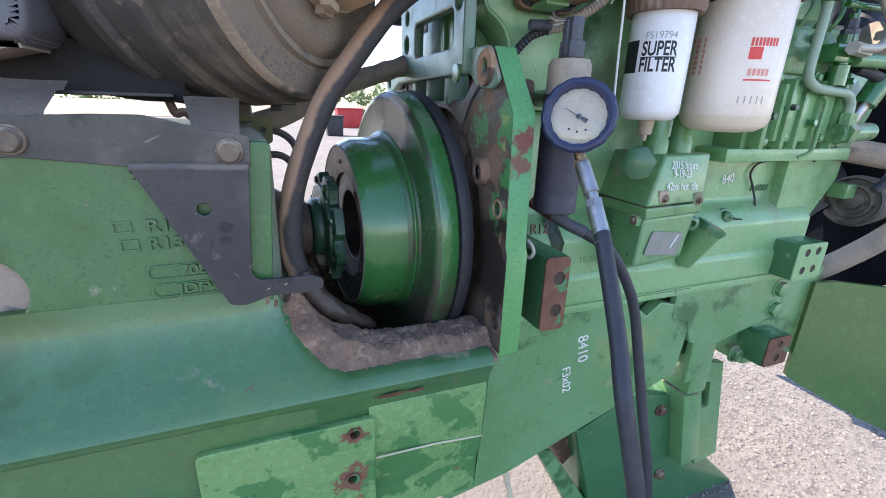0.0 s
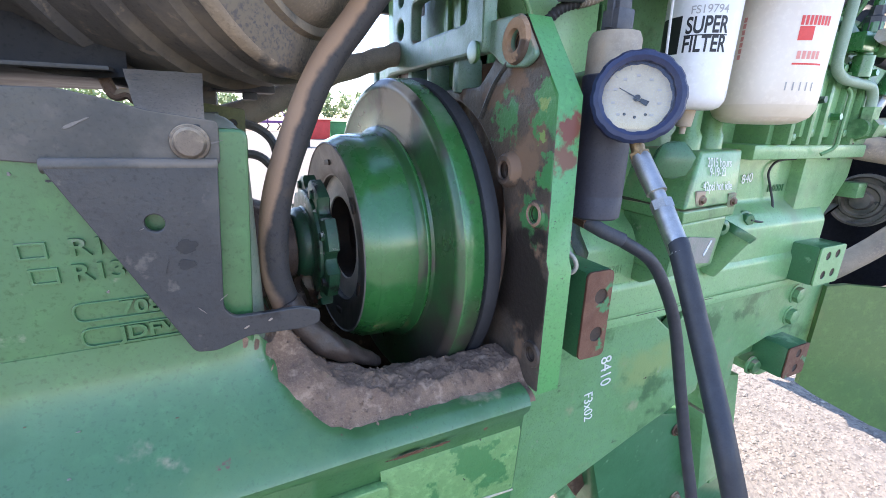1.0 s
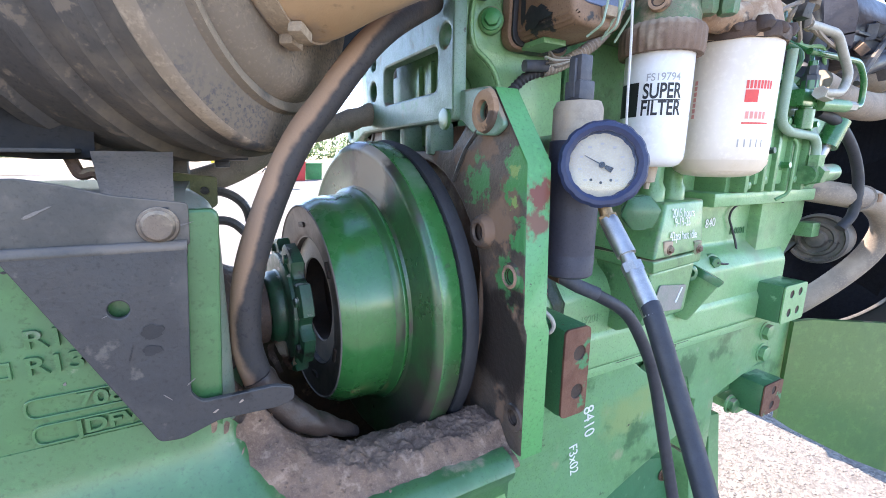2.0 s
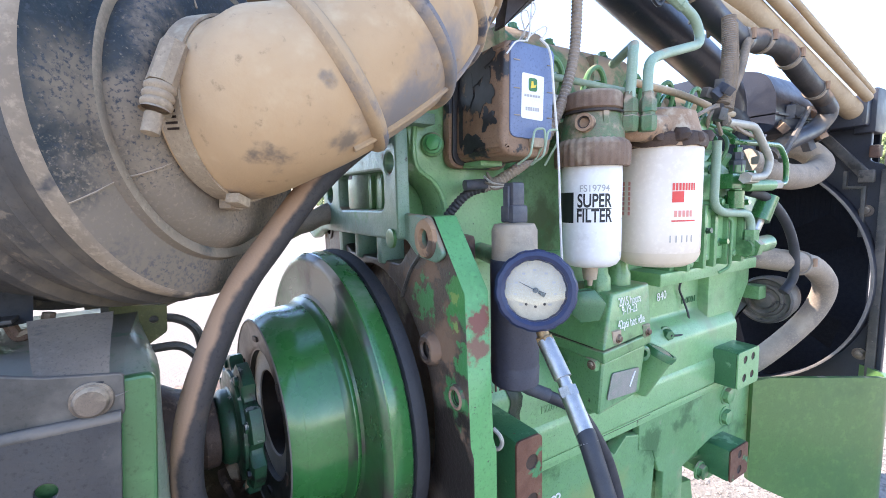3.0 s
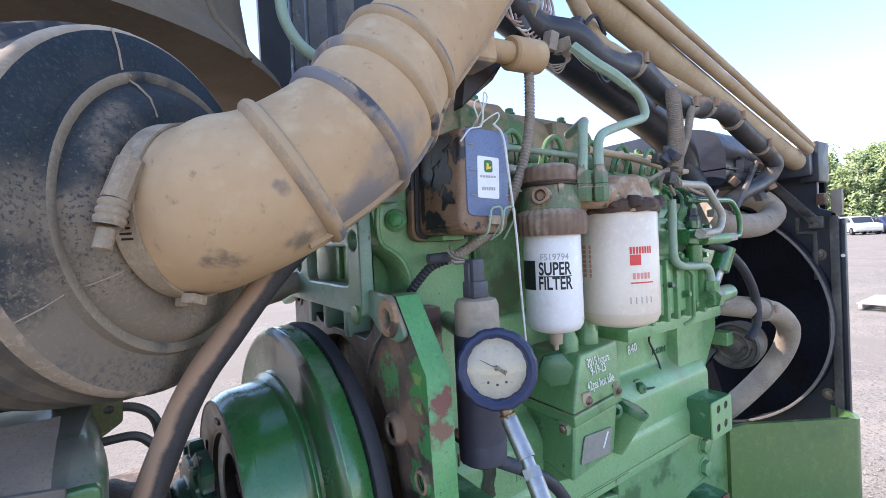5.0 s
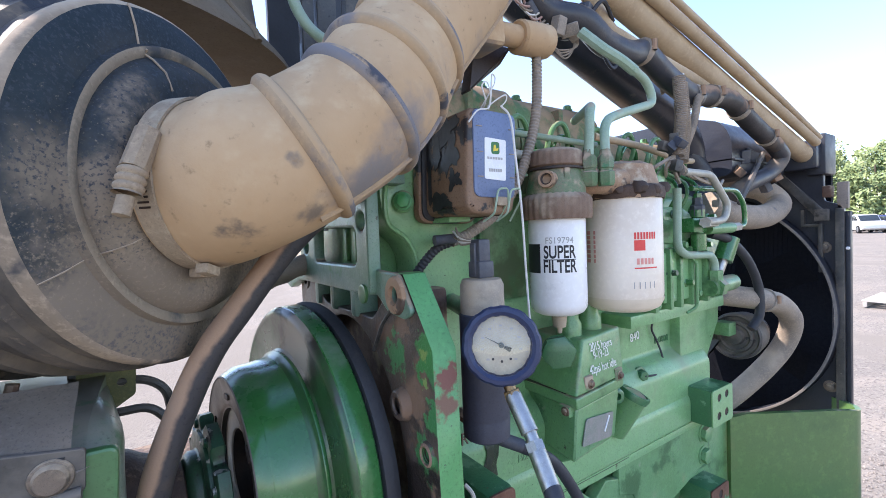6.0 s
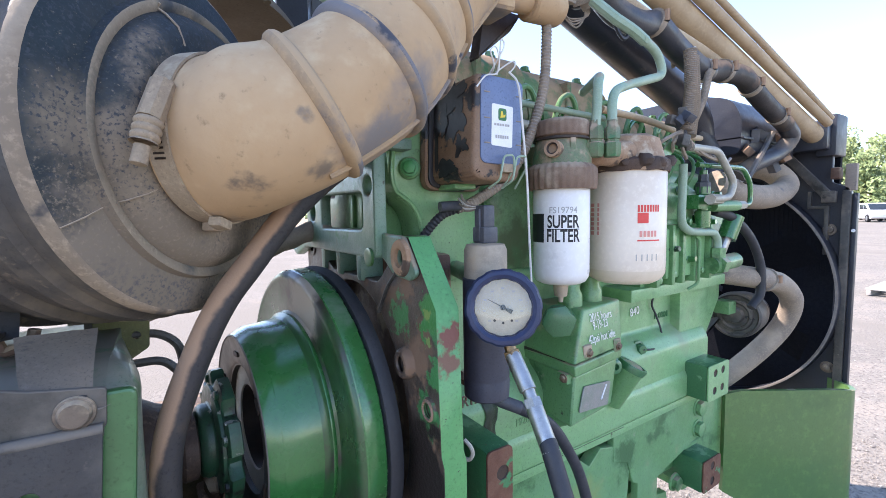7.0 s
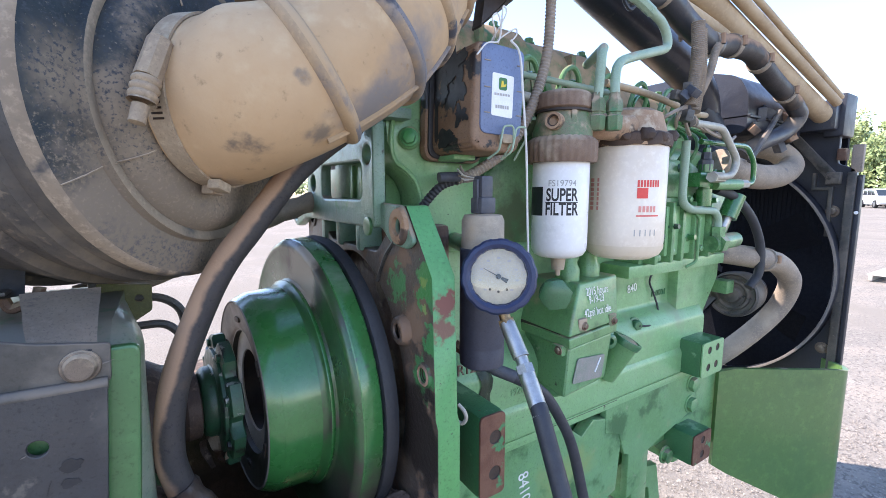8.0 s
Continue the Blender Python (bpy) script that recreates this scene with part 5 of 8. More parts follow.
finish("name_plate", sheet(rounded([(0.018, 0.987), (0.034, 1.034), (0.132, 1.02), (0.122, 0.973)], 0.006), [], 0.002, OCL, 0.0004), M_PINKPLATE, oc, "faded pink grey name plate")
part("scratch", tube([OCL @ Vector((0.094, 0.992, 0.003)), OCL @ Vector((0.113, 1.018, 0.003))], 0.0016, 6), M_CHALK, oc)
part("spout", tube([(0.876, 0.68, 0.92), (0.889, 0.641, 1.016)], 0.03, 24, None, lambda t: 0.021 + 0.0095 * t), M_GREEN, oc)
MOUTH = along((0.35, -0.3, 0.87), (0.889, 0.639, 1.016))
part("spout_rim", lathe([(-0.01, 0.0305), (0.002, 0.033), (0.006, 0.032), (0.006, 0.027), (-0.004, 0.025)], MOUTH, 28), M_LUG, oc, "worn rolled spout rim")
part("spout_mouth", lathe([(-0.004, 0.025), (-0.02, 0.02), (-0.021, 0.0)], MOUTH, 24), M_DARKHOLE, oc)
part("spout_ear", lathe([(0, 0.016), (0.008, 0.016), (0.01, 0.013), (0.01, 0.007), (0.002, 0.006), (0.002, 0)], along((-0.3, -1, 0.1), (0.822, 0.64, 1.03)), 20), M_LUG, oc)
OCW = Matrix.Translation((0.638, 0.5885, 1.084)) @ Matrix.Rotation(radians(6.9), 4, "Z") @ Matrix.Rotation(radians(-11.0), 4, "X") @ FACE
for txt, u, v in (("2015 hours", 0.108, 0.074), ("9-19-23", 0.102, 0.058), ("42psi hot idle", 0.102, 0.034)):
    letters("marker_writing", txt, 0.0225, OCW @ Matrix.Translation((u, v, 0.0012)) @ Matrix.Rotation(radians(-2), 4, "Z"), 0.0002, 0.78, M_CHALK, oc, "handwritten white marker notes")
cw = thing("sender_wire", (1.0, 0.7, 1.02), "thin black sender wire and fitting on the engine block", "wire")
part("fitting", hex_bolt(0.013, 0.022, 0.018, (1.01, 0.705, 1.02), (-0.3, -1, 0)), M_LUG, cw, "green brass fitting")
part("strand", tube(smooth_path([(1.005, 0.684, 1.02), (1.06, 0.69, 1.01), (1.112, 0.7, 1.008), (1.13, 0.712, 1.042), (1.117, 0.72, 1.085), (1.099, 0.721, 1.118), (1.124, 0.721, 1.143), (1.204, 0.722, 1.147), (1.3, 0.7, 1.147)], 6), 0.0026, 8), M_RUBBER, cw)

# ---------------------------------------------------------------- spin-on filters
FX, FYY = 0.609, 0.598
ff = thing("fuel_filter", (FX, FYY, 1.235), "white spin-on fuel filter with black printed label", "filter")
UP = Matrix.Translation((FX, FYY, 0))
part("canister", lathe([(1.240, 0.0), (1.240, 0.034), (1.244, 0.042), (1.252, 0.047), (1.26, 0.0481), (1.405, 0.0481), (1.41, 0.046)], UP, 56), M_WHITE, ff)
part("drain_valve", lathe([(1.205, 0.004), (1.215, 0.005), (1.216, 0.011), (1.232, 0.013), (1.242, 0.014)], UP, 14), M_TINCAN, ff)
part("collar", lathe([(1.402, 0.05), (1.402, 0.058), (1.41, 0.06), (1.434, 0.06), (1.44, 0.057), (1.445, 0.05)], UP, 120, None, lambda i, h: 1.0 if (i // 2) % 2 else 0.972), M_COLLAR, ff, "dusty ribbed brown collar")


def wrapped(me, r, cx, cy, mid):
    """Bends a flat drawing (x along the wall, y up) round a standing cylinder; mid: the bearing it is centred on."""
    for v in me.vertices:
        a = mid + v.co.x / r
        rr = r + v.co.z
        v.co = (cx + rr * math.cos(a), cy + rr * math.sin(a), v.co.y)
    return me


def bar(x0, x1, z0, z1, nx=10):
    bm = grid_sheet(np.linspace(x0, x1, nx), (z0, z1), lambda x, y: (x, y, 0.0))
    me = bpy.data.meshes.new("bar")
    bm.to_mesh(me)
    bm.free()
    return me


MID = radians(-134)
for txt, s, z, sq in (("FS19794", 0.0145, 1.3665, 0.95), ("SUPER", 0.029, 1.347, 0.66), ("FILTER", 0.029, 1.3235, 0.66)):
    letters("label_letter", txt, s, Matrix.Translation((0.0, z, 0.0)), 0.0, sq, M_BLACKINK if z < 1.36 else M_GREYINK, ff, "black printed letter", 0.0007 if z < 1.36 else 0.0001, lambda me: wrapped(me, 0.0485, FX, FYY, MID))
finish("label_rule", wrapped(bar(-0.0275, 0.0275, 1.3347, 1.3362), 0.0485, FX, FYY, MID), M_BLACKINK, ff)
finish("label_block", wrapped(bar(-0.075, -0.033, 1.313, 1.3615), 0.0485, FX, FYY, MID), M_BLACKINK, ff, "solid black label block")
fh = part("head", lathe([(1.44, 0.05), (1.455, 0.05), (1.475, 0.044), (1.49, 0.042), (1.49, 0.0)], UP, 40), M_HEAD, ff, "dusty green cast filter head")
part("cap", lathe([(1.489, 0.043), (1.492, 0.0465), (1.512, 0.0465), (1.517, 0.043), (1.52, 0.034), (1.521, 0.0)], UP, 96, None, lambda i, h: 1.0 if (i // 2) % 2 else 0.982), M_COLLAR, fh, "dusty grey brown ribbed cap")
for a in (20, 75, 140, 250):
    part("head_rib", box(0.036, 0.047, -0.005, 0.005, 1.455, 1.486, 0.003, UP @ Matrix.Rotation(radians(a - 134), 4, "Z")), M_HEAD, fh)
part("cap_seam", lathe([(1.4835, 0.0455), (1.4845, 0.0478), (1.4875, 0.0478), (1.4885, 0.0455)], UP, 40), M_DARKHOLE, fh)
pm = along((-0.92, -0.4, 0.05), (0.568, 0.576, 1.466))
part("side_port", lathe([(-0.01, 0.0145), (0.006, 0.0145), (0.012, 0.0135), (0.012, 0.0095), (0.004, 0.009), (0.004, 0.0)], pm, 24), M_OILHEAD, fh, "open threaded port")
for k in range(3):
    part("thread", lathe([(0.005 + 0.0024 * k, 0.0092), (0.006 + 0.0024 * k, 0.0078), (0.007 + 0.0024 * k, 0.0092)], pm, 20), M_DARKHOLE, fh)
part("mounting_arm", box(0.6, 0.7, 0.6, 0.74, 1.452, 1.485, 0.008), M_HEAD, fh)
for (x, y), zt in (((0.643, 0.555), 1.5), ((0.668, 0.54), 1.5)):
    part("union_nut", lathe([(1.455, 0.0), (1.455, 0.012), (1.46, 0.0142), (1.478, 0.0142), (1.48, 0.0115), (1.484, 0.0115), (1.485, 0.013), (1.503, 0.013), (1.508, 0.009), (1.516, 0.0085)], Matrix.Translation((x, y, 0)), 6), M_HEAD, fh)
OX, OY, OR_ = 0.794, 0.598, 0.0735
of = thing("oil_filter", (OX, OY, 1.22), "cream spin-on oil filter with red printed label", "filter")
OU = Matrix.Translation((OX, OY, 0))
part("canister", lathe([(1.222, 0.0), (1.222, 0.03), (1.225, 0.053), (1.232, 0.065), (1.245, OR_ - 0.0012), (1.26, OR_), (1.435, OR_), (1.44, OR_ - 0.003)], OU, 56), M_CREAM, of)
part("stain", lathe([(1.2335, 0.067), (1.2445, OR_ - 0.0008), (1.252, OR_ + 0.0003)], OU, 56), M_STAIN, of, "brown oil stain")
OMID = radians(-136)
for x0, x1, z0, z1, mm in ((0.008, 0.0285, 1.341, 1.36, M_REDINK), (0.008, 0.053, 1.3615, 1.374, M_REDINK), (0.008, 0.054, 1.308, 1.3105, M_REDINK), (-0.1, -0.062, 1.319, 1.381, M_PALERED), (0.012, 0.048, 1.316, 1.327, M_PALERED)):
    if x1 > 0.03 and z1 - z0 > 0.005:
        n = 8 if z1 > 1.35 else 5
        for k in range(n):
            w = (x1 - x0) / n
            finish("label_bar", wrapped(bar(x0 + k * w, x0 + (k + 0.7) * w, z0, z1, 3), OR_ + 0.0004, OX, OY, OMID), mm, of)
    elif x0 < -0.05:
        for k in range(7):
            finish("label_bar", wrapped(bar(x0, x1, z0 + k * 0.0089, z0 + k * 0.0089 + 0.0068, 3), OR_ + 0.0004, OX, OY, OMID), mm, of)
    else:
        finish("label_bar", wrapped(bar(x0, x1, z0, z1, 5), OR_ + 0.0004, OX, OY, OMID), mm, of)
for k in range(5):
    finish("label_bar", wrapped(bar(0.006 + k * 0.01, 0.008 + k * 0.01, 1.272, 1.284, 3), OR_ + 0.0004, OX, OY, OMID), M_GREYINK, of)
oh = part("head", jitter(lathe([(1.437, 0.05), (1.437, 0.076), (1.45, 0.0775), (1.462, 0.07), (1.5, 0.058), (1.508, 0.04), (1.51, 0.0)], OU, 40), 0.003, 30), M_OILHEAD, of, "tan dusty filter head with dark grease")
part("grease_band", jitter(lathe([(1.436, 0.05), (1.436, 0.0765), (1.445, 0.0795), (1.456, 0.078), (1.461, 0.072)], OU, 60), 0.0045, 40), M_BLACKGREASE, oh, "thick dark grease")
part("neck", jitter(box(0.7, 0.9, 0.6, 0.75, 1.44, 1.495, 0.01), 0.003, 30), M_OILHEAD, oh)
for k, (a, z, w) in enumerate(((-150, 1.452, 0.02), (-120, 1.455, 0.026), (-95, 1.45, 0.018), (-60, 1.456, 0.024), (-170, 1.46, 0.016))):
    part("grease_lump", jitter(lathe([(-w * 0.5, 0.0), (-w * 0.35, w * 0.5), (0.0, w * 0.62), (w * 0.4, w * 0.45), (w * 0.5, 0.0)], OU @ Matrix.Rotation(radians(a), 4, "Z") @ Matrix.Translation((0.073, 0, z)), 14), 0.004, 60), M_BLACKGREASE, oh)
part("cross_neck", jitter(tube(smooth_path([(0.75, 0.57, 1.47), (0.7, 0.58, 1.468), (0.655, 0.6, 1.47)], 6), 0.024, 18), 0.003, 40), M_OILHEAD, oh)
part("end_lug", jitter(box(0.84, 0.875, 0.55, 0.62, 1.44, 1.465, 0.006), 0.002, 40), M_GREASY, oh)

# ---------------------------------------------------------------- breather sensor and test gauge
sc = thing("fuel_heater_canister", (0.408, 0.56, 1.09), "dark navy cylinder with dusty aluminium top and grey plug", "canister")
CU = Matrix.Translation((0.408, 0.558, 0))
part("sleeve", lathe([(1.098, 0.0), (1.098, 0.029), (1.101, 0.0325), (1.125, 0.0335), (1.127, 0.0325), (1.13, 0.033), (1.272, 0.033), (1.274, 0.03)], CU, 40), M_NAVYCAN, sc)
part("top_can", lathe([(1.272, 0.031), (1.276, 0.0308), (1.312, 0.0305), (1.32, 0.027), (1.324, 0.0)], CU, 40), M_TINCAN, sc, "dusty aluminium top")
part("plug", box(0.395, 0.421, 0.545, 0.571, 1.322, 1.345, 0.003), M_CONNECTOR, sc)
part("plug_upper", box(0.398, 0.418, 0.548, 0.568, 1.343, 1.375, 0.003), M_CONNECTOR, sc)
part("plug_rib", box(0.393, 0.397, 0.553, 0.563, 1.325, 1.37, 0.001), M_CONNECTOR, sc)
part("arm", tube([(0.41, 0.59, 1.27), (0.45, 0.7, 1.27)], 0.014, 10), M_GREEN, sc)

GN = Vector((-0.6, -0.77, 0.17)).normalized()
GM = along(GN, Vector((0.379, 0.487, 1.245)) - 0.012 * GN)
GX = Vector((0, 0, 1)).cross(GN).normalized()
GUP = GN.cross(GX)
GM = Matrix((( GX.x, GUP.x, GN.x, 0.379 - 0.012 * GN.x), (GX.y, GUP.y, GN.y, 0.487 - 0.012 * GN.y), (GX.z, GUP.z, GN.z, 1.245 - 0.012 * GN.z), (0, 0, 0, 1)))
ga = thing("pressure_gauge", (0.39, 0.48, 1.09), "oil pressure test gauge in navy rubber boot on a hose", "pressure gauge")
part("boot", lathe([(-0.03, 0.0), (-0.03, 0.038), (-0.026, 0.043), (0.008, 0.0475), (0.014, 0.049), (0.019, 0.046), (0.02, 0.041), (0.017, 0.037), (0.008, 0.0365)], GM, 112, None, lambda i, h: 1.0 if (i % 8) < 5 or h > 0.0195 else 0.982), M_BOOT, ga)
part("dial", lathe([(0.009, 0.037), (0.009, 0.0)], GM, 48), M_DIAL, ga, "cream dial with black needle")
bm = prism([(-0.0007, -0.009), (0.0007, -0.009), (0.0003, 0.022), (-0.0003, 0.022)], 0.0112, 0.0118, GM @ Matrix.Rotation(radians(62), 4, "Z"), 0)
part("needle", bm, M_BLACKINK, ga)
part("needle_tail", prism([(-0.003, -0.013), (0.003, -0.013), (0.0018, -0.004), (-0.0018, -0.004)], 0.0112, 0.0118, GM @ Matrix.Rotation(radians(62), 4, "Z"), 0), M_BLACKINK, ga)
part("needle_hub", lathe([(0.011, 0.0035), (0.0128, 0.0032), (0.013, 0)], GM, 16), M_BLACKINK, ga)
for k in range(28):
    a = radians(225 - 270 * k / 27)
    long = k % 3 == 0
    m = GM @ Matrix.Rotation(a, 4, "Z")
    part("tick", prism([(0.0325, -0.00018), (0.0348, -0.00018), (0.0348, 0.00018), (0.0325, 0.00018)] if not long else [(0.031, -0.0003), (0.0348, -0.0003), (0.0348, 0.0003), (0.031, 0.0003)], 0.0094, 0.0097, m, 0), M_GREYINK, ga)
for k in range(9):
    a = radians(225 - 270 * k / 8)
    x, y = 0.0245 * math.cos(a), 0.0245 * math.sin(a)
    part("dial_mark", prism([(x - 0.002, y - 0.0012), (x + 0.002, y - 0.0012), (x + 0.002, y + 0.0012), (x - 0.002, y + 0.0012)], 0.0094, 0.0097, GM, 0), M_GREYINK, ga)
for dx in (-0.011, 0.0, 0.011):
    part("dial_dot", lathe([(0.0096, 0.0017), (0.0099, 0)], GM @ Matrix.Translation((dx, -0.017 - (0.003 if dx == 0 else 0), 0)), 10), M_BLACKINK, ga)
mg = bpy.data.materials.new("gauge_glass")
mg.use_nodes = True
gb = mg.node_tree.nodes["Principled BSDF"]
gb.inputs["Transmission Weight"].default_value, gb.inputs["Roughness"].default_value, gb.inputs["IOR"].default_value = 1.0, 0.02, 1.5
lens = part("lens", lathe([(0.0145, 0.0368), (0.0162, 0.028), (0.017, 0.015), (0.0173, 0.0)], GM, 48), mg, ga, "clear gauge lens")
lens.visible_shadow = False
P0, P1, P2, P3 = Vector((0.388, 0.489, 1.2)), Vector((0.39, 0.482, 1.183)), Vector((0.386, 0.45, 1.148)), Vector((0.375, 0.403, 1.095))
part("brass_stem", tube([P0, P1], 0.0075, 12), M_BRASS, ga)
part("stem_nut", tube([P1 - (P1 - P0) * 0.3, P1 + (P1 - P0) * 0.25], 0.011, 6), M_BRASS, ga)
part("swivel", tube([P1, P2], 0.0105, 20), M_STEEL, ga, "knurled steel swivel")
d = (P3 - P2)
part("ferrule_neck", tube([P2, P2 + d * 0.2], 0.008, 16), M_STEEL, ga)
part("ferrule_nut", tube([P2 + d * 0.15, P2 + d * 0.3], 0.0115, 6), M_STEEL, ga)
part("ferrule", tube([P2 + d * 0.3, P2 + d * 0.34, P2 + d * 0.36, P3 - d * 0.04, P3], 0.0105, 20), M_STEEL, ga, "crimped bright steel ferrule")
part("hose", tube(smooth_path([P3 - d * 0.1, P3, (0.367, 0.35, 1.0), (0.352, 0.31, 0.94), (0.352, 0.285, 0.88), (0.36, 0.265, 0.8), (0.39, 0.25, 0.6), (0.44, 0.26, 0.3), (0.48, 0.28, 0.1), (0.5, 0.3, 0.012)], 5), 0.0105, 16), M_HOSE, ga, "black rubber test hose")
th = thing("test_hose", (0.55, 0.55, 0.02), "black rubber pressure hose screwed into the engine block", "hose")
part("fitting", tube([(0.435, 0.66, 1.09), (0.443, 0.6, 1.077)], 0.011, 6), M_GREASY, th)
part("end_sleeve", tube([(0.443, 0.605, 1.078), (0.46, 0.585, 1.066), (0.485, 0.57, 1.054)], 0.0105, 14), M_CONNECTOR, th)
part("line", tube(smooth_path([(0.48, 0.572, 1.056), (0.535, 0.556, 1.02), (0.575, 0.547, 0.96), (0.6, 0.54, 0.9), (0.615, 0.522, 0.8), (0.625, 0.5, 0.7), (0.632, 0.46, 0.55), (0.64, 0.43, 0.3), (0.65, 0.42, 0.1), (0.66, 0.42, 0.012)], 6), 0.0095, 14), M_HOSE, th)


# ---------------------------------------------------------------- air cleaner and intake elbow
CN = Vector((0.766, -0.643, 0.0))
CC = Vector((0.095, 0.625, 1.444))
CM = along(CN, CC)
ac = thing("air_cleaner", (-0.15, 0.85, 1.24), "black plastic air cleaner canister coated in tan dust", "air cleaner")
part("end_cap", lathe([(-0.008, 0.0), (-0.008, 0.112), (-0.011, 0.122), (-0.022, 0.132), (-0.03, 0.1365)], CM, 72), M_CANFACE, ac)
part("rib_flank", lathe([(-0.0275, 0.1465), (-0.03, 0.1472), (-0.035, 0.149)], CM, 72), M_CANFACE, ac)
part("inner_rib", lathe([(-0.03, 0.1365), (-0.0285, 0.139), (-0.0268, 0.1445), (-0.0275, 0.1465)], CM, 72), M_RIBDUST, ac, "tan dusty raised rib")
part("outer_cap", lathe([(-0.035, 0.149), (-0.037, 0.165), (-0.041, 0.178), (-0.0435, 0.1835)], CM, 72), M_CANFACE, ac)
part("rim", lathe([(-0.0435, 0.1835), (-0.045, 0.186), (-0.05, 0.1885), (-0.056, 0.189), (-0.06, 0.186)], CM, 72), M_CANDUST, ac, "tan dusty rim")
part("barrel", lathe([(-0.06, 0.186), (-0.075, 0.187), (-0.08, 0.194), (-0.1, 0.196), (-0.106, 0.19), (-0.13, 0.19), (-0.136, 0.199), (-0.15, 0.2), (-0.156, 0.194), (-0.2, 0.195), (-0.205, 0.203), (-0.22, 0.204), (-0.226, 0.197)], CM, 72), M_CAN, ac)
part("rear_barrel", lathe([(-0.226, 0.197), (-0.25, 0.197), (-0.256, 0.201), (-0.27, 0.201), (-0.276, 0.194), (-0.31, 0.187), (-0.34, 0.186), (-0.345, 0.191), (-0.365, 0.191), (-0.37, 0.184), (-0.5, 0.184), (-0.52, 0.175), (-0.52, 0.0)], CM, 72), M_CANREAR, ac, "dark brown rear barrel with tan patches")
MOULD = [(-0.0075, 0.105), (-0.0105, 0.122), (-0.0215, 0.134), (-0.0295, 0.1395), (-0.026, 0.1425), (-0.0345, 0.148), (-0.0365, 0.165), (-0.0405, 0.178), (-0.043, 0.184)]
PERP = Vector((-0.643, -0.766, 0.0))
for up, out, r, lean in ((0.906, 0.423, 0.0011, 2.3), (-0.47, 0.88, 0.0007, 0.0)):
    part("mould_line", tube([CC + CN * h + (PERP * (out - (q - 0.1425) * lean) + Vector((0, 0, up + (q - 0.1425) * lean * 0.5))) * q for h, q in MOULD], r, 6), M_CANDUST, ac, "pale mould line")
bm = grid_sheet(np.linspace(-0.5, -0.1, 20), np.linspace(0.0, 0.06, 5), lambda x, h: (x, 0.66 + 0.5 * h, (1.248 if x > -0.17 else 1.248 + 0.018 * min(1.0, (-0.17 - x) / 0.1)) + h + 0.002 * math.sin(60 * x)))
bmesh.ops.solidify(bm, geom=bm.faces[:], thickness=0.004)
part("lower_shroud", bm, M_CANREAR, ac, "dark bent sheet below the barrel")
part("under_panel", box(-0.9, -0.11, 0.642, 1.1, 1.252, 1.256, 0.001), M_CANREAR, ac, "dark sheet panel under the barrel")
part("strap_lug", box(-0.047, 0.042, 0.79, 0.83, 1.245, 1.26, 0.003), M_BLACKMETAL, ac)
part("lug_nut", box(0.001, 0.019, 0.795, 0.82, 1.236, 1.246, 0.002), M_BLACKMETAL, ac)
part("rusty_clip", tube(bent_path([(-0.125, 0.68, 1.256), (-0.117, 0.68, 1.23), (-0.106, 0.68, 1.236), (-0.098, 0.68, 1.226), (-0.092, 0.68, 1.252)], 0.006), 0.0055, 8), M_GREASY, ac, "rusty bent clip")

bt = thing("dust_boot", (-0.32, 0.65, 1.283), "blue grey rubber dust boot beside the air cleaner", "boot")
part("body", prism(rounded([(-0.45, 1.3), (-0.226, 1.303), (-0.218, 1.33), (-0.226, 1.45), (-0.45, 1.45)], 0.012, 4), -0.72, -0.6, FACE, 0.014, None, 3), M_BOOTGREY, bt)
part("lip", prism(rounded([(-0.45, 1.281), (-0.28, 1.285), (-0.232, 1.3), (-0.45, 1.3)], 0.006, 3), -0.73, -0.615, FACE, 0.004), M_CLIP, bt, "tan dusty lower lip")

EC = Vector((0.0834, 0.5956, 1.444))      # the foot of the elbow
ER = 0.0845
EM0 = along(CN, EC)
el = thing("intake_elbow", (0.28, 0.58, 1.34), "large ribbed intake elbow coated in tan dust", "intake hose")
SECTIONS = [(EC - CN * 0.03, CN, ER - 0.002), (EC + CN * 0.012, CN, ER), (Vector((0.119, 0.5555, 1.4545)), (0.8, -0.5, 0.25), 0.0805), (Vector((0.17, 0.5515, 1.478)), (0.81, -0.233, 0.538), 0.0775),
            (Vector((0.2367, 0.558, 1.5248)), (0.737, 0.0, 0.676), 0.079), (Vector((0.278, 0.574, 1.572)), (0.65, 0.16, 0.73), 0.0805), (Vector((0.3273, 0.597, 1.633)), (0.67, 0.09, 0.738), 0.0775),
            (Vector((0.385, 0.61, 1.7)), (0.67, 0.12, 0.74), 0.078), (Vector((0.45, 0.63, 1.775)), (0.65, 0.15, 0.75), 0.078), (Vector((0.52, 0.65, 1.86)), (0.65, 0.15, 0.75), 0.078)]
bm, frames_ = loft(SECTIONS, 6)
part("body", bm, M_ELBOW, el)
for c, n, r in SECTIONS[3:7]:
    m = along(n, c)
    part("rib", lathe([(-0.011, r - 0.004), (-0.008, r + 0.002), (-0.004, r + 0.0058), (0.0, r + 0.0068), (0.004, r + 0.0058), (0.008, r + 0.002), (0.011, r - 0.004)], m, 64), M_RIBWEAR, el, "scuffed raised rib")
    part("rib_crest", lathe([(0.0, r + 0.0066), (0.0025, r + 0.0068), (0.006, r + 0.0049), (0.0078, r + 0.0028)], m, 64), M_CREST, el, "worn blue grey rib crest")
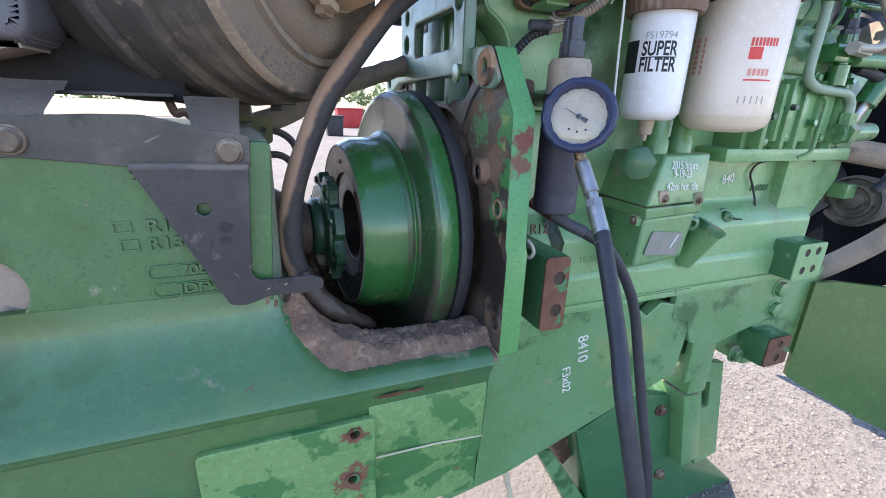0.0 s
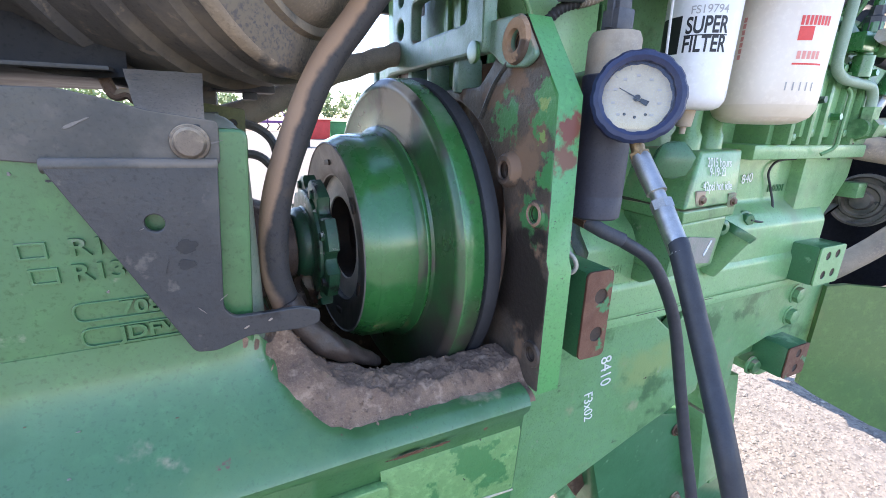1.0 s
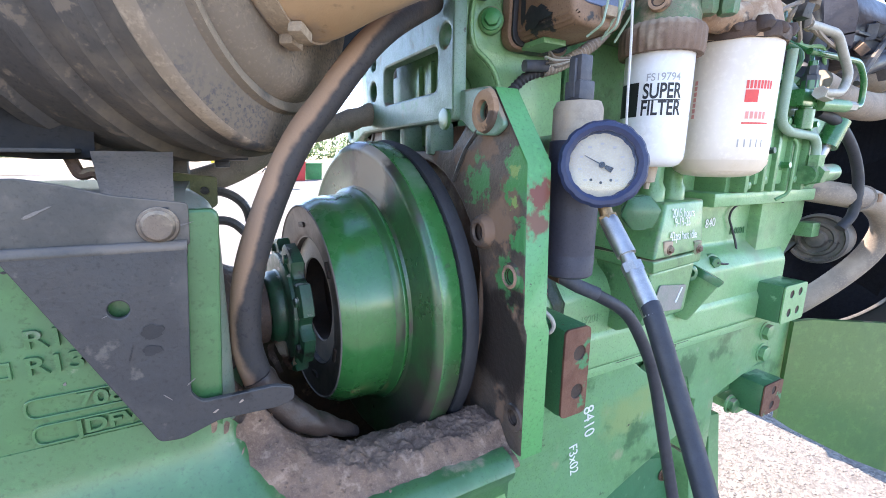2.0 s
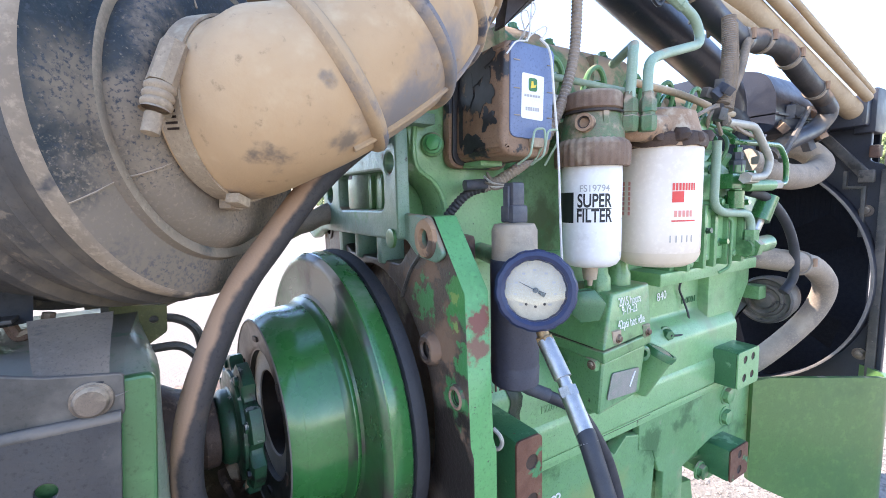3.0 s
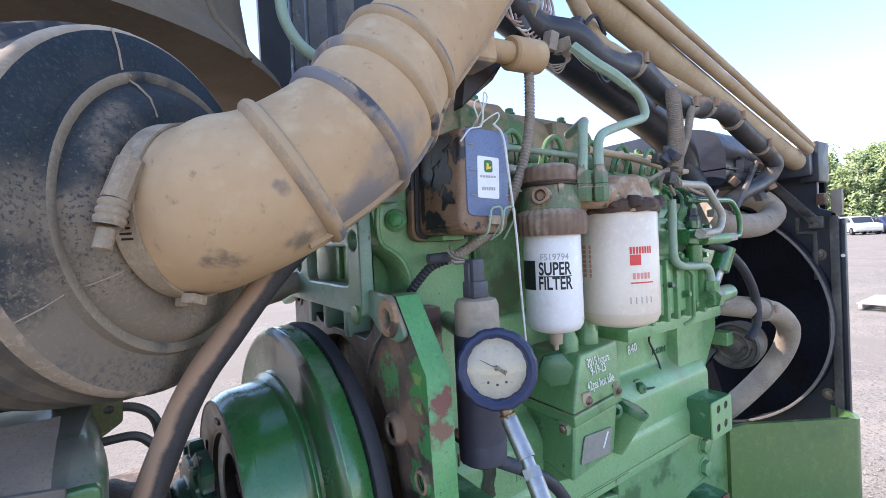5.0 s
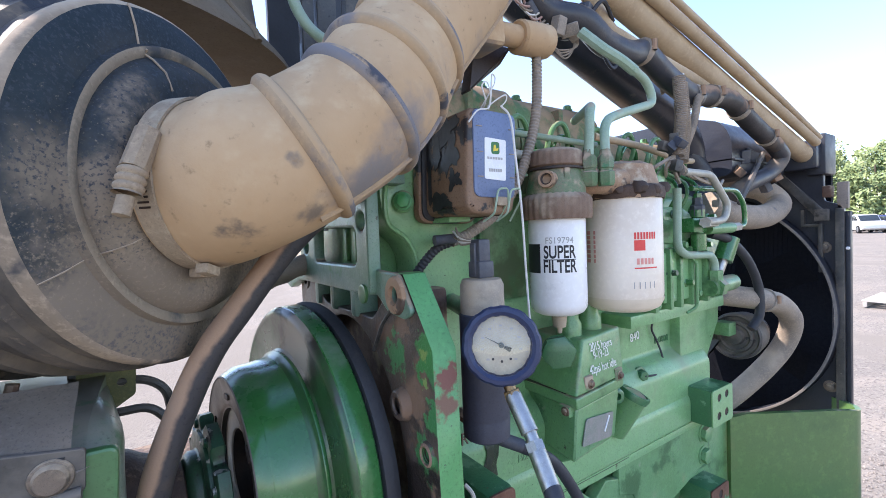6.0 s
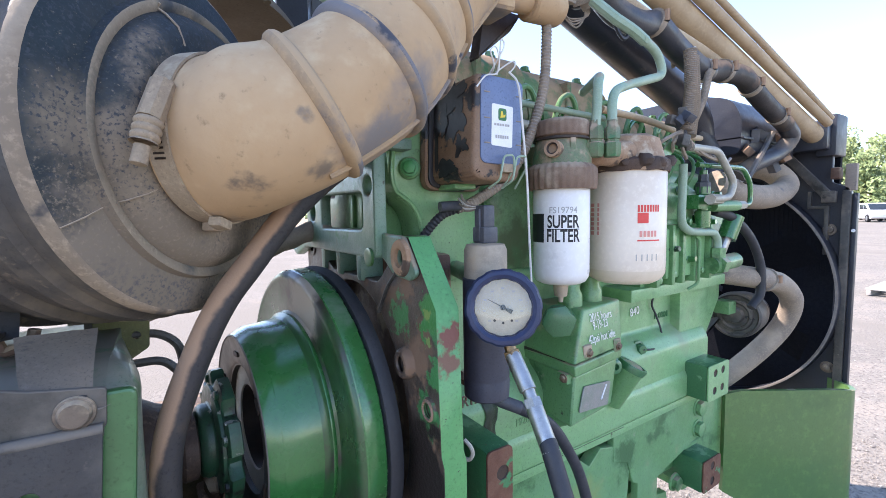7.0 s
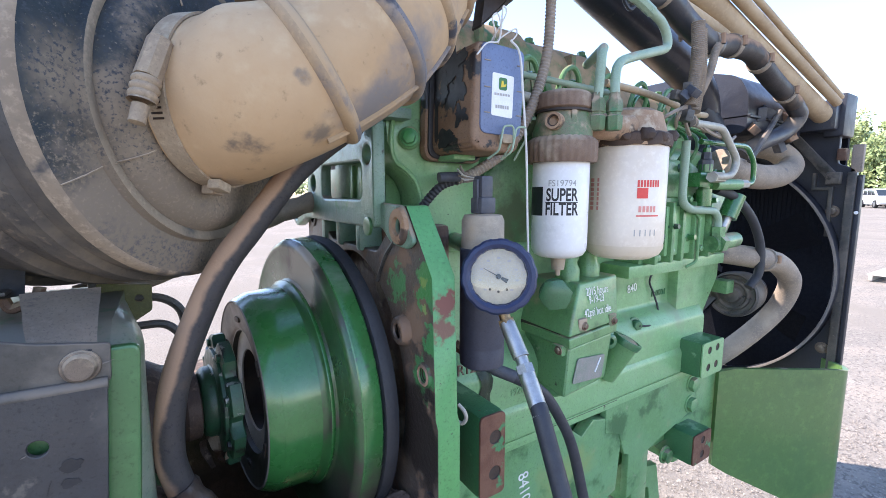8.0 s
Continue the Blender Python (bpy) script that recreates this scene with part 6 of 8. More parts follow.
seam_ = [c + (r + 0.0005) * (math.cos(radians(147)) * u + math.sin(radians(147)) * v) for c, u, v, r in frames_[16:]]
part("mould_seam", tube(seam_, 0.0035, 8), M_RIBWEAR, el, "worn grey mould seam")
m = along((1.0, 0.03, 0.09), (0.47, 0.615, 1.70))
part("side_collar", prism(rounded([(-0.034, -0.034), (0.034, -0.034), (0.034, 0.034), (-0.034, 0.034)], 0.01, 3), -0.08, 0.018, m, 0.005), M_ELBOW, el)
part("side_neck", lathe([(0.0, 0.018), (0.085, 0.018)], m, 20), M_ELBOW, el)
sn = thing("restriction_sensor", (0.6, 0.62, 1.66), "tan dusty round restriction sensor", "sensor")
part("cap", lathe([(0.078, 0.0), (0.078, 0.024), (0.082, 0.0275), (0.148, 0.028), (0.152, 0.025), (0.152, 0.0)], m, 32), M_ELBOW, sn)
# band clamp round the elbow's foot
hc = thing("hose_clamp", (0.03, 0.55, 1.35), "dust-coated worm drive hose clamp", "hose clamp")
part("band", lathe([(-0.013, ER), (-0.013, ER + 0.0025), (0.007, ER + 0.0025), (0.007, ER)], EM0, 72), M_CLAMP, hc)
scr_at = Vector((0.014, 0.516, 1.421))
part("housing", tube([scr_at + Vector((0.02, 0.0155, 0.06)), scr_at + Vector((0.008, 0.006, 0.026))], 0.0105, 8), M_CLAMP, hc)
part("spring", lathe([(k * 0.0022, 0.0112 if k % 3 else 0.0096) for k in range(11)], along((-0.1, -0.08, -0.4), scr_at + Vector((0.008, 0.006, 0.026))), 20), M_CLAMP, hc, "tan dusty spring coils")
part("screw_head", lathe([(0, 0.0065), (0.016, 0.0065), (0.018, 0.0)], along((-0.1, -0.08, -0.4), scr_at + Vector((0.002, 0.0015, 0.003))), 12), M_CLAMP, hc)
bm = bmesh.new()
for k in range(9):
    a0 = radians(-161 - 3.0 * k)
    q = [bm.verts.new(EM0 @ Vector((0.0874 * math.cos(a), 0.0874 * math.sin(a), h))) for a, h in ((a0, -0.009), (a0 - 0.022, -0.0085), (a0 - 0.022, 0.0025), (a0, 0.002))]
    bm.faces.new(q)
bmesh.ops.solidify(bm, geom=bm.faces[:], thickness=0.0008)
part("band_slots", bm, M_DARKHOLE, hc)
for a, h in ((252, 0.012), (262, -0.006)):
    part("band_tail", box(-0.01, 0.01, -0.005, 0.005, -0.007, 0.007, 0.0025, EM0 @ Matrix.Rotation(radians(a), 4, "Z") @ Matrix.Translation((ER + 0.006, 0, h)) @ Matrix.Rotation(radians(90), 4, "Z")), M_CLAMP, hc)

# ---------------------------------------------------------------- fat dusty hose beside the flywheel
hs = thing("coolant_hose", (0.03, 0.63, 0.95), "fat tan dust-coated rubber hose with painted sunlit side beside the flywheel", "hose")
part("line", tube(smooth_path([(0.27, 0.69, 1.45), (0.2, 0.645, 1.405), (0.158, 0.624, 1.37), (0.13, 0.62, 1.337), (0.107, 0.62, 1.307), (0.084, 0.62, 1.278), (0.067, 0.62, 1.25), (0.053, 0.62, 1.221), (0.041, 0.62, 1.193), (0.03, 0.62, 1.165), (0.021, 0.62, 1.137), (0.015, 0.62, 1.107), (0.012, 0.62, 1.077), (0.012, 0.62, 1.046), (0.02, 0.621, 1.01)], 5), 0.0155, 20), M_DUSTHOSE, hs)
part("wrap", jitter(tube(smooth_path([(0.018, 0.622, 1.014), (0.034, 0.619, 0.985), (0.055, 0.616, 0.96), (0.08, 0.618, 0.938), (0.105, 0.626, 0.92), (0.132, 0.64, 0.898)], 8), 0.0165, 20, None, lambda t: 0.0178 - 0.011 * t * t), 0.003, 60), M_DARKPATCH, hs, "dark frayed sleeve")
ph = thing("rear_hose", (0.1, 1.0, 1.2), "dusty corrugated hose behind the flywheel", "hose")
part("line", tube(smooth_path([(-0.1, 0.93, 1.19), (0.02, 0.94, 1.225), (0.14, 0.96, 1.285), (0.3, 0.98, 1.34)], 8), 0.02, 14, None, lambda t: 0.02 + 0.0015 * math.sin(t * 180)), M_CONDUIT, ph)
wr = thing("wire_guard", (0.0, 0.9, 1.1), "dark bent steel rod guard", "rod")
part("rod", tube(bent_path([(-0.06, 0.8, 1.205), (0.01, 0.8, 1.205), (0.035, 0.8, 1.185), (0.042, 0.8, 1.13)], 0.02), 0.006, 8), M_BRACKET, wr)
part("rod_lower", tube(bent_path([(-0.06, 0.8, 1.165), (0.015, 0.8, 1.165), (0.035, 0.8, 1.14)], 0.02), 0.006, 8), M_BRACKET, wr)
part("post", box(-0.07, -0.03, 0.8, 0.86, 0.9, 1.25, 0.006), M_BRACKET, wr)
me = sheet(rounded([(-0.06, 1.165), (-0.028, 1.169), (0.0, 1.187), (0.002, 1.224), (-0.06, 1.232)], 0.004), [(-0.014, 1.206, 0.005)], 0.006, FACE, 0.001)
me.transform(Matrix.Translation((0, 0.8, 0)))
finish("tab", me, M_OLIVE, wr, "faded olive steel tab")
# Beam and floor are added dark backing for the gap under the hub.
fb = thing("hub_gap_backing", (0.0, 1.05, 0.6), "dark backing added behind and under the flywheel", "frame")
part("beam", box(-0.5, 0.6, 0.98, 1.1, 0.4, 1.0, 0.01), M_BLACKGREASE, fb)
part("dark_floor", box(-0.02, 0.5, 0.73, 1.0, 0.62, 0.64, 0.005), M_BLACKGREASE, fb)
sh = thing("drive_shaft_boot", (-0.05, FY, 0.95), "dirty dark shaft boot behind the hub", "shaft")
part("boot", lathe([(-0.23, 0.0), (-0.23, 0.085), (-0.12, 0.08), (-0.105, 0.07), (-0.095, 0.066), (-0.088, 0.048)], AX, 32), M_BLACKGREASE, sh)

# ---------------------------------------------------------------- control box
eb = thing("control_box", (0.455, 0.64, 1.41), "brown peeling control box with slate blue label face", "control box")
part("case", prism(rounded([(0.386, 1.411), (0.474, 1.408), (0.481, 1.556), (0.392, 1.558)], 0.02, 5), -0.668, -0.556, FACE, 0.009, None, 3), M_BROWNBOX, eb)
part("lid", prism(rounded([(0.398, 1.434), (0.4725, 1.431), (0.4785, 1.5535), (0.4, 1.555)], 0.012, 4), -0.562, -0.5535, FACE, 0.003, None, 2), M_BLUEBOX, eb, "slate blue plastic lid")
part("back_flange", prism(rounded([(0.374, 1.402), (0.488, 1.4), (0.493, 1.566), (0.38, 1.57)], 0.022, 5), -0.684, -0.666, FACE, 0.004), M_BROWNBOX, eb)
part("gasket", prism(rounded([(0.379, 1.406), (0.482, 1.404), (0.488, 1.561), (0.385, 1.565)], 0.02, 5), -0.668, -0.662, FACE, 0.002), M_PEEL, eb, "dark rubber gasket")
SIDE = Matrix.Rotation(radians(2.2), 4, "Y")
for k, (y, z, w, h) in enumerate(((0.61, 1.533, 0.062, 0.045), (0.597, 1.495, 0.034, 0.05), (0.628, 1.505, 0.022, 0.04), (0.585, 1.462, 0.03, 0.034), (0.62, 1.434, 0.05, 0.024), (0.65, 1.47, 0.01, 0.06))):
    smear("peeled_patch", Matrix.Translation((0.3852 + (z - 1.411) * 0.0405 - 0.0001 * k, y, z)) @ SIDE @ REAR, w, h, 2.0 + 1.9 * k, M_PEEL, eb, "bare black peeled patch", 0.8)
me = sheet(rounded([(0.4165, 1.459), (0.455, 1.457), (0.4575, 1.515), (0.4185, 1.5165)], 0.003), [], 0.0006, FACE, 0.0001)
me.transform(Matrix.Translation((0, 0.5535, 0)))
lab = finish("label", me, M_LABEL, eb, "white printed label")
me = sheet(rounded([(0.4295, 1.494), (0.4445, 1.494), (0.4445, 1.511), (0.4295, 1.511)], 0.004), [], 0.0004, FACE, 0.0001)
me.transform(Matrix.Translation((0, 0.5528, 0)))
finish("emblem", me, M_DARKGREEN, lab, "dark green rounded emblem")
me = sheet([(0.4325, 1.4975), (0.441, 1.499), (0.4425, 1.503), (0.438, 1.5015), (0.437, 1.507), (0.434, 1.5065)], [], 0.0004, FACE, 0.0001)
me.transform(Matrix.Translation((0, 0.5523, 0)))
finish("emblem", me, M_YELLOW, lab, "yellow emblem shape")
for x0, x1, z, hh in ((0.422, 0.451, 1.4865, 0.0032), (0.424, 0.449, 1.469, 0.0045)):
    n = 6
    for k in range(n):
        w = (x1 - x0) / n
        me = sheet([(x0 + k * w, z), (x0 + (k + 0.75) * w, z), (x0 + (k + 0.75) * w, z + hh), (x0 + k * w, z + hh)], [], 0.0003, FACE, 0.00005)
        me.transform(Matrix.Translation((0, 0.5528, 0)))
        finish("label_bar", me, M_GREYINK, lab)
for z in (1.462, 1.496, 1.531):
    for x in (0.4045, 0.4635):
        part("rib", box(x, x + 0.0105, 0.5525, 0.554, z - 0.0007, z + 0.0007, 0.0003), M_CLIP, eb)
part("latch", box(0.432, 0.452, 0.546, 0.556, 1.421, 1.434, 0.003), M_CLAMP, eb, "dusty latch block")
for x in (0.44, 0.464):
    part("bail", tube(bent_path([(x - 0.018, 0.566, 1.4), (x - 0.014, 0.546, 1.41), (x - 0.008, 0.544, 1.444), (x + 0.01, 0.544, 1.446), (x + 0.013, 0.546, 1.43), (x + 0.01, 0.568, 1.4)], 0.006), 0.0016, 6), M_GRAYTUBE, eb, "pale wire bail")
for pts in ([(0.43, 0.575, 1.556), (0.42, 0.55, 1.565), (0.411, 0.546, 1.583), (0.42, 0.545, 1.589), (0.427, 0.547, 1.572), (0.424, 0.549, 1.556), (0.4, 0.543, 1.548), (0.38, 0.538, 1.529)],
            [(0.425, 0.57, 1.558), (0.432, 0.548, 1.585), (0.437, 0.548, 1.598), (0.432, 0.549, 1.602), (0.43, 0.55, 1.575), (0.429, 0.555, 1.556)],
            [(0.428, 0.556, 1.56), (0.445, 0.548, 1.573), (0.455, 0.547, 1.577), (0.456, 0.548, 1.57), (0.45, 0.551, 1.562)]):
    part("tie_wire", tube(smooth_path(pts, 6), 0.0011, 6), M_WIRE, eb, "thin twisted tie wire")
part("ledge_clip", box(0.4, 0.44, 0.62, 0.69, 1.402, 1.41, 0.002), M_GREEN, eb)
pc = thing("cable_clip", (0.35, 0.53, 1.05), "pale plastic cable clip by the flange", "clip")
part("loop", tube(smooth_path([(0.345, 0.528, 1.064), (0.35, 0.521, 1.056), (0.352, 0.519, 1.046), (0.348, 0.522, 1.038), (0.342, 0.53, 1.04)], 5), 0.0028, 8), M_ALUM, pc)
ww = thing("white_wire", (0.48, 0.545, 1.25), "thin white wire hanging across the filters", "wire")
part("strand", tube(smooth_path([(0.449, 0.552, 1.563), (0.461, 0.546, 1.545), (0.467, 0.544, 1.49), (0.477, 0.545, 1.409), (0.481, 0.545, 1.33), (0.486, 0.545, 1.25), (0.488, 0.545, 1.24)], 6), 0.0018, 6), M_WIRE, ww)
cd = thing("wiring_loom", (0.55, 0.62, 1.38), "dusty corrugated wiring loom", "cable")


def loom(pts, r, name="conduit", mt=None, parent=None, pitch=0.006):
    path = smooth_path(pts, 10)
    L = sum((b - a).length for a, b in zip(path, path[1:]))
    n = max(8, int(L / pitch * 4))
    fine = []
    acc = [0.0]
    for a, b in zip(path, path[1:]):
        acc.append(acc[-1] + (b - a).length)
    for k in range(n + 1):
        s = acc[-1] * k / n
        j = min(max(1, int(np.searchsorted(acc, s))), len(path) - 1)
        f = (s - acc[j - 1]) / max(1e-9, acc[j] - acc[j - 1])
        fine.append(path[j - 1].lerp(path[j], f))
    part(name, tube(fine, r, 12, None, lambda t: r * (1 + 0.09 * math.sin(t * n / 4 * 2 * math.pi))), mt or M_CONDUIT, parent or cd)


loom([(0.6, 0.625, 1.705), (0.598, 0.622, 1.66), (0.588, 0.62, 1.575), (0.553, 0.62, 1.487), (0.515, 0.63, 1.425), (0.455, 0.64, 1.385), (0.42, 0.645, 1.372)], 0.0085)
loom([(0.42, 0.645, 1.372), (0.395, 0.655, 1.36), (0.37, 0.672, 1.325), (0.36, 0.69, 1.29)], 0.007, mt=M_RUBBER)
for k in range(5):
    a = k * 1.2
    part("wire", tube(smooth_path([(0.43, 0.64, 1.378), (0.415, 0.625 + 0.008 * math.sin(a), 1.385 + 0.008 * math.cos(a)), (0.405, 0.6, 1.38 - 0.003 * k), (0.408, 0.565, 1.372)], 5), 0.0016, 6), M_WIRE if k % 2 else M_CONDUIT, cd)
part("connector", tube([(0.385, 0.64, 1.375), (0.42, 0.635, 1.377)], 0.008, 10), M_CONNECTOR, cd)
# bolts and ribs on the casting round the control box
part("bolt", hex_bolt(0.0105, 0.012, 0.0145, (0.352, 0.674, 1.437), (-0.5, -0.86, 0)), M_GBOLT, blk, "bright green bolt head")
part("boss", lathe([(0, 0.0175), (0.01, 0.0175), (0.012, 0.015), (0.012, 0)], along((-0.5, -0.86, 0), (0.358, 0.685, 1.437)), 20), M_GREEN, blk)
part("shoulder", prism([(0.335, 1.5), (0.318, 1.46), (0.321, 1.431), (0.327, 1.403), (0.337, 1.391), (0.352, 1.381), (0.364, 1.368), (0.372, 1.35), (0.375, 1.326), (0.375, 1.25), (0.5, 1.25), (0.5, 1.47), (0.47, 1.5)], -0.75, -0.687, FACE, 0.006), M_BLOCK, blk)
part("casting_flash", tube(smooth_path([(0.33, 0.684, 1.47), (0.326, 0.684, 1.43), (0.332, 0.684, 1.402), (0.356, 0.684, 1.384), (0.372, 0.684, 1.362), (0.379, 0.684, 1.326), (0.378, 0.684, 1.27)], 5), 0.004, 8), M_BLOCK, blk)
for k, (x, z) in enumerate(((0.53, 1.33), (0.53, 1.315))):
    letters("casting_mark", "R120", 0.014, Matrix.Translation((0, 0.733, 0)) @ FACE @ Matrix.Translation((x, z, 0)), 0.001, 1.1, M_GREEN, blk)
for x in (0.5, 0.52, 0.54):
    part("rib", box(x, x + 0.006, 0.725, 0.737, 1.26, 1.4, 0.002), M_GREEN, blk)

# ---------------------------------------------------------------- injection pump
ip = thing("injection_pump", (1.18, 0.68, 1.17), "green painted in-line injection pump with steel lines", "pump")
part("body", prism(rounded([(0.95, 1.175), (1.33, 1.165), (1.36, 1.2), (1.36, 1.3), (1.29, 1.345), (0.95, 1.345)], 0.012, 3), -0.74, -0.66, FACE, 0.006), M_GREEN, ip)
part("side_cover", box(1.02, 1.2, 0.64, 0.665, 1.2, 1.32, 0.005), M_BLOCK, ip)
part("governor", prism(rounded([(0.98, 1.34), (1.2, 1.34), (1.2, 1.4), (1.12, 1.43), (0.98, 1.43)], 0.012, 3), -0.73, -0.65, FACE, 0.006), M_GREEN, ip)
part("foot", box(0.9, 1.34, 0.65, 0.74, 1.155, 1.185, 0.006), M_BLOCK, ip)
part("front_flange", prism(rounded([(1.3, 1.16), (1.43, 1.22), (1.47, 1.28), (1.42, 1.4), (1.3, 1.4)], 0.03, 4), -0.78, -0.69, FACE, 0.008), M_GREEN, ip)
for x in (0.965, 1.03, 1.075, 1.13, 1.205):
    part("rib", box(x, x + 0.014, 0.63, 0.668, 1.185, 1.33, 0.004), M_GREEN, ip)
for x, z in ((1.045, 1.21), (1.045, 1.31), (1.175, 1.21), (1.175, 1.31), (1.11, 1.335), (1.24, 1.2), (1.3, 1.21), (0.985, 1.2), (0.985, 1.33)):
    part("bolt", hex_bolt(0.008, 0.009, 0.011, (x, 0.64, z), (0, -1, 0)), M_GREEN, ip)
for k in range(6):
    x = 1.0 + 0.05 * k
    part("delivery_valve", lathe([(1.33, 0.013), (1.36, 0.013), (1.362, 0.01), (1.385, 0.01), (1.388, 0.012), (1.405, 0.012), (1.408, 0.006), (1.42, 0.0055)], Matrix.Translation((x + 0.02, 0.675, 0.01)), 8), M_GREEN, ip)
part("pump_tower", lathe([(1.32, 0.018), (1.36, 0.018), (1.362, 0.013), (1.4, 0.013), (1.402, 0.016), (1.42, 0.016), (1.422, 0.009), (1.46, 0.009)], Matrix.Translation((1.15, 0.625, 0)), 12), M_FLY, ip)
part("tower_nut", lathe([(1.405, 0.0), (1.405, 0.0165), (1.43, 0.0165), (1.433, 0.012), (1.45, 0.011)], Matrix.Translation((1.15, 0.625, 0)), 6), M_CONNECTOR, ip)
part("tower_block", box(1.1, 1.165, 0.61, 0.65, 1.365, 1.4, 0.004), M_FLY, ip)
part("solenoid", tube([(1.29, 0.63, 1.285), (1.315, 0.622, 1.345)], 0.023, 20), M_FLY, ip, "green solenoid cylinder")
part("solenoid_stem", tube([(1.272, 0.636, 1.248), (1.29, 0.63, 1.285)], 0.012, 10), M_STEEL, ip)
part("inlet_tee", tube([(1.2, 0.625, 1.22), (1.33, 0.625, 1.225)], 0.021, 18), M_GREEN, ip)
part("tee_nut", tube([(1.215, 0.62, 1.222), (1.24, 0.62, 1.223)], 0.027, 6), M_GREEN, ip)
part("union", tube([(1.222, 0.62, 1.205), (1.222, 0.62, 1.265)], 0.018, 6), M_GREEN, ip)
part("hex_fitting", tube([(1.18, 0.6, 1.388), (1.1, 0.585, 1.388)], 0.013, 6), M_ALUM, ip)
part("cross_fitting", tube([(1.17, 0.612, 1.372), (1.27, 0.6, 1.373)], 0.014, 10), M_GREEN, ip)
part("cross_nut", tube([(1.26, 0.6, 1.373), (1.31, 0.6, 1.374)], 0.0115, 6), M_ALUM, ip)
part("green_line", tube(bent_path([(1.046, 0.62, 1.47), (1.043, 0.62, 1.33), (1.08, 0.62, 1.312), (1.2, 0.62, 1.306), (1.222, 0.62, 1.285), (1.222, 0.62, 1.23)], 0.025), 0.0095, 12), M_GRAYTUBE, ip)
part("silver_line", tube(bent_path([(1.0, 0.58, 1.5), (1.12, 0.58, 1.5), (1.205, 0.58, 1.43), (1.185, 0.58, 1.392), (1.11, 0.583, 1.388)], 0.022), 0.0085, 12), M_ALUM, ip, "silver steel line")
part("dark_green_line", tube(bent_path([(1.09, 0.61, 1.47), (1.3, 0.6, 1.47), (1.345, 0.6, 1.432), (1.35, 0.6, 1.376), (1.29, 0.6, 1.374)], 0.022), 0.0065, 10), M_FLY, ip)
part("thin_line", tube(bent_path([(1.13, 0.63, 1.3), (1.14, 0.625, 1.29), (1.14, 0.625, 1.18), (1.12, 0.64, 1.165)], 0.012), 0.004, 8), M_GREEN, ip)
for k, (x, z, w, h) in enumerate(((1.0, 1.27, 0.03, 0.05), (1.1, 1.23, 0.04, 0.02), (1.25, 1.3, 0.05, 0.06), (1.27, 1.19, 0.05, 0.02), (1.22, 1.36, 0.04, 0.03))):
    smear("grease_patch", Matrix.Translation((x, 0.6595 if z < 1.34 else 0.6495, z)) @ FACE, w, h, 1.7 * k, M_BLACKGREASE, ip, rough=0.8)
for x, y, z in ((0.975, 0.628, 1.25), (1.04, 0.63, 1.27), (1.12, 0.632, 1.24), (1.16, 0.64, 1.34), (1.21, 0.63, 1.33), (1.235, 0.632, 1.4), (1.08, 0.64, 1.41), (1.19, 0.644, 1.41)):
    part("union_nut", lathe([(0.0, 0.0), (0.0, 0.012), (0.012, 0.012), (0.014, 0.008), (0.03, 0.007), (0.03, 0.0)], along((0, -1, 0.1), (x, y + 0.02, z)), 6), M_FLY if x > 1.1 else M_HUB, ip)
for k in range(5):
    x = 0.98 + 0.05 * k
    part("pump_line", tube(bent_path([(x, 0.66, 1.42), (x + 0.004, 0.64, 1.455), (x + 0.03, 0.655, 1.49), (x + 0.02, 0.7, 1.52), (x - 0.05, 0.71, 1.54)], 0.02), 0.0045, 8), M_GREEN if k % 2 else M_FLY, ip)
pw = thing("pump_cable", (1.4, 0.62, 1.1), "black cable curving down from the injection pump", "cable")
part("line", tube(smooth_path([(1.22, 0.63, 1.36), (1.3, 0.62, 1.34), (1.4, 0.615, 1.28), (1.455, 0.61, 1.2), (1.46, 0.61, 1.12), (1.43, 0.62, 1.08)], 6), 0.012, 12), M_RUBBER, pw)
al = thing("alternator", (1.47, 0.72, 0.98), "dark dusty alternator with round ribbed housing", "alternator")
m = along((-1.0, -0.12, 0.05), (1.5, 0.69, 1.035))
part("housing", lathe([(-0.1, 0.0), (-0.1, 0.066), (-0.02, 0.072), (0.0, 0.07), (0.004, 0.064), (-0.004, 0.06), (-0.004, 0.05), (0.004, 0.047), (0.005, 0.04), (-0.002, 0.036), (-0.002, 0.026), (0.012, 0.022), (0.014, 0.0)], m, 48), M_BRACKET, al)
part("pulley", lathe([(-0.16, 0.03), (-0.155, 0.055), (-0.14, 0.05), (-0.125, 0.055), (-0.12, 0.03)], m, 32), M_BLACKMETAL, al)
part("plug", box(1.44, 1.485, 0.68, 0.725, 1.045, 1.085, 0.004), M_GREEN, al)
part("bracket_arm", prism([(1.32, 0.97), (1.46, 1.0), (1.5, 1.02), (1.32, 0.945)], -0.76, -0.73, FACE, 0.002), M_BRACKET, al)


# ---------------------------------------------------------------- radiator, shroud and front frame
XR = 1.97
ra = thing("radiator", (XR + 0.06, 0.93, 0.72), "black radiator with round fan shroud and dusty core", "radiator")
ring = [(1.0 + 0.448 * math.cos(2 * math.pi * k / 72), 1.05 + 0.448 * math.sin(2 * math.pi * k / 72)) for k in range(72)]
me = sheet(rounded([(0.545, 0.58), (1.5, 0.58), (1.5, 1.62), (0.6, 1.62), (0.6, 1.45), (0.55, 1.43)], 0.008, 3), [ring], 0.02, ENDON.copy() @ Matrix.Translation((0, 0, XR)), 0.002)
finish("shroud_plate", me, M_BLACKMETAL, ra)
SHM = ENDON.copy() @ Matrix.Translation((1.0, 1.05, 0))
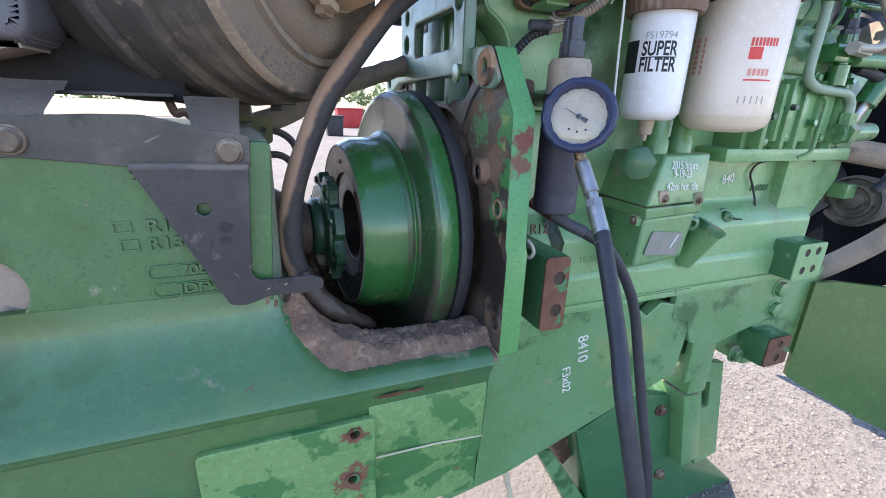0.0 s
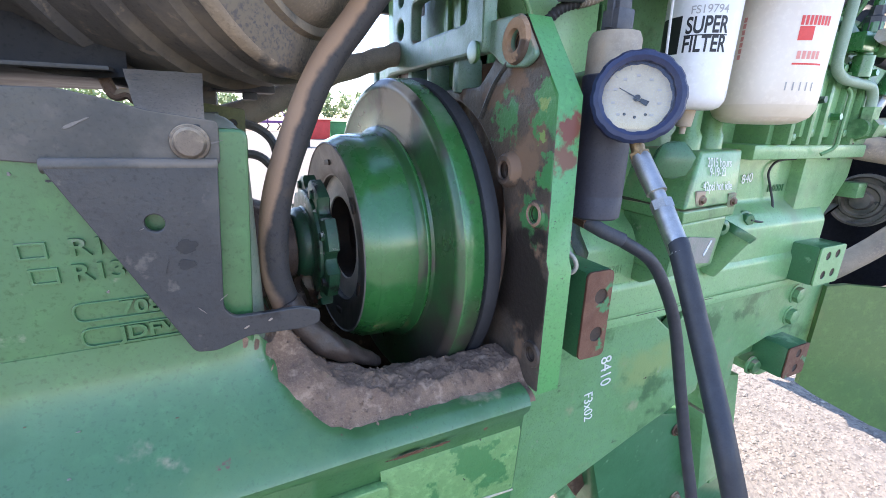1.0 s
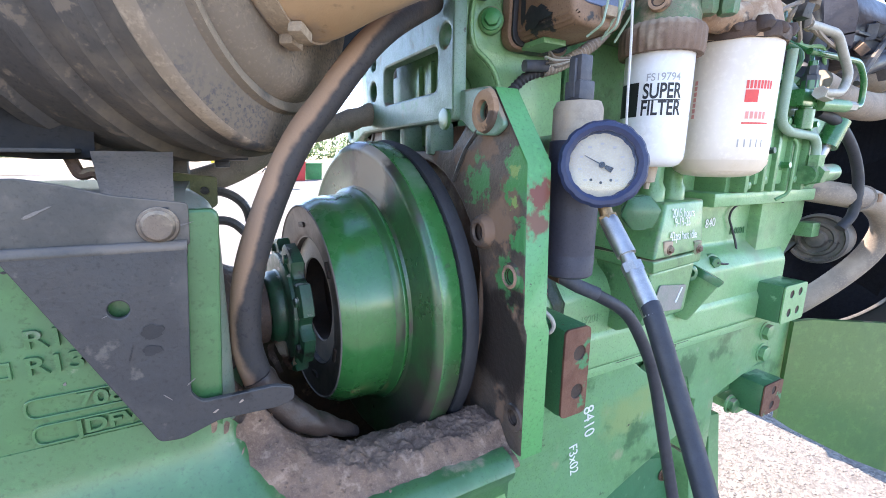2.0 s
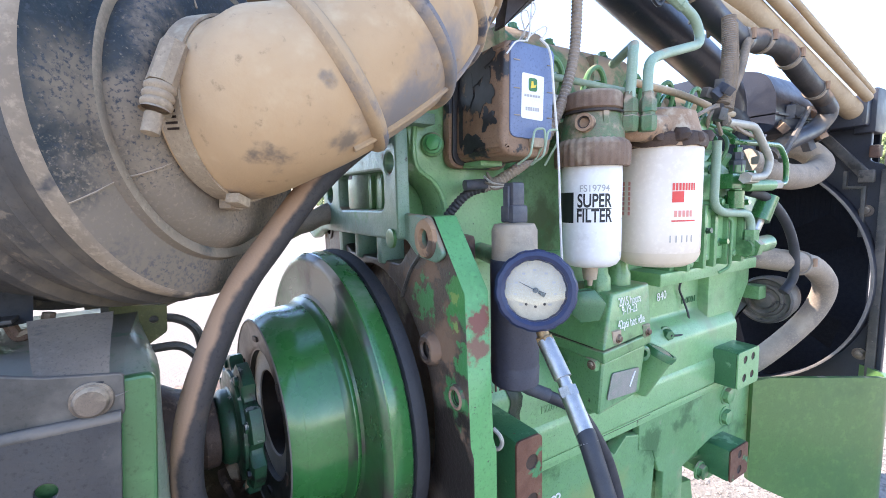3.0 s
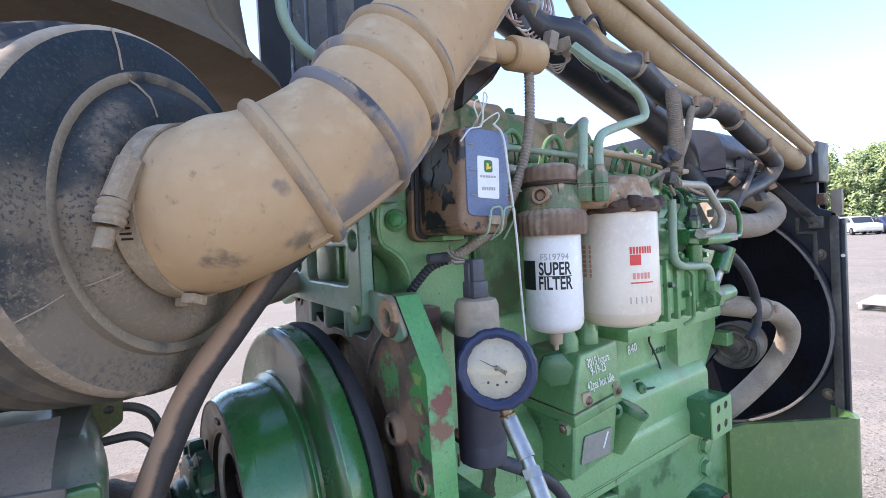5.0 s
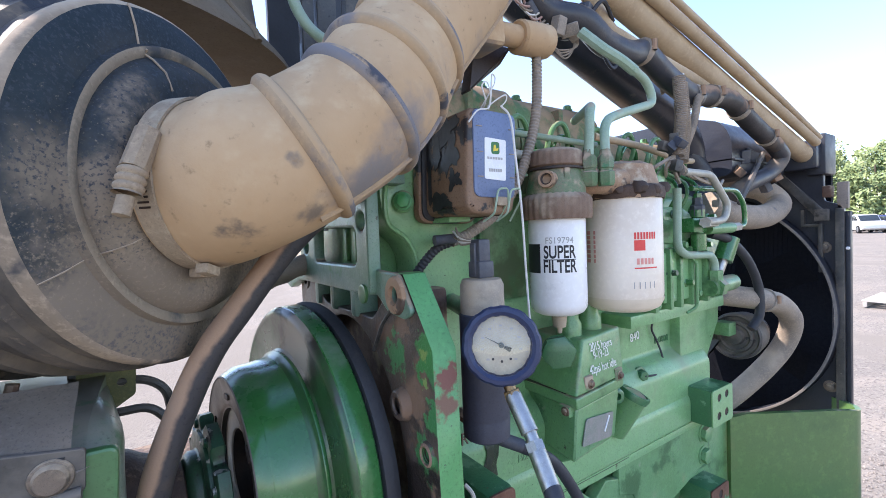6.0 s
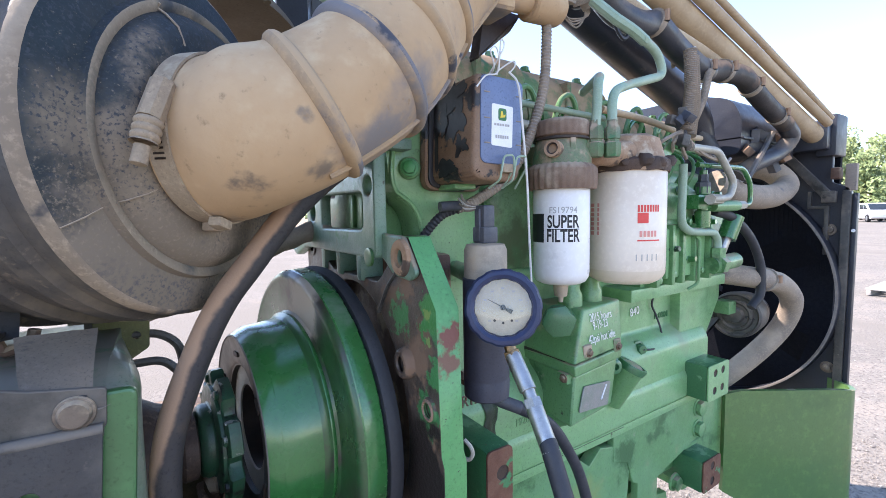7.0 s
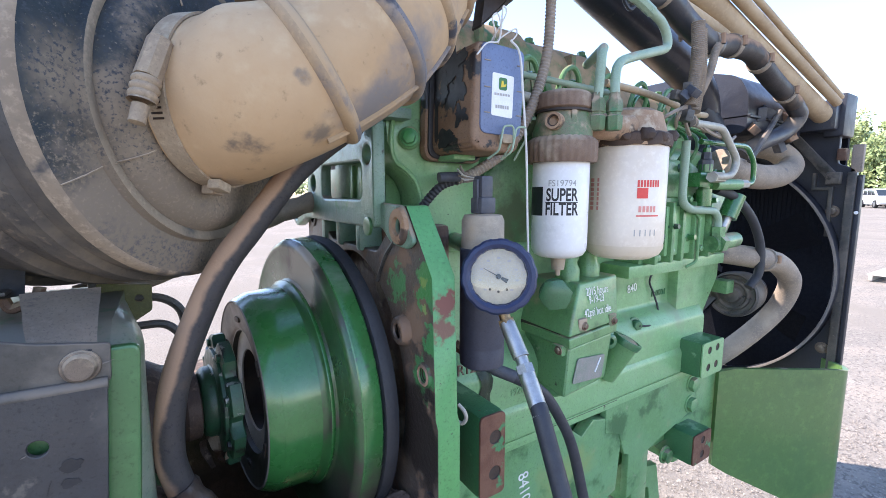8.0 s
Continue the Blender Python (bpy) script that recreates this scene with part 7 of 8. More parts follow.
bm = lathe([(XR - 0.05, 0.446), (XR - 0.05, 0.44), (XR + 0.02, 0.441), (XR + 0.02, 0.447), (XR - 0.05, 0.446)], SHM, 96)
part("shroud_ring", bm, M_BLACKMETAL, ra, "black fan shroud ring with worn edge")
part("ring_edge", lathe([(XR - 0.0515, 0.4385), (XR - 0.0525, 0.443), (XR - 0.0515, 0.4475)], SHM, 96), M_SCUFFED, ra)
part("core", box(XR + 0.08, XR + 0.1, 0.6, 1.5, 0.6, 1.55, 0.0), M_CORE, ra, "dark radiator core")
bm = bmesh.new()
for k in range(58):
    y = 0.61 + 0.015 * k
    box(XR + 0.0785, XR + 0.081, y, y + 0.005, 1.12, 1.38, 0, None, bm)
tagged(part("cooling_core", bm, M_CORE, ra), kind="stuff")
part("side_channel", box(XR - 0.012, XR + 0.012, 0.528, 0.5415, 0.74, 1.41, 0.003), M_BLACKMETAL, ra)
part("inner_channel", box(XR - 0.02, XR + 0.0, 0.542, 0.566, 0.72, 1.42, 0.003), M_BRACKET, ra)
part("white_rivet", lathe([(0, 0.006), (0.004, 0.005), (0.005, 0)], along((-1, 0, 0), (XR - 0.012, 0.535, 1.285)), 12), M_LABEL, ra)
part("side_rib", prism([(0.6, 1.2), (0.612, 1.2), (0.612, 1.36), (0.66, 1.36), (0.66, 1.42), (0.65, 1.42), (0.65, 1.37), (0.6, 1.37)], XR - 0.015, XR, ENDON, 0.001), M_BRACKET, ra)
part("top_tank", box(XR - 0.06, XR + 0.12, 0.6, 1.5, 1.56, 1.66, 0.012), M_BLACKGLOSS, ra)
part("corner_block", box(XR - 0.03, XR + 0.08, 0.585, 0.64, 1.54, 1.68, 0.008), M_BLACKMETAL, ra)
part("grey_plate", box(XR + 0.0, XR + 0.02, 0.536, 0.566, 1.42, 1.51, 0.003), M_CLIP, ra, "dusty grey side plate")
part("rusty_bracket", box(XR - 0.02, XR + 0.02, 0.575, 0.6, 1.46, 1.5, 0.005), M_GREASY, ra)
for y, z in ((0.598, 1.287), (0.585, 0.8)):
    part("bolt", round_bolt(0.012, 0.012, 0.02, (XR - 0.002, y, z), (-1, 0, 0)), M_BOLT, ra, "dusty round bolt")
part("diagonal_strut", prism([(0.735, 1.59), (0.755, 1.575), (0.61, 1.392), (0.583, 1.408)], XR - 0.04, XR - 0.025, ENDON, 0.002), M_BRACKET, ra, "grey flat steel strut")
part("strut_foot", box(XR - 0.045, XR - 0.02, 0.577, 0.615, 1.38, 1.42, 0.004), M_BRACKET, ra)
fan = thing("cooling_fan", (XR - 0.12, 0.93, 0.8), "black cooling fan inside the shroud", "fan")
FM = ENDON.copy() @ Matrix.Translation((1.0, 1.05, 0))
part("fan_hub", lathe([(XR - 0.14, 0.0), (XR - 0.14, 0.08), (XR - 0.05, 0.09), (XR - 0.04, 0.0)], FM, 32), M_BLACKMETAL, fan)
for k in range(7):
    u = Matrix.Rotation(2 * math.pi * k / 7, 4, "Z")
    bm = bmesh.new()
    q = [bm.verts.new(FM @ u @ Vector(v)) for v in ((0.08, -0.035, XR - 0.1), (0.41, -0.06, XR - 0.115), (0.42, 0.06, XR - 0.06), (0.08, 0.035, XR - 0.06))]
    bm.faces.new(q)
    r = bmesh.ops.solidify(bm, geom=bm.faces[:], thickness=0.004)
    part("fan_blade", bm, M_CORE, fan)

# flared front frame panel
ff2 = thing("frame_extension", (1.72, 0.65, 0.25), "pale green painted flared front frame panel", "frame panel")
ED = Vector((0.906, -0.423, 0))
EO = Vector((1.476, 0.687, 0))
TURNS = [(EO + ED * u).xy for u in (-0.025, 0.03, 0.24, 0.36, 0.425)]
for k in range(1, 9):
    a = math.atan2(ED.y, ED.x) + radians(9.5 * k)
    TURNS.append(TURNS[-1] + Vector((math.cos(a), math.sin(a))) * 0.009)
TURNS.append(TURNS[-1] + Vector((math.cos(a), math.sin(a))) * 0.16)
TOPS = [0.795, 0.801, 0.787, 0.779, 0.773, 0.77, 0.768, 0.767, 0.766, 0.766, 0.766, 0.766, 0.766, 0.76]
FEET = [0.48, 0.445, 0.336, 0.286, 0.262, 0.258, 0.254, 0.25, 0.25, 0.25, 0.25, 0.25, 0.25, 0.25]
bm = bmesh.new()
cols = []
for (x, y), top, foot in zip(TURNS, TOPS, FEET):
    cols.append([bm.verts.new((x, y, foot + (top - foot) * f)) for f in (0, 0.02, 0.3, 0.6, 0.97, 0.99, 1.0)])
for a, b in zip(cols, cols[1:]):
    for i in range(6):
        bm.faces.new((a[i], b[i], b[i + 1], a[i + 1]))
bmesh.ops.recalc_face_normals(bm, faces=bm.faces)
bmesh.ops.solidify(bm, geom=bm.faces[:], thickness=-0.014)
bmesh.ops.recalc_face_normals(bm, faces=bm.faces)
part("side_panel", bm, M_BODYPAINT, ff2)
tip = TURNS[-2]
part("end_tab", box(tip.x + 0.008, tip.x + 0.02, tip.y + 0.01, tip.y + 0.09, 0.26, 0.53, 0.004), M_BODYPAINT, ff2)
part("mount_block", box(1.24, 1.5, 0.70, 0.8, 0.55, 0.84, 0.01), M_GREEN, ff2)
lb = thing("axle_support", (0.8, 0.85, 0.0), "dark green axle support casting with bolts under the frame", "casting")
part("arm", prism([(0.7, 0.42), (0.89, 0.5), (1.03, 0.465), (1.13, 0.27), (1.23, 0.195), (1.5, -0.05), (0.85, -0.05)], -0.95, -0.745, FACE, 0.012), M_LUG, lb)
part("strut", prism([(0.585, 0.385), (0.64, 0.365), (0.88, 0.0), (0.8, 0.0)], -0.8, -0.76, FACE, 0.01), M_GREEN, lb)
part("rusty_gusset", prism([(0.64, 0.4), (0.84, 0.45), (0.86, 0.4), (0.72, 0.25)], -0.86, -0.8, FACE, 0.006), M_GREASY, lb, "greasy brown gusset")
for x, z in ((1.0, 0.42), (0.95, 0.15), (1.06, 0.16)):
    part("bolt", hex_bolt(0.014, 0.014, 0.019, (x, 0.743, z), (0, -1, 0)), M_GREASY, lb)
cb = thing("yellow_cable", (0.5, 0.75, 0.0), "pale yellow cable hanging to the ground", "cable")
part("line", tube(smooth_path([(0.47, 0.75, 0.45), (0.5, 0.74, 0.3), (0.56, 0.74, 0.1), (0.6, 0.76, 0.02)], 6), 0.008, 10), M_CREAMWELD, cb)

# ---------------------------------------------------------------- pipes above and ahead of the engine
def pipe_thing(name, pts, r, mt, label, category="pipe", bend=None, n=16, clamps=()):
    path = bent_path(pts, bend) if bend else smooth_path(pts, 6)
    t = thing(name, path[0], label, category)
    part("run", tube(path, r, n), mt, t)
    for k in clamps:
        a, b = Vector(pts[k]), Vector(pts[min(k + 1, len(pts) - 1)])
        if (b - a).length < 1e-6:
            b = a + (a - Vector(pts[k - 1]))
        d = (b - a).normalized() * 0.008
        part("clamp", tube([a - d, a + d], r * 1.12, n), M_CONDUIT, t, "dusty band clamp")
        part("clamp_screw", tube([a + Vector((0, -r * 1.15, -0.006)), a + Vector((0, -r * 1.15, 0.016))], 0.006, 8), M_DUSTHOSE, t)
    return t


pipe_thing("lower_radiator_hose", [(1.38, 0.7, 1.18), (1.5, 0.612, 1.156), (1.6, 0.605, 1.128), (1.68, 0.605, 1.07), (1.70, 0.63, 0.99), (1.66, 0.67, 0.91), (1.58, 0.73, 0.82), (1.5, 0.8, 0.74)], 0.031, M_RADHOSE, "fat tan dusty lower radiator hose with clamp", "hose", clamps=(1,))
pipe_thing("upper_radiator_hose", [(1.36, 0.7, 1.44), (1.46, 0.68, 1.41), (1.6, 0.675, 1.40), (1.75, 0.68, 1.412), (1.86, 0.695, 1.45), (1.84, 0.74, 1.5), (1.74, 0.8, 1.52)], 0.038, M_RADHOSE, "fat tan dusty upper radiator hose", "hose")
pipe_thing("water_outlet", [(1.4, 0.76, 1.3), (1.42, 0.75, 1.42), (1.45, 0.76, 1.52), (1.4, 0.78, 1.6)], 0.04, M_BLACKMETAL, "dark metal water outlet pipe", "pipe")
pipe_thing("charge_air_pipe", [(0.62, 0.8, 1.95), (0.813, 0.78, 1.86), (1.093, 0.78, 1.765), (1.32, 0.78, 1.69), (1.4, 0.78, 1.63), (1.44, 0.79, 1.55), (1.46, 0.8, 1.45)], 0.05, M_BLACKGLOSS, "large black charge air pipe", "pipe", n=24)
pipe_thing("top_coolant_hose", [(0.60, 0.66, 1.83), (0.66, 0.65, 1.79), (0.72, 0.62, 1.775), (0.78, 0.615, 1.745), (0.85, 0.612, 1.738), (0.9, 0.612, 1.75), (0.93, 0.612, 1.742), (1.0, 0.612, 1.713), (1.1, 0.612, 1.688), (1.125, 0.612, 1.69)], 0.025, M_BLACKHOSE, "black rubber coolant hose with dusty clamps", "hose", clamps=(5, 8))
pipe_thing("hose_tee", [(1.12, 0.612, 1.69), (1.2, 0.612, 1.702), (1.3, 0.612, 1.706), (1.36, 0.615, 1.69), (1.44, 0.62, 1.668), (1.577, 0.63, 1.64), (1.673, 0.64, 1.625)], 0.025, M_DUSTHOSE, "dusty brown hose run with tee", "hose", clamps=(1, 3, 5))
pipe_thing("curved_hose", [(1.673, 0.64, 1.625), (1.72, 0.64, 1.59), (1.68, 0.66, 1.54), (1.56, 0.68, 1.5), (1.5, 0.7, 1.46)], 0.025, M_BLACKHOSE, "dark dusty curved hose", "hose")
pipe_thing("tan_pipe", [(0.7, 0.645, 1.91), (0.836, 0.64, 1.872), (1.079, 0.64, 1.81), (1.535, 0.64, 1.702), (2.02, 0.64, 1.59)], 0.03, M_TANHOSE, "thick tan dust-covered pipe sloping to the radiator", "pipe")
pipe_thing("bent_tan_pipe", [(0.74, 0.645, 1.9), (0.768, 0.645, 1.857), (0.833, 0.645, 1.798), (0.88, 0.645, 1.787), (1.013, 0.645, 1.769), (1.249, 0.645, 1.739), (1.532, 0.645, 1.7), (1.7, 0.645, 1.66)], 0.016, M_TANHOSE, "bent tan dusty pipe", "pipe")
pipe_thing("upper_tan_pipe", [(0.75, 0.6, 1.907), (0.91, 0.6, 1.87), (1.391, 0.6, 1.76), (1.9, 0.6, 1.645)], 0.014, M_TANHOSE, "thin tan dusty pipe", "pipe")
pipe_thing("hood_rail", [(0.75, 0.585, 1.93), (0.92, 0.585, 1.885), (1.4, 0.585, 1.775), (1.9, 0.59, 1.66)], 0.008, M_TANHOSE, "thin tan dusty hood rail", "rail")
pipe_thing("fuel_line_short", [(0.643, 0.555, 1.49), (0.645, 0.553, 1.54), (0.647, 0.553, 1.582), (0.675, 0.57, 1.598), (0.74, 0.66, 1.6)], 0.008, M_GRAYTUBE, "short pale green fuel line", "pipe", bend=0.02)
pipe_thing("fuel_line_long", [(0.668, 0.54, 1.49), (0.674, 0.545, 1.565), (0.72, 0.55, 1.583), (0.835, 0.55, 1.618), (0.815, 0.55, 1.655), (0.765, 0.55, 1.672)], 0.008, M_GRAYTUBE, "pale green bent fuel line", "pipe", bend=0.03)
pipe_thing("fuel_line_nut", [(0.775, 0.55, 1.668), (0.745, 0.556, 1.684), (0.715, 0.57, 1.702), (0.69, 0.6, 1.74)], 0.0095, M_GRAYTUBE, "dusty green union on the fuel line", "fitting", bend=0.01, n=8)
pipe_thing("green_gallery_line", [(0.46, 0.7, 1.572), (0.635, 0.7, 1.573), (0.86, 0.7, 1.57)], 0.0065, M_GRAYTUBE, "pale green gallery line on the engine", "pipe")
pipe_thing("tan_gallery_line", [(0.8, 0.66, 1.575), (0.95, 0.65, 1.565), (1.14, 0.66, 1.548), (1.28, 0.7, 1.56)], 0.0075, M_TANHOSE, "tan dusty gallery line", "pipe")
pipe_thing("silver_gallery_line", [(0.5, 0.69, 1.535), (0.62, 0.685, 1.528), (0.7, 0.69, 1.52)], 0.009, M_ALUM, "silver tube behind the fuel filter", "pipe")
# injector lines as loops on the head
il = thing("injector_lines", (0.9, 0.75, 1.5), "green looped injector lines on the cylinder head", "fuel lines")
for k in range(6):
    x = 0.6 + 0.12 * k
    part("injector_line", tube(smooth_path([(x, 0.72, 1.5), (x - 0.012, 0.705, 1.55), (x + 0.004, 0.7, 1.595), (x + 0.035, 0.702, 1.605), (x + 0.06, 0.71, 1.575), (x + 0.06, 0.73, 1.52)], 6), 0.0055, 8), M_GREEN, il)
    part("injector_line", tube(smooth_path([(x + 0.02, 0.73, 1.52), (x + 0.016, 0.715, 1.56), (x + 0.04, 0.715, 1.582), (x + 0.08, 0.72, 1.572), (x + 0.11, 0.735, 1.53)], 6), 0.0055, 8), M_FLY, il)
    part("union_nut", tube([(x + 0.06, 0.729, 1.54), (x + 0.06, 0.732, 1.515)], 0.011, 6), M_HEAD, il)
    part("clip", box(x - 0.014, x + 0.014, 0.706, 0.722, 1.535, 1.545, 0.002), M_OILHEAD, il)
    part("injector_line", tube(smooth_path([(x, 0.715, 1.53), (x + 0.1, 0.71, 1.545 - 0.004 * k), (x + 0.2, 0.715, 1.535), (x + 0.24, 0.72, 1.5)], 5), 0.0052, 8), M_GREEN, il)
# bundled loom at the knot
kn = thing("loom_knot", (0.96, 0.575, 1.49), "dusty taped bundle of wiring looms with grey plugs", "cable")
for a, b, r in (((0.976, 0.575, 1.70), (0.957, 0.57, 1.53), 0.0125), ((0.995, 0.58, 1.69), (0.972, 0.57, 1.52), 0.0125), ((1.09, 0.59, 1.68), (0.97, 0.57, 1.53), 0.008)):
    mid = (Vector(a) + Vector(b)) / 2 + Vector((0.012, 0, 0))
    loom([a, tuple(mid), b], r, "conduit", M_CONDUIT, kn, 0.004)
rng = random.Random(11)
for k in range(9):
    c = Vector((0.955 + rng.uniform(-0.03, 0.03), 0.57 + rng.uniform(-0.015, 0.02), 1.535 + rng.uniform(-0.03, 0.035)))
    part("plug", box(-0.012, 0.012, -0.008, 0.008, -0.01, 0.01, 0.002, Matrix.Translation(c) @ Euler((rng.uniform(0, 3), rng.uniform(0, 3), rng.uniform(0, 3))).to_matrix().to_4x4()), M_CONNECTOR if k % 2 else M_BRACKET, kn)
for k in range(6):
    part("wire", tube(smooth_path([(0.95, 0.575, 1.53), (0.9 + 0.03 * k, 0.58, 1.51 - 0.004 * k), (0.9 + 0.06 * k, 0.6, 1.5 - 0.01 * (k % 3)), (0.92 + 0.08 * k, 0.64, 1.5)], 5), 0.004, 6), M_CONDUIT, kn)
part("bracket", prism([(0.9, 1.47), (0.95, 1.52), (0.96, 1.5), (0.92, 1.43)], -0.6, -0.595, FACE, 0.001), M_GREEN, kn)
# top wiring by the sensor
tw = thing("top_wiring", (0.66, 0.68, 1.72), "loose wires and dusty connectors above the sensor", "cable")
for k in range(7):
    part("wire", tube(smooth_path([(0.56 + 0.01 * k, 0.66, 1.9), (0.57 + 0.012 * k, 0.65, 1.80 - 0.006 * k), (0.61 + 0.008 * k, 0.645, 1.785 - 0.005 * k), (0.66 + 0.008 * k, 0.655, 1.83), (0.68, 0.66, 1.9)], 6), 0.0022, 6), (M_PINKWIRE, M_CONDUIT, M_WIRE)[k % 3], tw)
for k in range(4):
    part("wire", tube(smooth_path([(0.70, 0.64, 1.80), (0.715 + 0.004 * k, 0.635, 1.74), (0.69 - 0.006 * k, 0.635, 1.705 + 0.004 * k), (0.66, 0.64, 1.72 + 0.004 * k)], 6), 0.0016, 6), M_CONDUIT, tw)
for k in range(8):
    c = Vector((0.655 + rng.uniform(-0.04, 0.05), 0.66 + rng.uniform(-0.02, 0.03), 1.80 + rng.uniform(-0.03, 0.04)))
    part("plug", tube([c, c + Vector((rng.uniform(-0.02, 0.03), 0, rng.uniform(-0.03, 0.03)))], 0.012, 10), M_DUSTHOSE if k % 2 else M_CONNECTOR, tw)
for k in range(14):
    c = Vector((0.68 + 0.07 * (k % 7), 0.63 - 0.006 * (k % 3), 1.79 - 0.012 * (k % 7) + rng.uniform(-0.02, 0.02)))
    e = c + Vector((rng.uniform(0.05, 0.12), rng.uniform(-0.01, 0.02), rng.uniform(-0.05, 0.02)))
    q = (c + e) / 2 + Vector((rng.uniform(-0.02, 0.02), rng.uniform(-0.015, 0.0), rng.uniform(-0.045, 0.03)))
    part("wire", tube(smooth_path([c, q, e], 6), rng.choice((0.0018, 0.0026, 0.004)), 6), rng.choice((M_CONDUIT, M_RUBBER, M_WIRE, M_BRACKET)), tw)
for k in range(9):
    c = Vector((0.66 + rng.uniform(-0.03, 0.1), 0.64 + rng.uniform(-0.02, 0.02), 1.8 + rng.uniform(-0.05, 0.03)))
    part("plug", box(-0.016, 0.016, -0.01, 0.01, -0.011, 0.011, 0.003, Matrix.Translation(c) @ Euler((rng.uniform(0, 3), rng.uniform(0, 3), rng.uniform(0, 3))).to_matrix().to_4x4()), rng.choice((M_CONNECTOR, M_RADHOSE, M_CONDUIT)), tw)
part("collar_bracket", prism(rounded([(0.482, 1.622), (0.497, 1.712), (0.578, 1.712), (0.552, 1.678)], 0.004), -0.69, -0.664, FACE, 0.002), M_DARKPATCH, tw, "dark brown bracket plate")
# dark clutter ahead of the engine: brackets, tank and plate
dk = thing("expansion_tank", (1.72, 0.85, 1.56), "dark blue black plastic expansion tank", "tank")
part("shell", sweep_x(rounded([(0.69, 1.53), (0.69, 1.64), (0.72, 1.70), (0.82, 1.73), (1.45, 1.73), (1.45, 1.53)], 0.03, 4), 1.5, 1.9, 1), M_BLACKGLOSS, dk)
part("seam", box(1.5, 1.9, 0.682, 1.452, 1.575, 1.583, 0.002), M_BLACKMETAL, dk)
dp = thing("front_bracket", (1.6, 0.75, 1.3), "dusty dark bracket and plugs ahead of the engine", "bracket")
part("plate", prism([(1.45, 1.42), (1.6, 1.5), (1.62, 1.56), (1.45, 1.56)], -0.86, -0.8, FACE, 0.004), M_BLACKMETAL, dp)
part("stay", tube([(1.42, 0.64, 1.44), (1.64, 0.66, 1.6)], 0.008, 6), M_BRACKET, dp)
for k in range(8):
    c = Vector((1.62 + rng.uniform(-0.1, 0.15), 0.68 + rng.uniform(-0.02, 0.05), 1.55 + rng.uniform(-0.05, 0.05)))
    part("plug", box(-0.02, 0.02, -0.012, 0.012, -0.014, 0.014, 0.003, Matrix.Translation(c) @ Euler((rng.uniform(0, 3), rng.uniform(0, 3), rng.uniform(0, 3))).to_matrix().to_4x4()), M_CONNECTOR if k % 2 else M_DUSTHOSE, dp)
# the body above and behind the canister
bd = thing("exhaust_shield", (-0.1, 1.1, 1.7), "tan dust-covered rounded metal shield", "shield")
# Shell carries on above the view, added to shade the intake elbow.
SHIELD = [(1.7, 0.0), (1.7, 0.4), (1.715, 0.395), (1.741, 0.372), (1.77, 0.347), (1.805, 0.333), (1.9, 0.322), (2.8, 0.32), (2.8, 0.0)]
part("shell", lathe(SHIELD, Matrix.Translation((-0.1, 1.1, 0)), 72), M_SHIELD, bd)
q = radians(-45)
part("seam", tube([(-0.1 + (r + 0.001) * math.cos(q), 1.1 + (r + 0.001) * math.sin(q), z) for z, r in SHIELD[1:8]], 0.006, 8), M_SHIELD, bd)
ub = thing("steering_column", (0.32, 0.95, 1.48), "dark steel bars and green line behind the intake", "machine frame")
for x, y, w in ((0.3, 0.93, 0.012), (0.345, 0.95, 0.02), (0.41, 0.96, 0.02)):
    part("bar", box(x - w, x + w, y, y + 0.03, 1.4, 2.8, 0.003), M_BRACKET, ub)
# Panel reaches 2.8 m, above the view, added to keep sun off the elbow.
part("panel", box(0.285, 0.75, 1.2, 1.22, 1.45, 2.8, 0.003), M_BLACKMETAL, ub)
part("green_line", tube(bent_path([(0.245, 0.86, 1.95), (0.25, 0.86, 1.80), (0.28, 0.86, 1.755), (0.42, 0.86, 1.70)], 0.03), 0.01, 10), M_GRAYTUBE, ub)


# ---------------------------------------------------------------- yard, vehicles and trees
def leaf_material(name, a, b):
    m = mat(name, a, b, 0.6, scale=0.9, layers=[(tuple(v * 1.7 for v in a), 2.3, 0.55, 0.75, 0, 0.6)], bump=None)
    bs = m.node_tree.nodes["Principled BSDF"]
    bs.inputs["Transmission Weight"].default_value = 0.0
    bs.inputs["Subsurface Weight"].default_value = 0.0
    return m


M_LEAF = leaf_material("sunlit_foliage", (0.3, 0.35, 0.15), (0.22, 0.28, 0.11))
M_LEAFB = leaf_material("darker_foliage", (0.24, 0.3, 0.125), (0.17, 0.23, 0.09))
M_BARK = mat("grey_brown_bark", (0.09, 0.07, 0.05), (0.13, 0.1, 0.075), 0.9, scale=3)


def crown(clumps, rng, leaf, per):
    """Many small leaf faces scattered over uneven clumps."""
    bm = bmesh.new()
    for c, r in clumps:
        for _ in range(per):
            d = Vector((rng.gauss(0, 1), rng.gauss(0, 1), rng.gauss(0, 1))).normalized()
            p = Vector(c) + d * r * rng.uniform(0.55, 1.08)
            u = Vector((rng.gauss(0, 1), rng.gauss(0, 1), rng.gauss(0, 1))).normalized()
            w = u.orthogonal().normalized()
            s = leaf * rng.uniform(0.5, 1.3)
            q = [bm.verts.new(p + u * s), bm.verts.new(p + w * s * 0.6), bm.verts.new(p - u * s), bm.verts.new(p - w * s * 0.6)]
            bm.faces.new(q)
    return bm


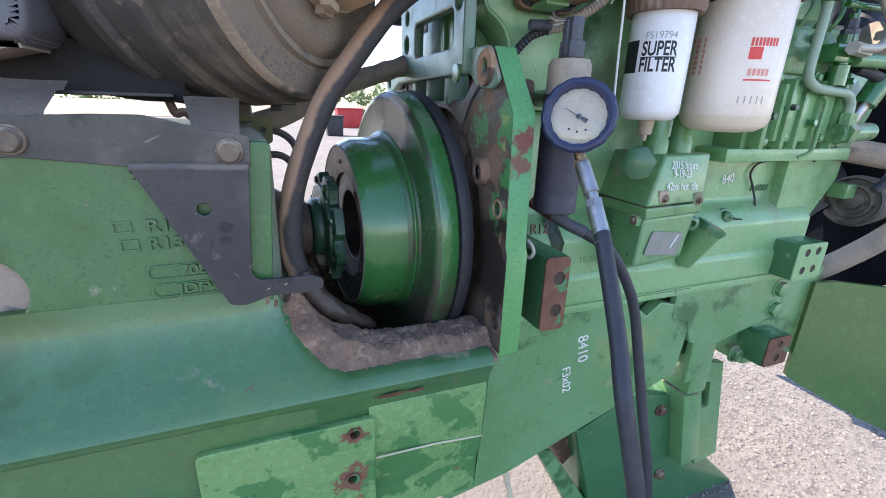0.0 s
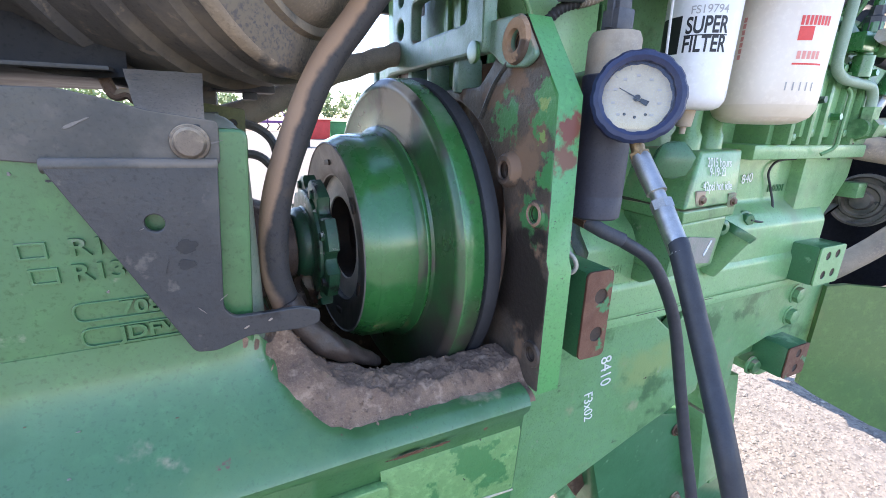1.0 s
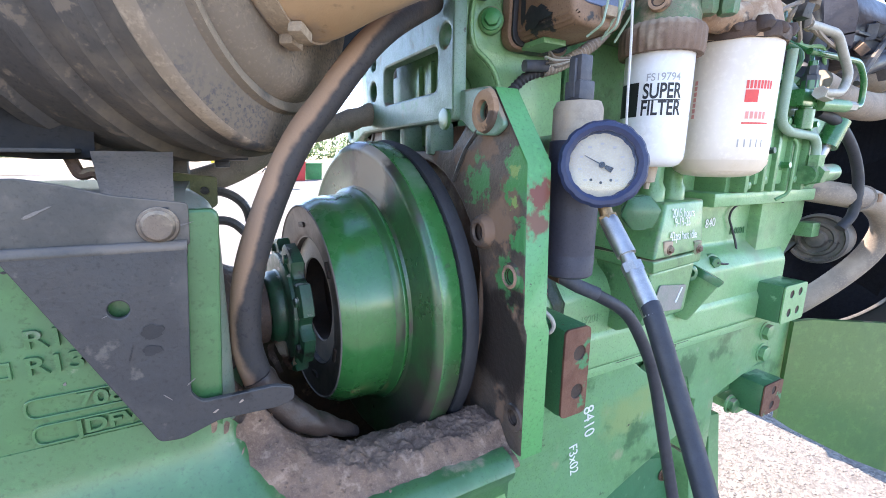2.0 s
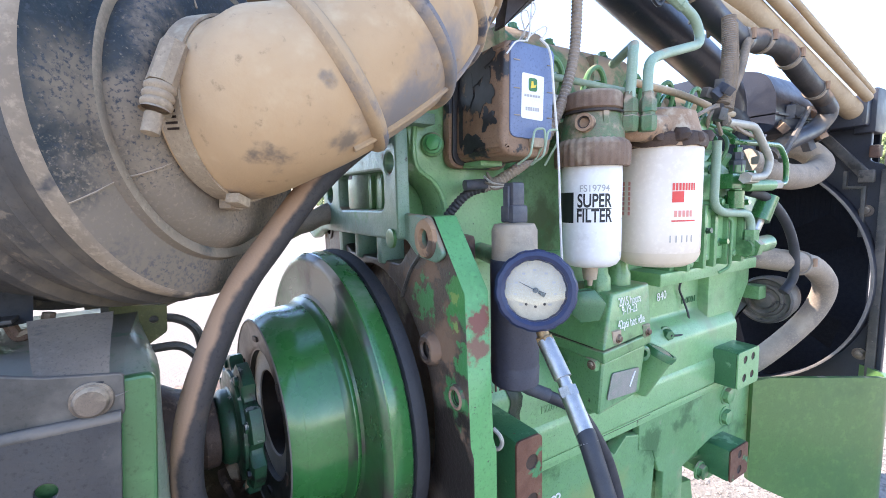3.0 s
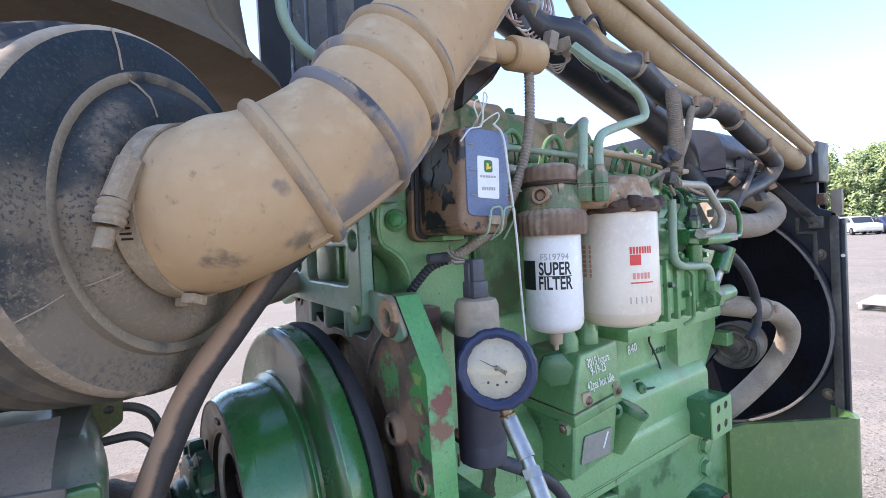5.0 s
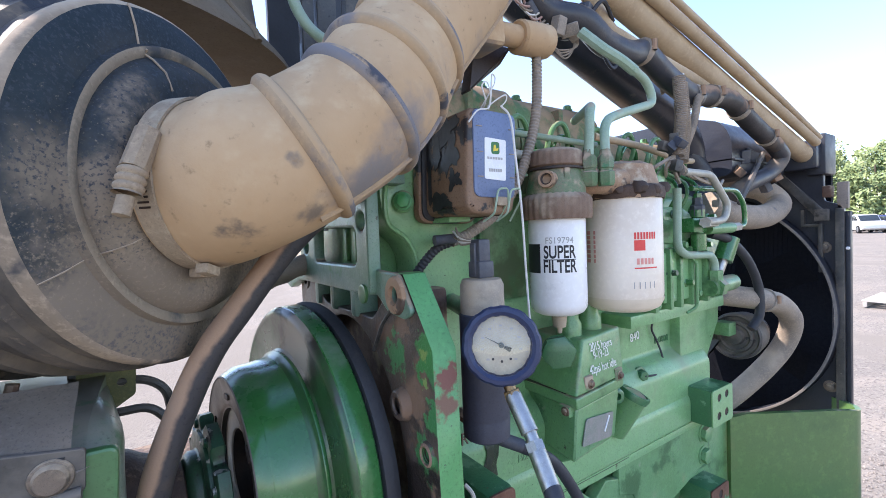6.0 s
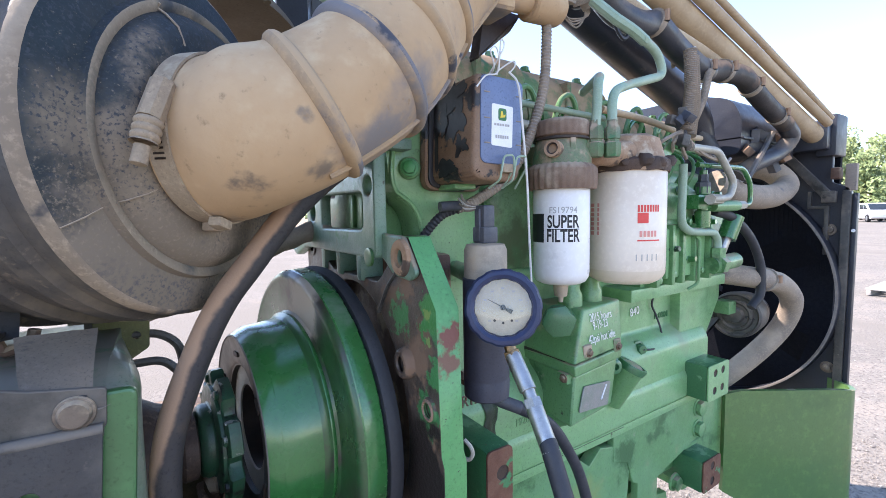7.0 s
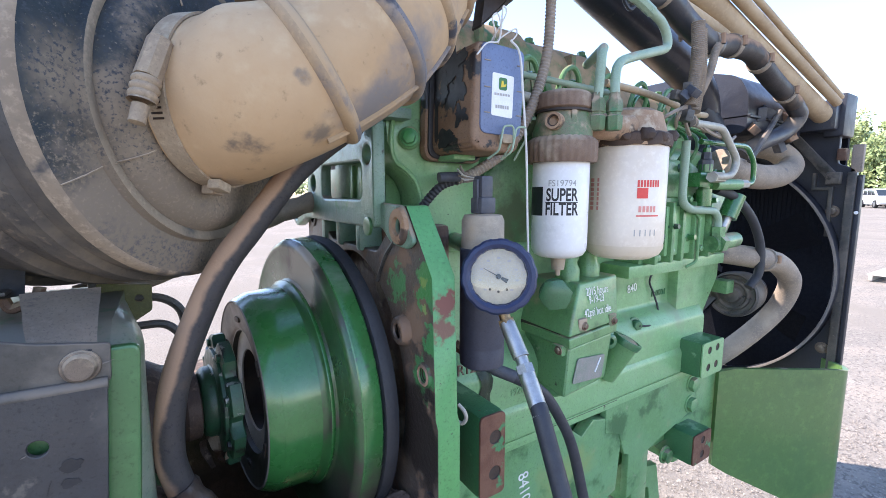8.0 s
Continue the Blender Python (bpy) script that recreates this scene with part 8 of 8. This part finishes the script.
def tree(x, y, h, w, seed, mt):
    rng = random.Random(seed)
    t = thing("tree", (x, y, 0), "tall leafy green tree at the edge of the yard", "tree", group="trees beyond the yard")
    bm = tube([(x, y, -0.1), (x + rng.uniform(-0.2, 0.2), y, h * 0.3), (x + rng.uniform(-0.4, 0.4), y + rng.uniform(-0.3, 0.3), h * 0.8)], 0.2, 8, None, lambda s: 0.22 - 0.16 * s)
    part("trunk", bm, M_BARK, t)
    clumps = []
    for k in range(22):
        a, z = rng.uniform(0, 6.28), rng.uniform(0.12, 0.97)
        rad = w * (0.55 + 0.5 * math.sin(z * 3.0)) * rng.uniform(0.25, 1.0)
        c = (x + rad * math.cos(a), y + rad * math.sin(a), h * z)
        clumps.append((c, w * rng.uniform(0.24, 0.46)))
        if k < 7:
            part("limb", tube([(x, y, h * z * 0.75), (c[0], c[1], c[2])], 0.05, 6, None, lambda s: 0.07 - 0.05 * s), M_BARK, t)
    part("crown", crown(clumps, rng, 0.26, 130), mt, t)


rng = random.Random(21)
k = 0
for d, off in ((74, 0), (84, 1)):
    for j in range(9):
        b = 0.07 + 0.042 * j + 0.02 * off
        dx = d + rng.uniform(-3, 3)
        hh = rng.uniform(9.0, 12.5) * (d / 74) * (1.08 if j in (2, 3) else 1.0)
        tree(dx, dx * b, hh, rng.uniform(2.6, 3.6), 100 + k, M_LEAF if (j + off) % 3 else M_LEAFB)
        k += 1


def woods(n, seed):
    """The far tree line beyond the field."""
    rng = random.Random(seed)
    clumps = []
    for _ in range(n):
        b = rng.uniform(-1.2, 1.25)
        d = rng.uniform(165, 190)
        h = rng.uniform(0.5, 8.5) + 1.5 * math.sin(b * 9)
        clumps.append(((d * math.sin(b), d * math.cos(b), max(0.4, h)), rng.uniform(1.2, 2.6)))
    return crown(clumps, rng, 0.8, 26)


tagged(part("far_woods", woods(900, 8), M_LEAFB), "distant hazy green tree line beyond the field", "trees", kind="stuff")
M_FIELD = mat("dry_tan_field", (0.36, 0.27, 0.17), (0.3, 0.22, 0.14), 0.95, scale=0.15)
bm = grid_sheet(np.linspace(-160, 75, 40), np.linspace(38, 160, 12), lambda x, y: (x, y, 0.03 + max(0.0, y - 38) * 0.006))
tagged(part("dry_field", bm, M_FIELD), "dry tan field rising gently behind the yard", "field", kind="structure")
M_FENCE = mat("dark_fence_shade", (0.05, 0.05, 0.055), (0.08, 0.075, 0.07), 0.9, scale=1.5)
fn = thing("fence", (66, 13, 0), "low dark fence behind the parked cars", "fence")
for j in range(16):
    y0 = 4 + 1.6 * j
    part("fence_board", box(66.0, 66.08, y0, y0 + 1.55, 0.0, 1.75 + 0.1 * math.sin(j * 2.1), 0.01), M_FENCE, fn)


# parked cars
M_TYRE = mat("tyre_rubber", (0.015, 0.015, 0.017), rough=0.8, scale=20)
M_CARGLASS = mat("dark_car_glass", (0.03, 0.04, 0.05), rough=0.08, scale=3, bump=None)
M_RIM = mat("alloy_rim", (0.35, 0.35, 0.36), rough=0.3, metal=0.8, scale=20)
M_LAMP = mat("lamp_lens", (0.6, 0.6, 0.6), rough=0.1, scale=20, bump=None)


def car(x, y, turn, paint, label, height=1.72):
    m = Matrix.Translation((x, y, 0)) @ Matrix.Rotation(radians(turn), 4, "Z") @ Matrix(((1, 0, 0, 0), (0, 0, -1, 0), (0, 1, 0, 0), (0, 0, 0, 1)))
    k = height / 1.72
    t = thing("parked_car", (x, y, 0), label, "car", group="parked cars")
    body_ = [(-2.3, 0.4), (-1.95, 0.3), (1.95, 0.3), (2.3, 0.42), (2.36, 0.75), (2.25, 0.98), (1.2, 1.08), (-2.2, 1.1), (-2.36, 0.8)]
    part("body", prism([(a, b * k) for a, b in body_], -0.92, 0.92, m, 0.07, None, 3), paint, t)
    cab = [(-2.15, 1.06), (1.15, 1.06), (0.45, 1.62), (0.1, 1.7), (-1.6, 1.72), (-1.95, 1.62)]
    part("cabin", prism([(a, b * k) for a, b in cab], -0.78, 0.78, m, 0.08, None, 3), paint, t)
    for z in (-0.785, 0.785):
        for w in ([(-1.85, 1.14), (-0.95, 1.14), (-0.95, 1.58), (-1.7, 1.58)], [(-0.85, 1.14), (0.0, 1.14), (0.0, 1.58), (-0.85, 1.58)], [(0.08, 1.14), (0.85, 1.14), (0.38, 1.55), (0.08, 1.58)]):
            part("window", prism([(a, b * k) for a, b in w], z - 0.012, z + 0.012, m, 0.004), M_CARGLASS, t)
        for wx in (-1.42, 1.42):
            wm = m @ Matrix.Translation((wx, 0.36, z * 1.12))
            wh = part("wheel", lathe([(-0.12, 0.22), (-0.12, 0.34), (-0.08, 0.36), (0.08, 0.36), (0.12, 0.34), (0.12, 0.22)], wm, 24), M_TYRE, t)
            part("rim", lathe([(-0.125, 0.0), (-0.11, 0.22), (0.11, 0.22), (0.125, 0.0)], wm, 16), M_RIM, wh)
    part("windscreen", prism([(1.1, 1.1 * k), (0.5, 1.6 * k), (0.54, 1.62 * k), (1.16, 1.1 * k)], -0.68, 0.68, m, 0.005), M_CARGLASS, t)
    for z in (-0.66, 0.66):
        part("headlight", prism([(2.2, 0.78 * k), (2.33, 0.76 * k), (2.31, 0.9 * k), (2.18, 0.94 * k)], z - 0.2, z + 0.2, m, 0.01), M_LAMP, t)
    return t


M_CARWHITE = mat("white_car_paint", (0.75, 0.76, 0.78), (0.72, 0.73, 0.75), 0.2, scale=1, bump=None)
M_CARBLUE = mat("dark_blue_car_paint", (0.02, 0.03, 0.12), (0.03, 0.04, 0.15), 0.2, scale=1, bump=None)
M_CARSILVER = mat("silver_car_paint", (0.45, 0.47, 0.5), (0.42, 0.44, 0.47), 0.25, metal=0.3, scale=1, bump=None)
car(55.0, 11.6, -150, M_CARWHITE, "white sport utility car parked in the yard", 1.75)
car(58.5, 10.2, -148, M_CARBLUE, "dark blue car parked beside the white one", 1.62)
car(62.5, 12.9, -150, M_CARSILVER, "pale silver car parked at the back", 1.66)

# boards lying on the gravel
M_BOARD = mat("weathered_grey_boards", (0.4, 0.37, 0.33), (0.34, 0.31, 0.28), 0.9, scale=6)
pl = thing("pallet", (9.6, 1.75, 0), "weathered grey wooden pallet lying on the gravel", "pallet")
for j in range(6):
    part("deck_board", box(9.0 + 0.2 * j, 9.14 + 0.2 * j, 1.0, 2.02, 0.1, 0.12, 0.004), M_BOARD, pl)
for y in (1.05, 1.5, 1.95):
    part("stringer", box(9.0, 10.15, y, y + 0.05, 0.02, 0.1, 0.004), M_BOARD, pl)

# drums, bins and implements across the yard
M_RED = mat("red_paint", (0.45, 0.03, 0.03), rough=0.5, scale=4)
M_BLACKBIN = mat("black_bin_plastic", (0.02, 0.02, 0.025), rough=0.5, scale=4)
M_GREENBIN = mat("green_bin_plastic", (0.03, 0.2, 0.06), rough=0.5, scale=4)
M_PURPLE = mat("purple_paint", (0.1, 0.03, 0.16), rough=0.5, scale=4)


def bin_thing(x, y, w, h, mt, label):
    t = thing("storage_bin", (x, y, 0), label, "bin", group="bins across the yard")
    part("tub", prism([(-w / 2, 0), (w / 2, 0), (w * 0.56, h), (-w * 0.56, h)], -w / 2, w / 2, Matrix.Translation((x, y, 0)) @ FACE, 0.03), mt, t)
    part("rim", box(x - w * 0.6, x + w * 0.6, y - w * 0.56, y + w * 0.56, h, h + 0.06, 0.02), mt, t)


bin_thing(2.45, 19.0, 0.62, 0.75, M_BLACKBIN, "black storage bin standing on the yard")
bin_thing(4.2, 26.0, 1.3, 1.0, M_RED, "red steel bin standing on the yard")
bin_thing(5.6, 27.0, 0.9, 0.9, M_GREENBIN, "green storage bin standing on the yard")
im = thing("farm_implement", (2.6, 40.0, 0), "purple and yellow farm implement across the yard", "implement")
part("beam", box(0.6, 4.4, 39.8, 40.1, 0.6, 0.8, 0.02), M_PURPLE, im)
for x in (0.8, 1.6, 2.5, 3.4, 4.2):
    part("tine", tube([(x, 40, 0.7), (x + 0.2, 39.8, 0.4), (x - 0.1, 39.8, 0.0)], 0.06, 8), M_BLACKBIN, im)
part("hopper", prism([(0.4, 0.8), (1.3, 0.8), (1.5, 1.4), (0.2, 1.4)], -40.4, -39.6, FACE, 0.03), M_YELLOW, im)
part("mast", tube([(2.6, 40, 0.7), (2.9, 40, 1.7), (3.8, 40, 1.6), (4.2, 40, 0.8)], 0.06, 8), M_PURPLE, im)
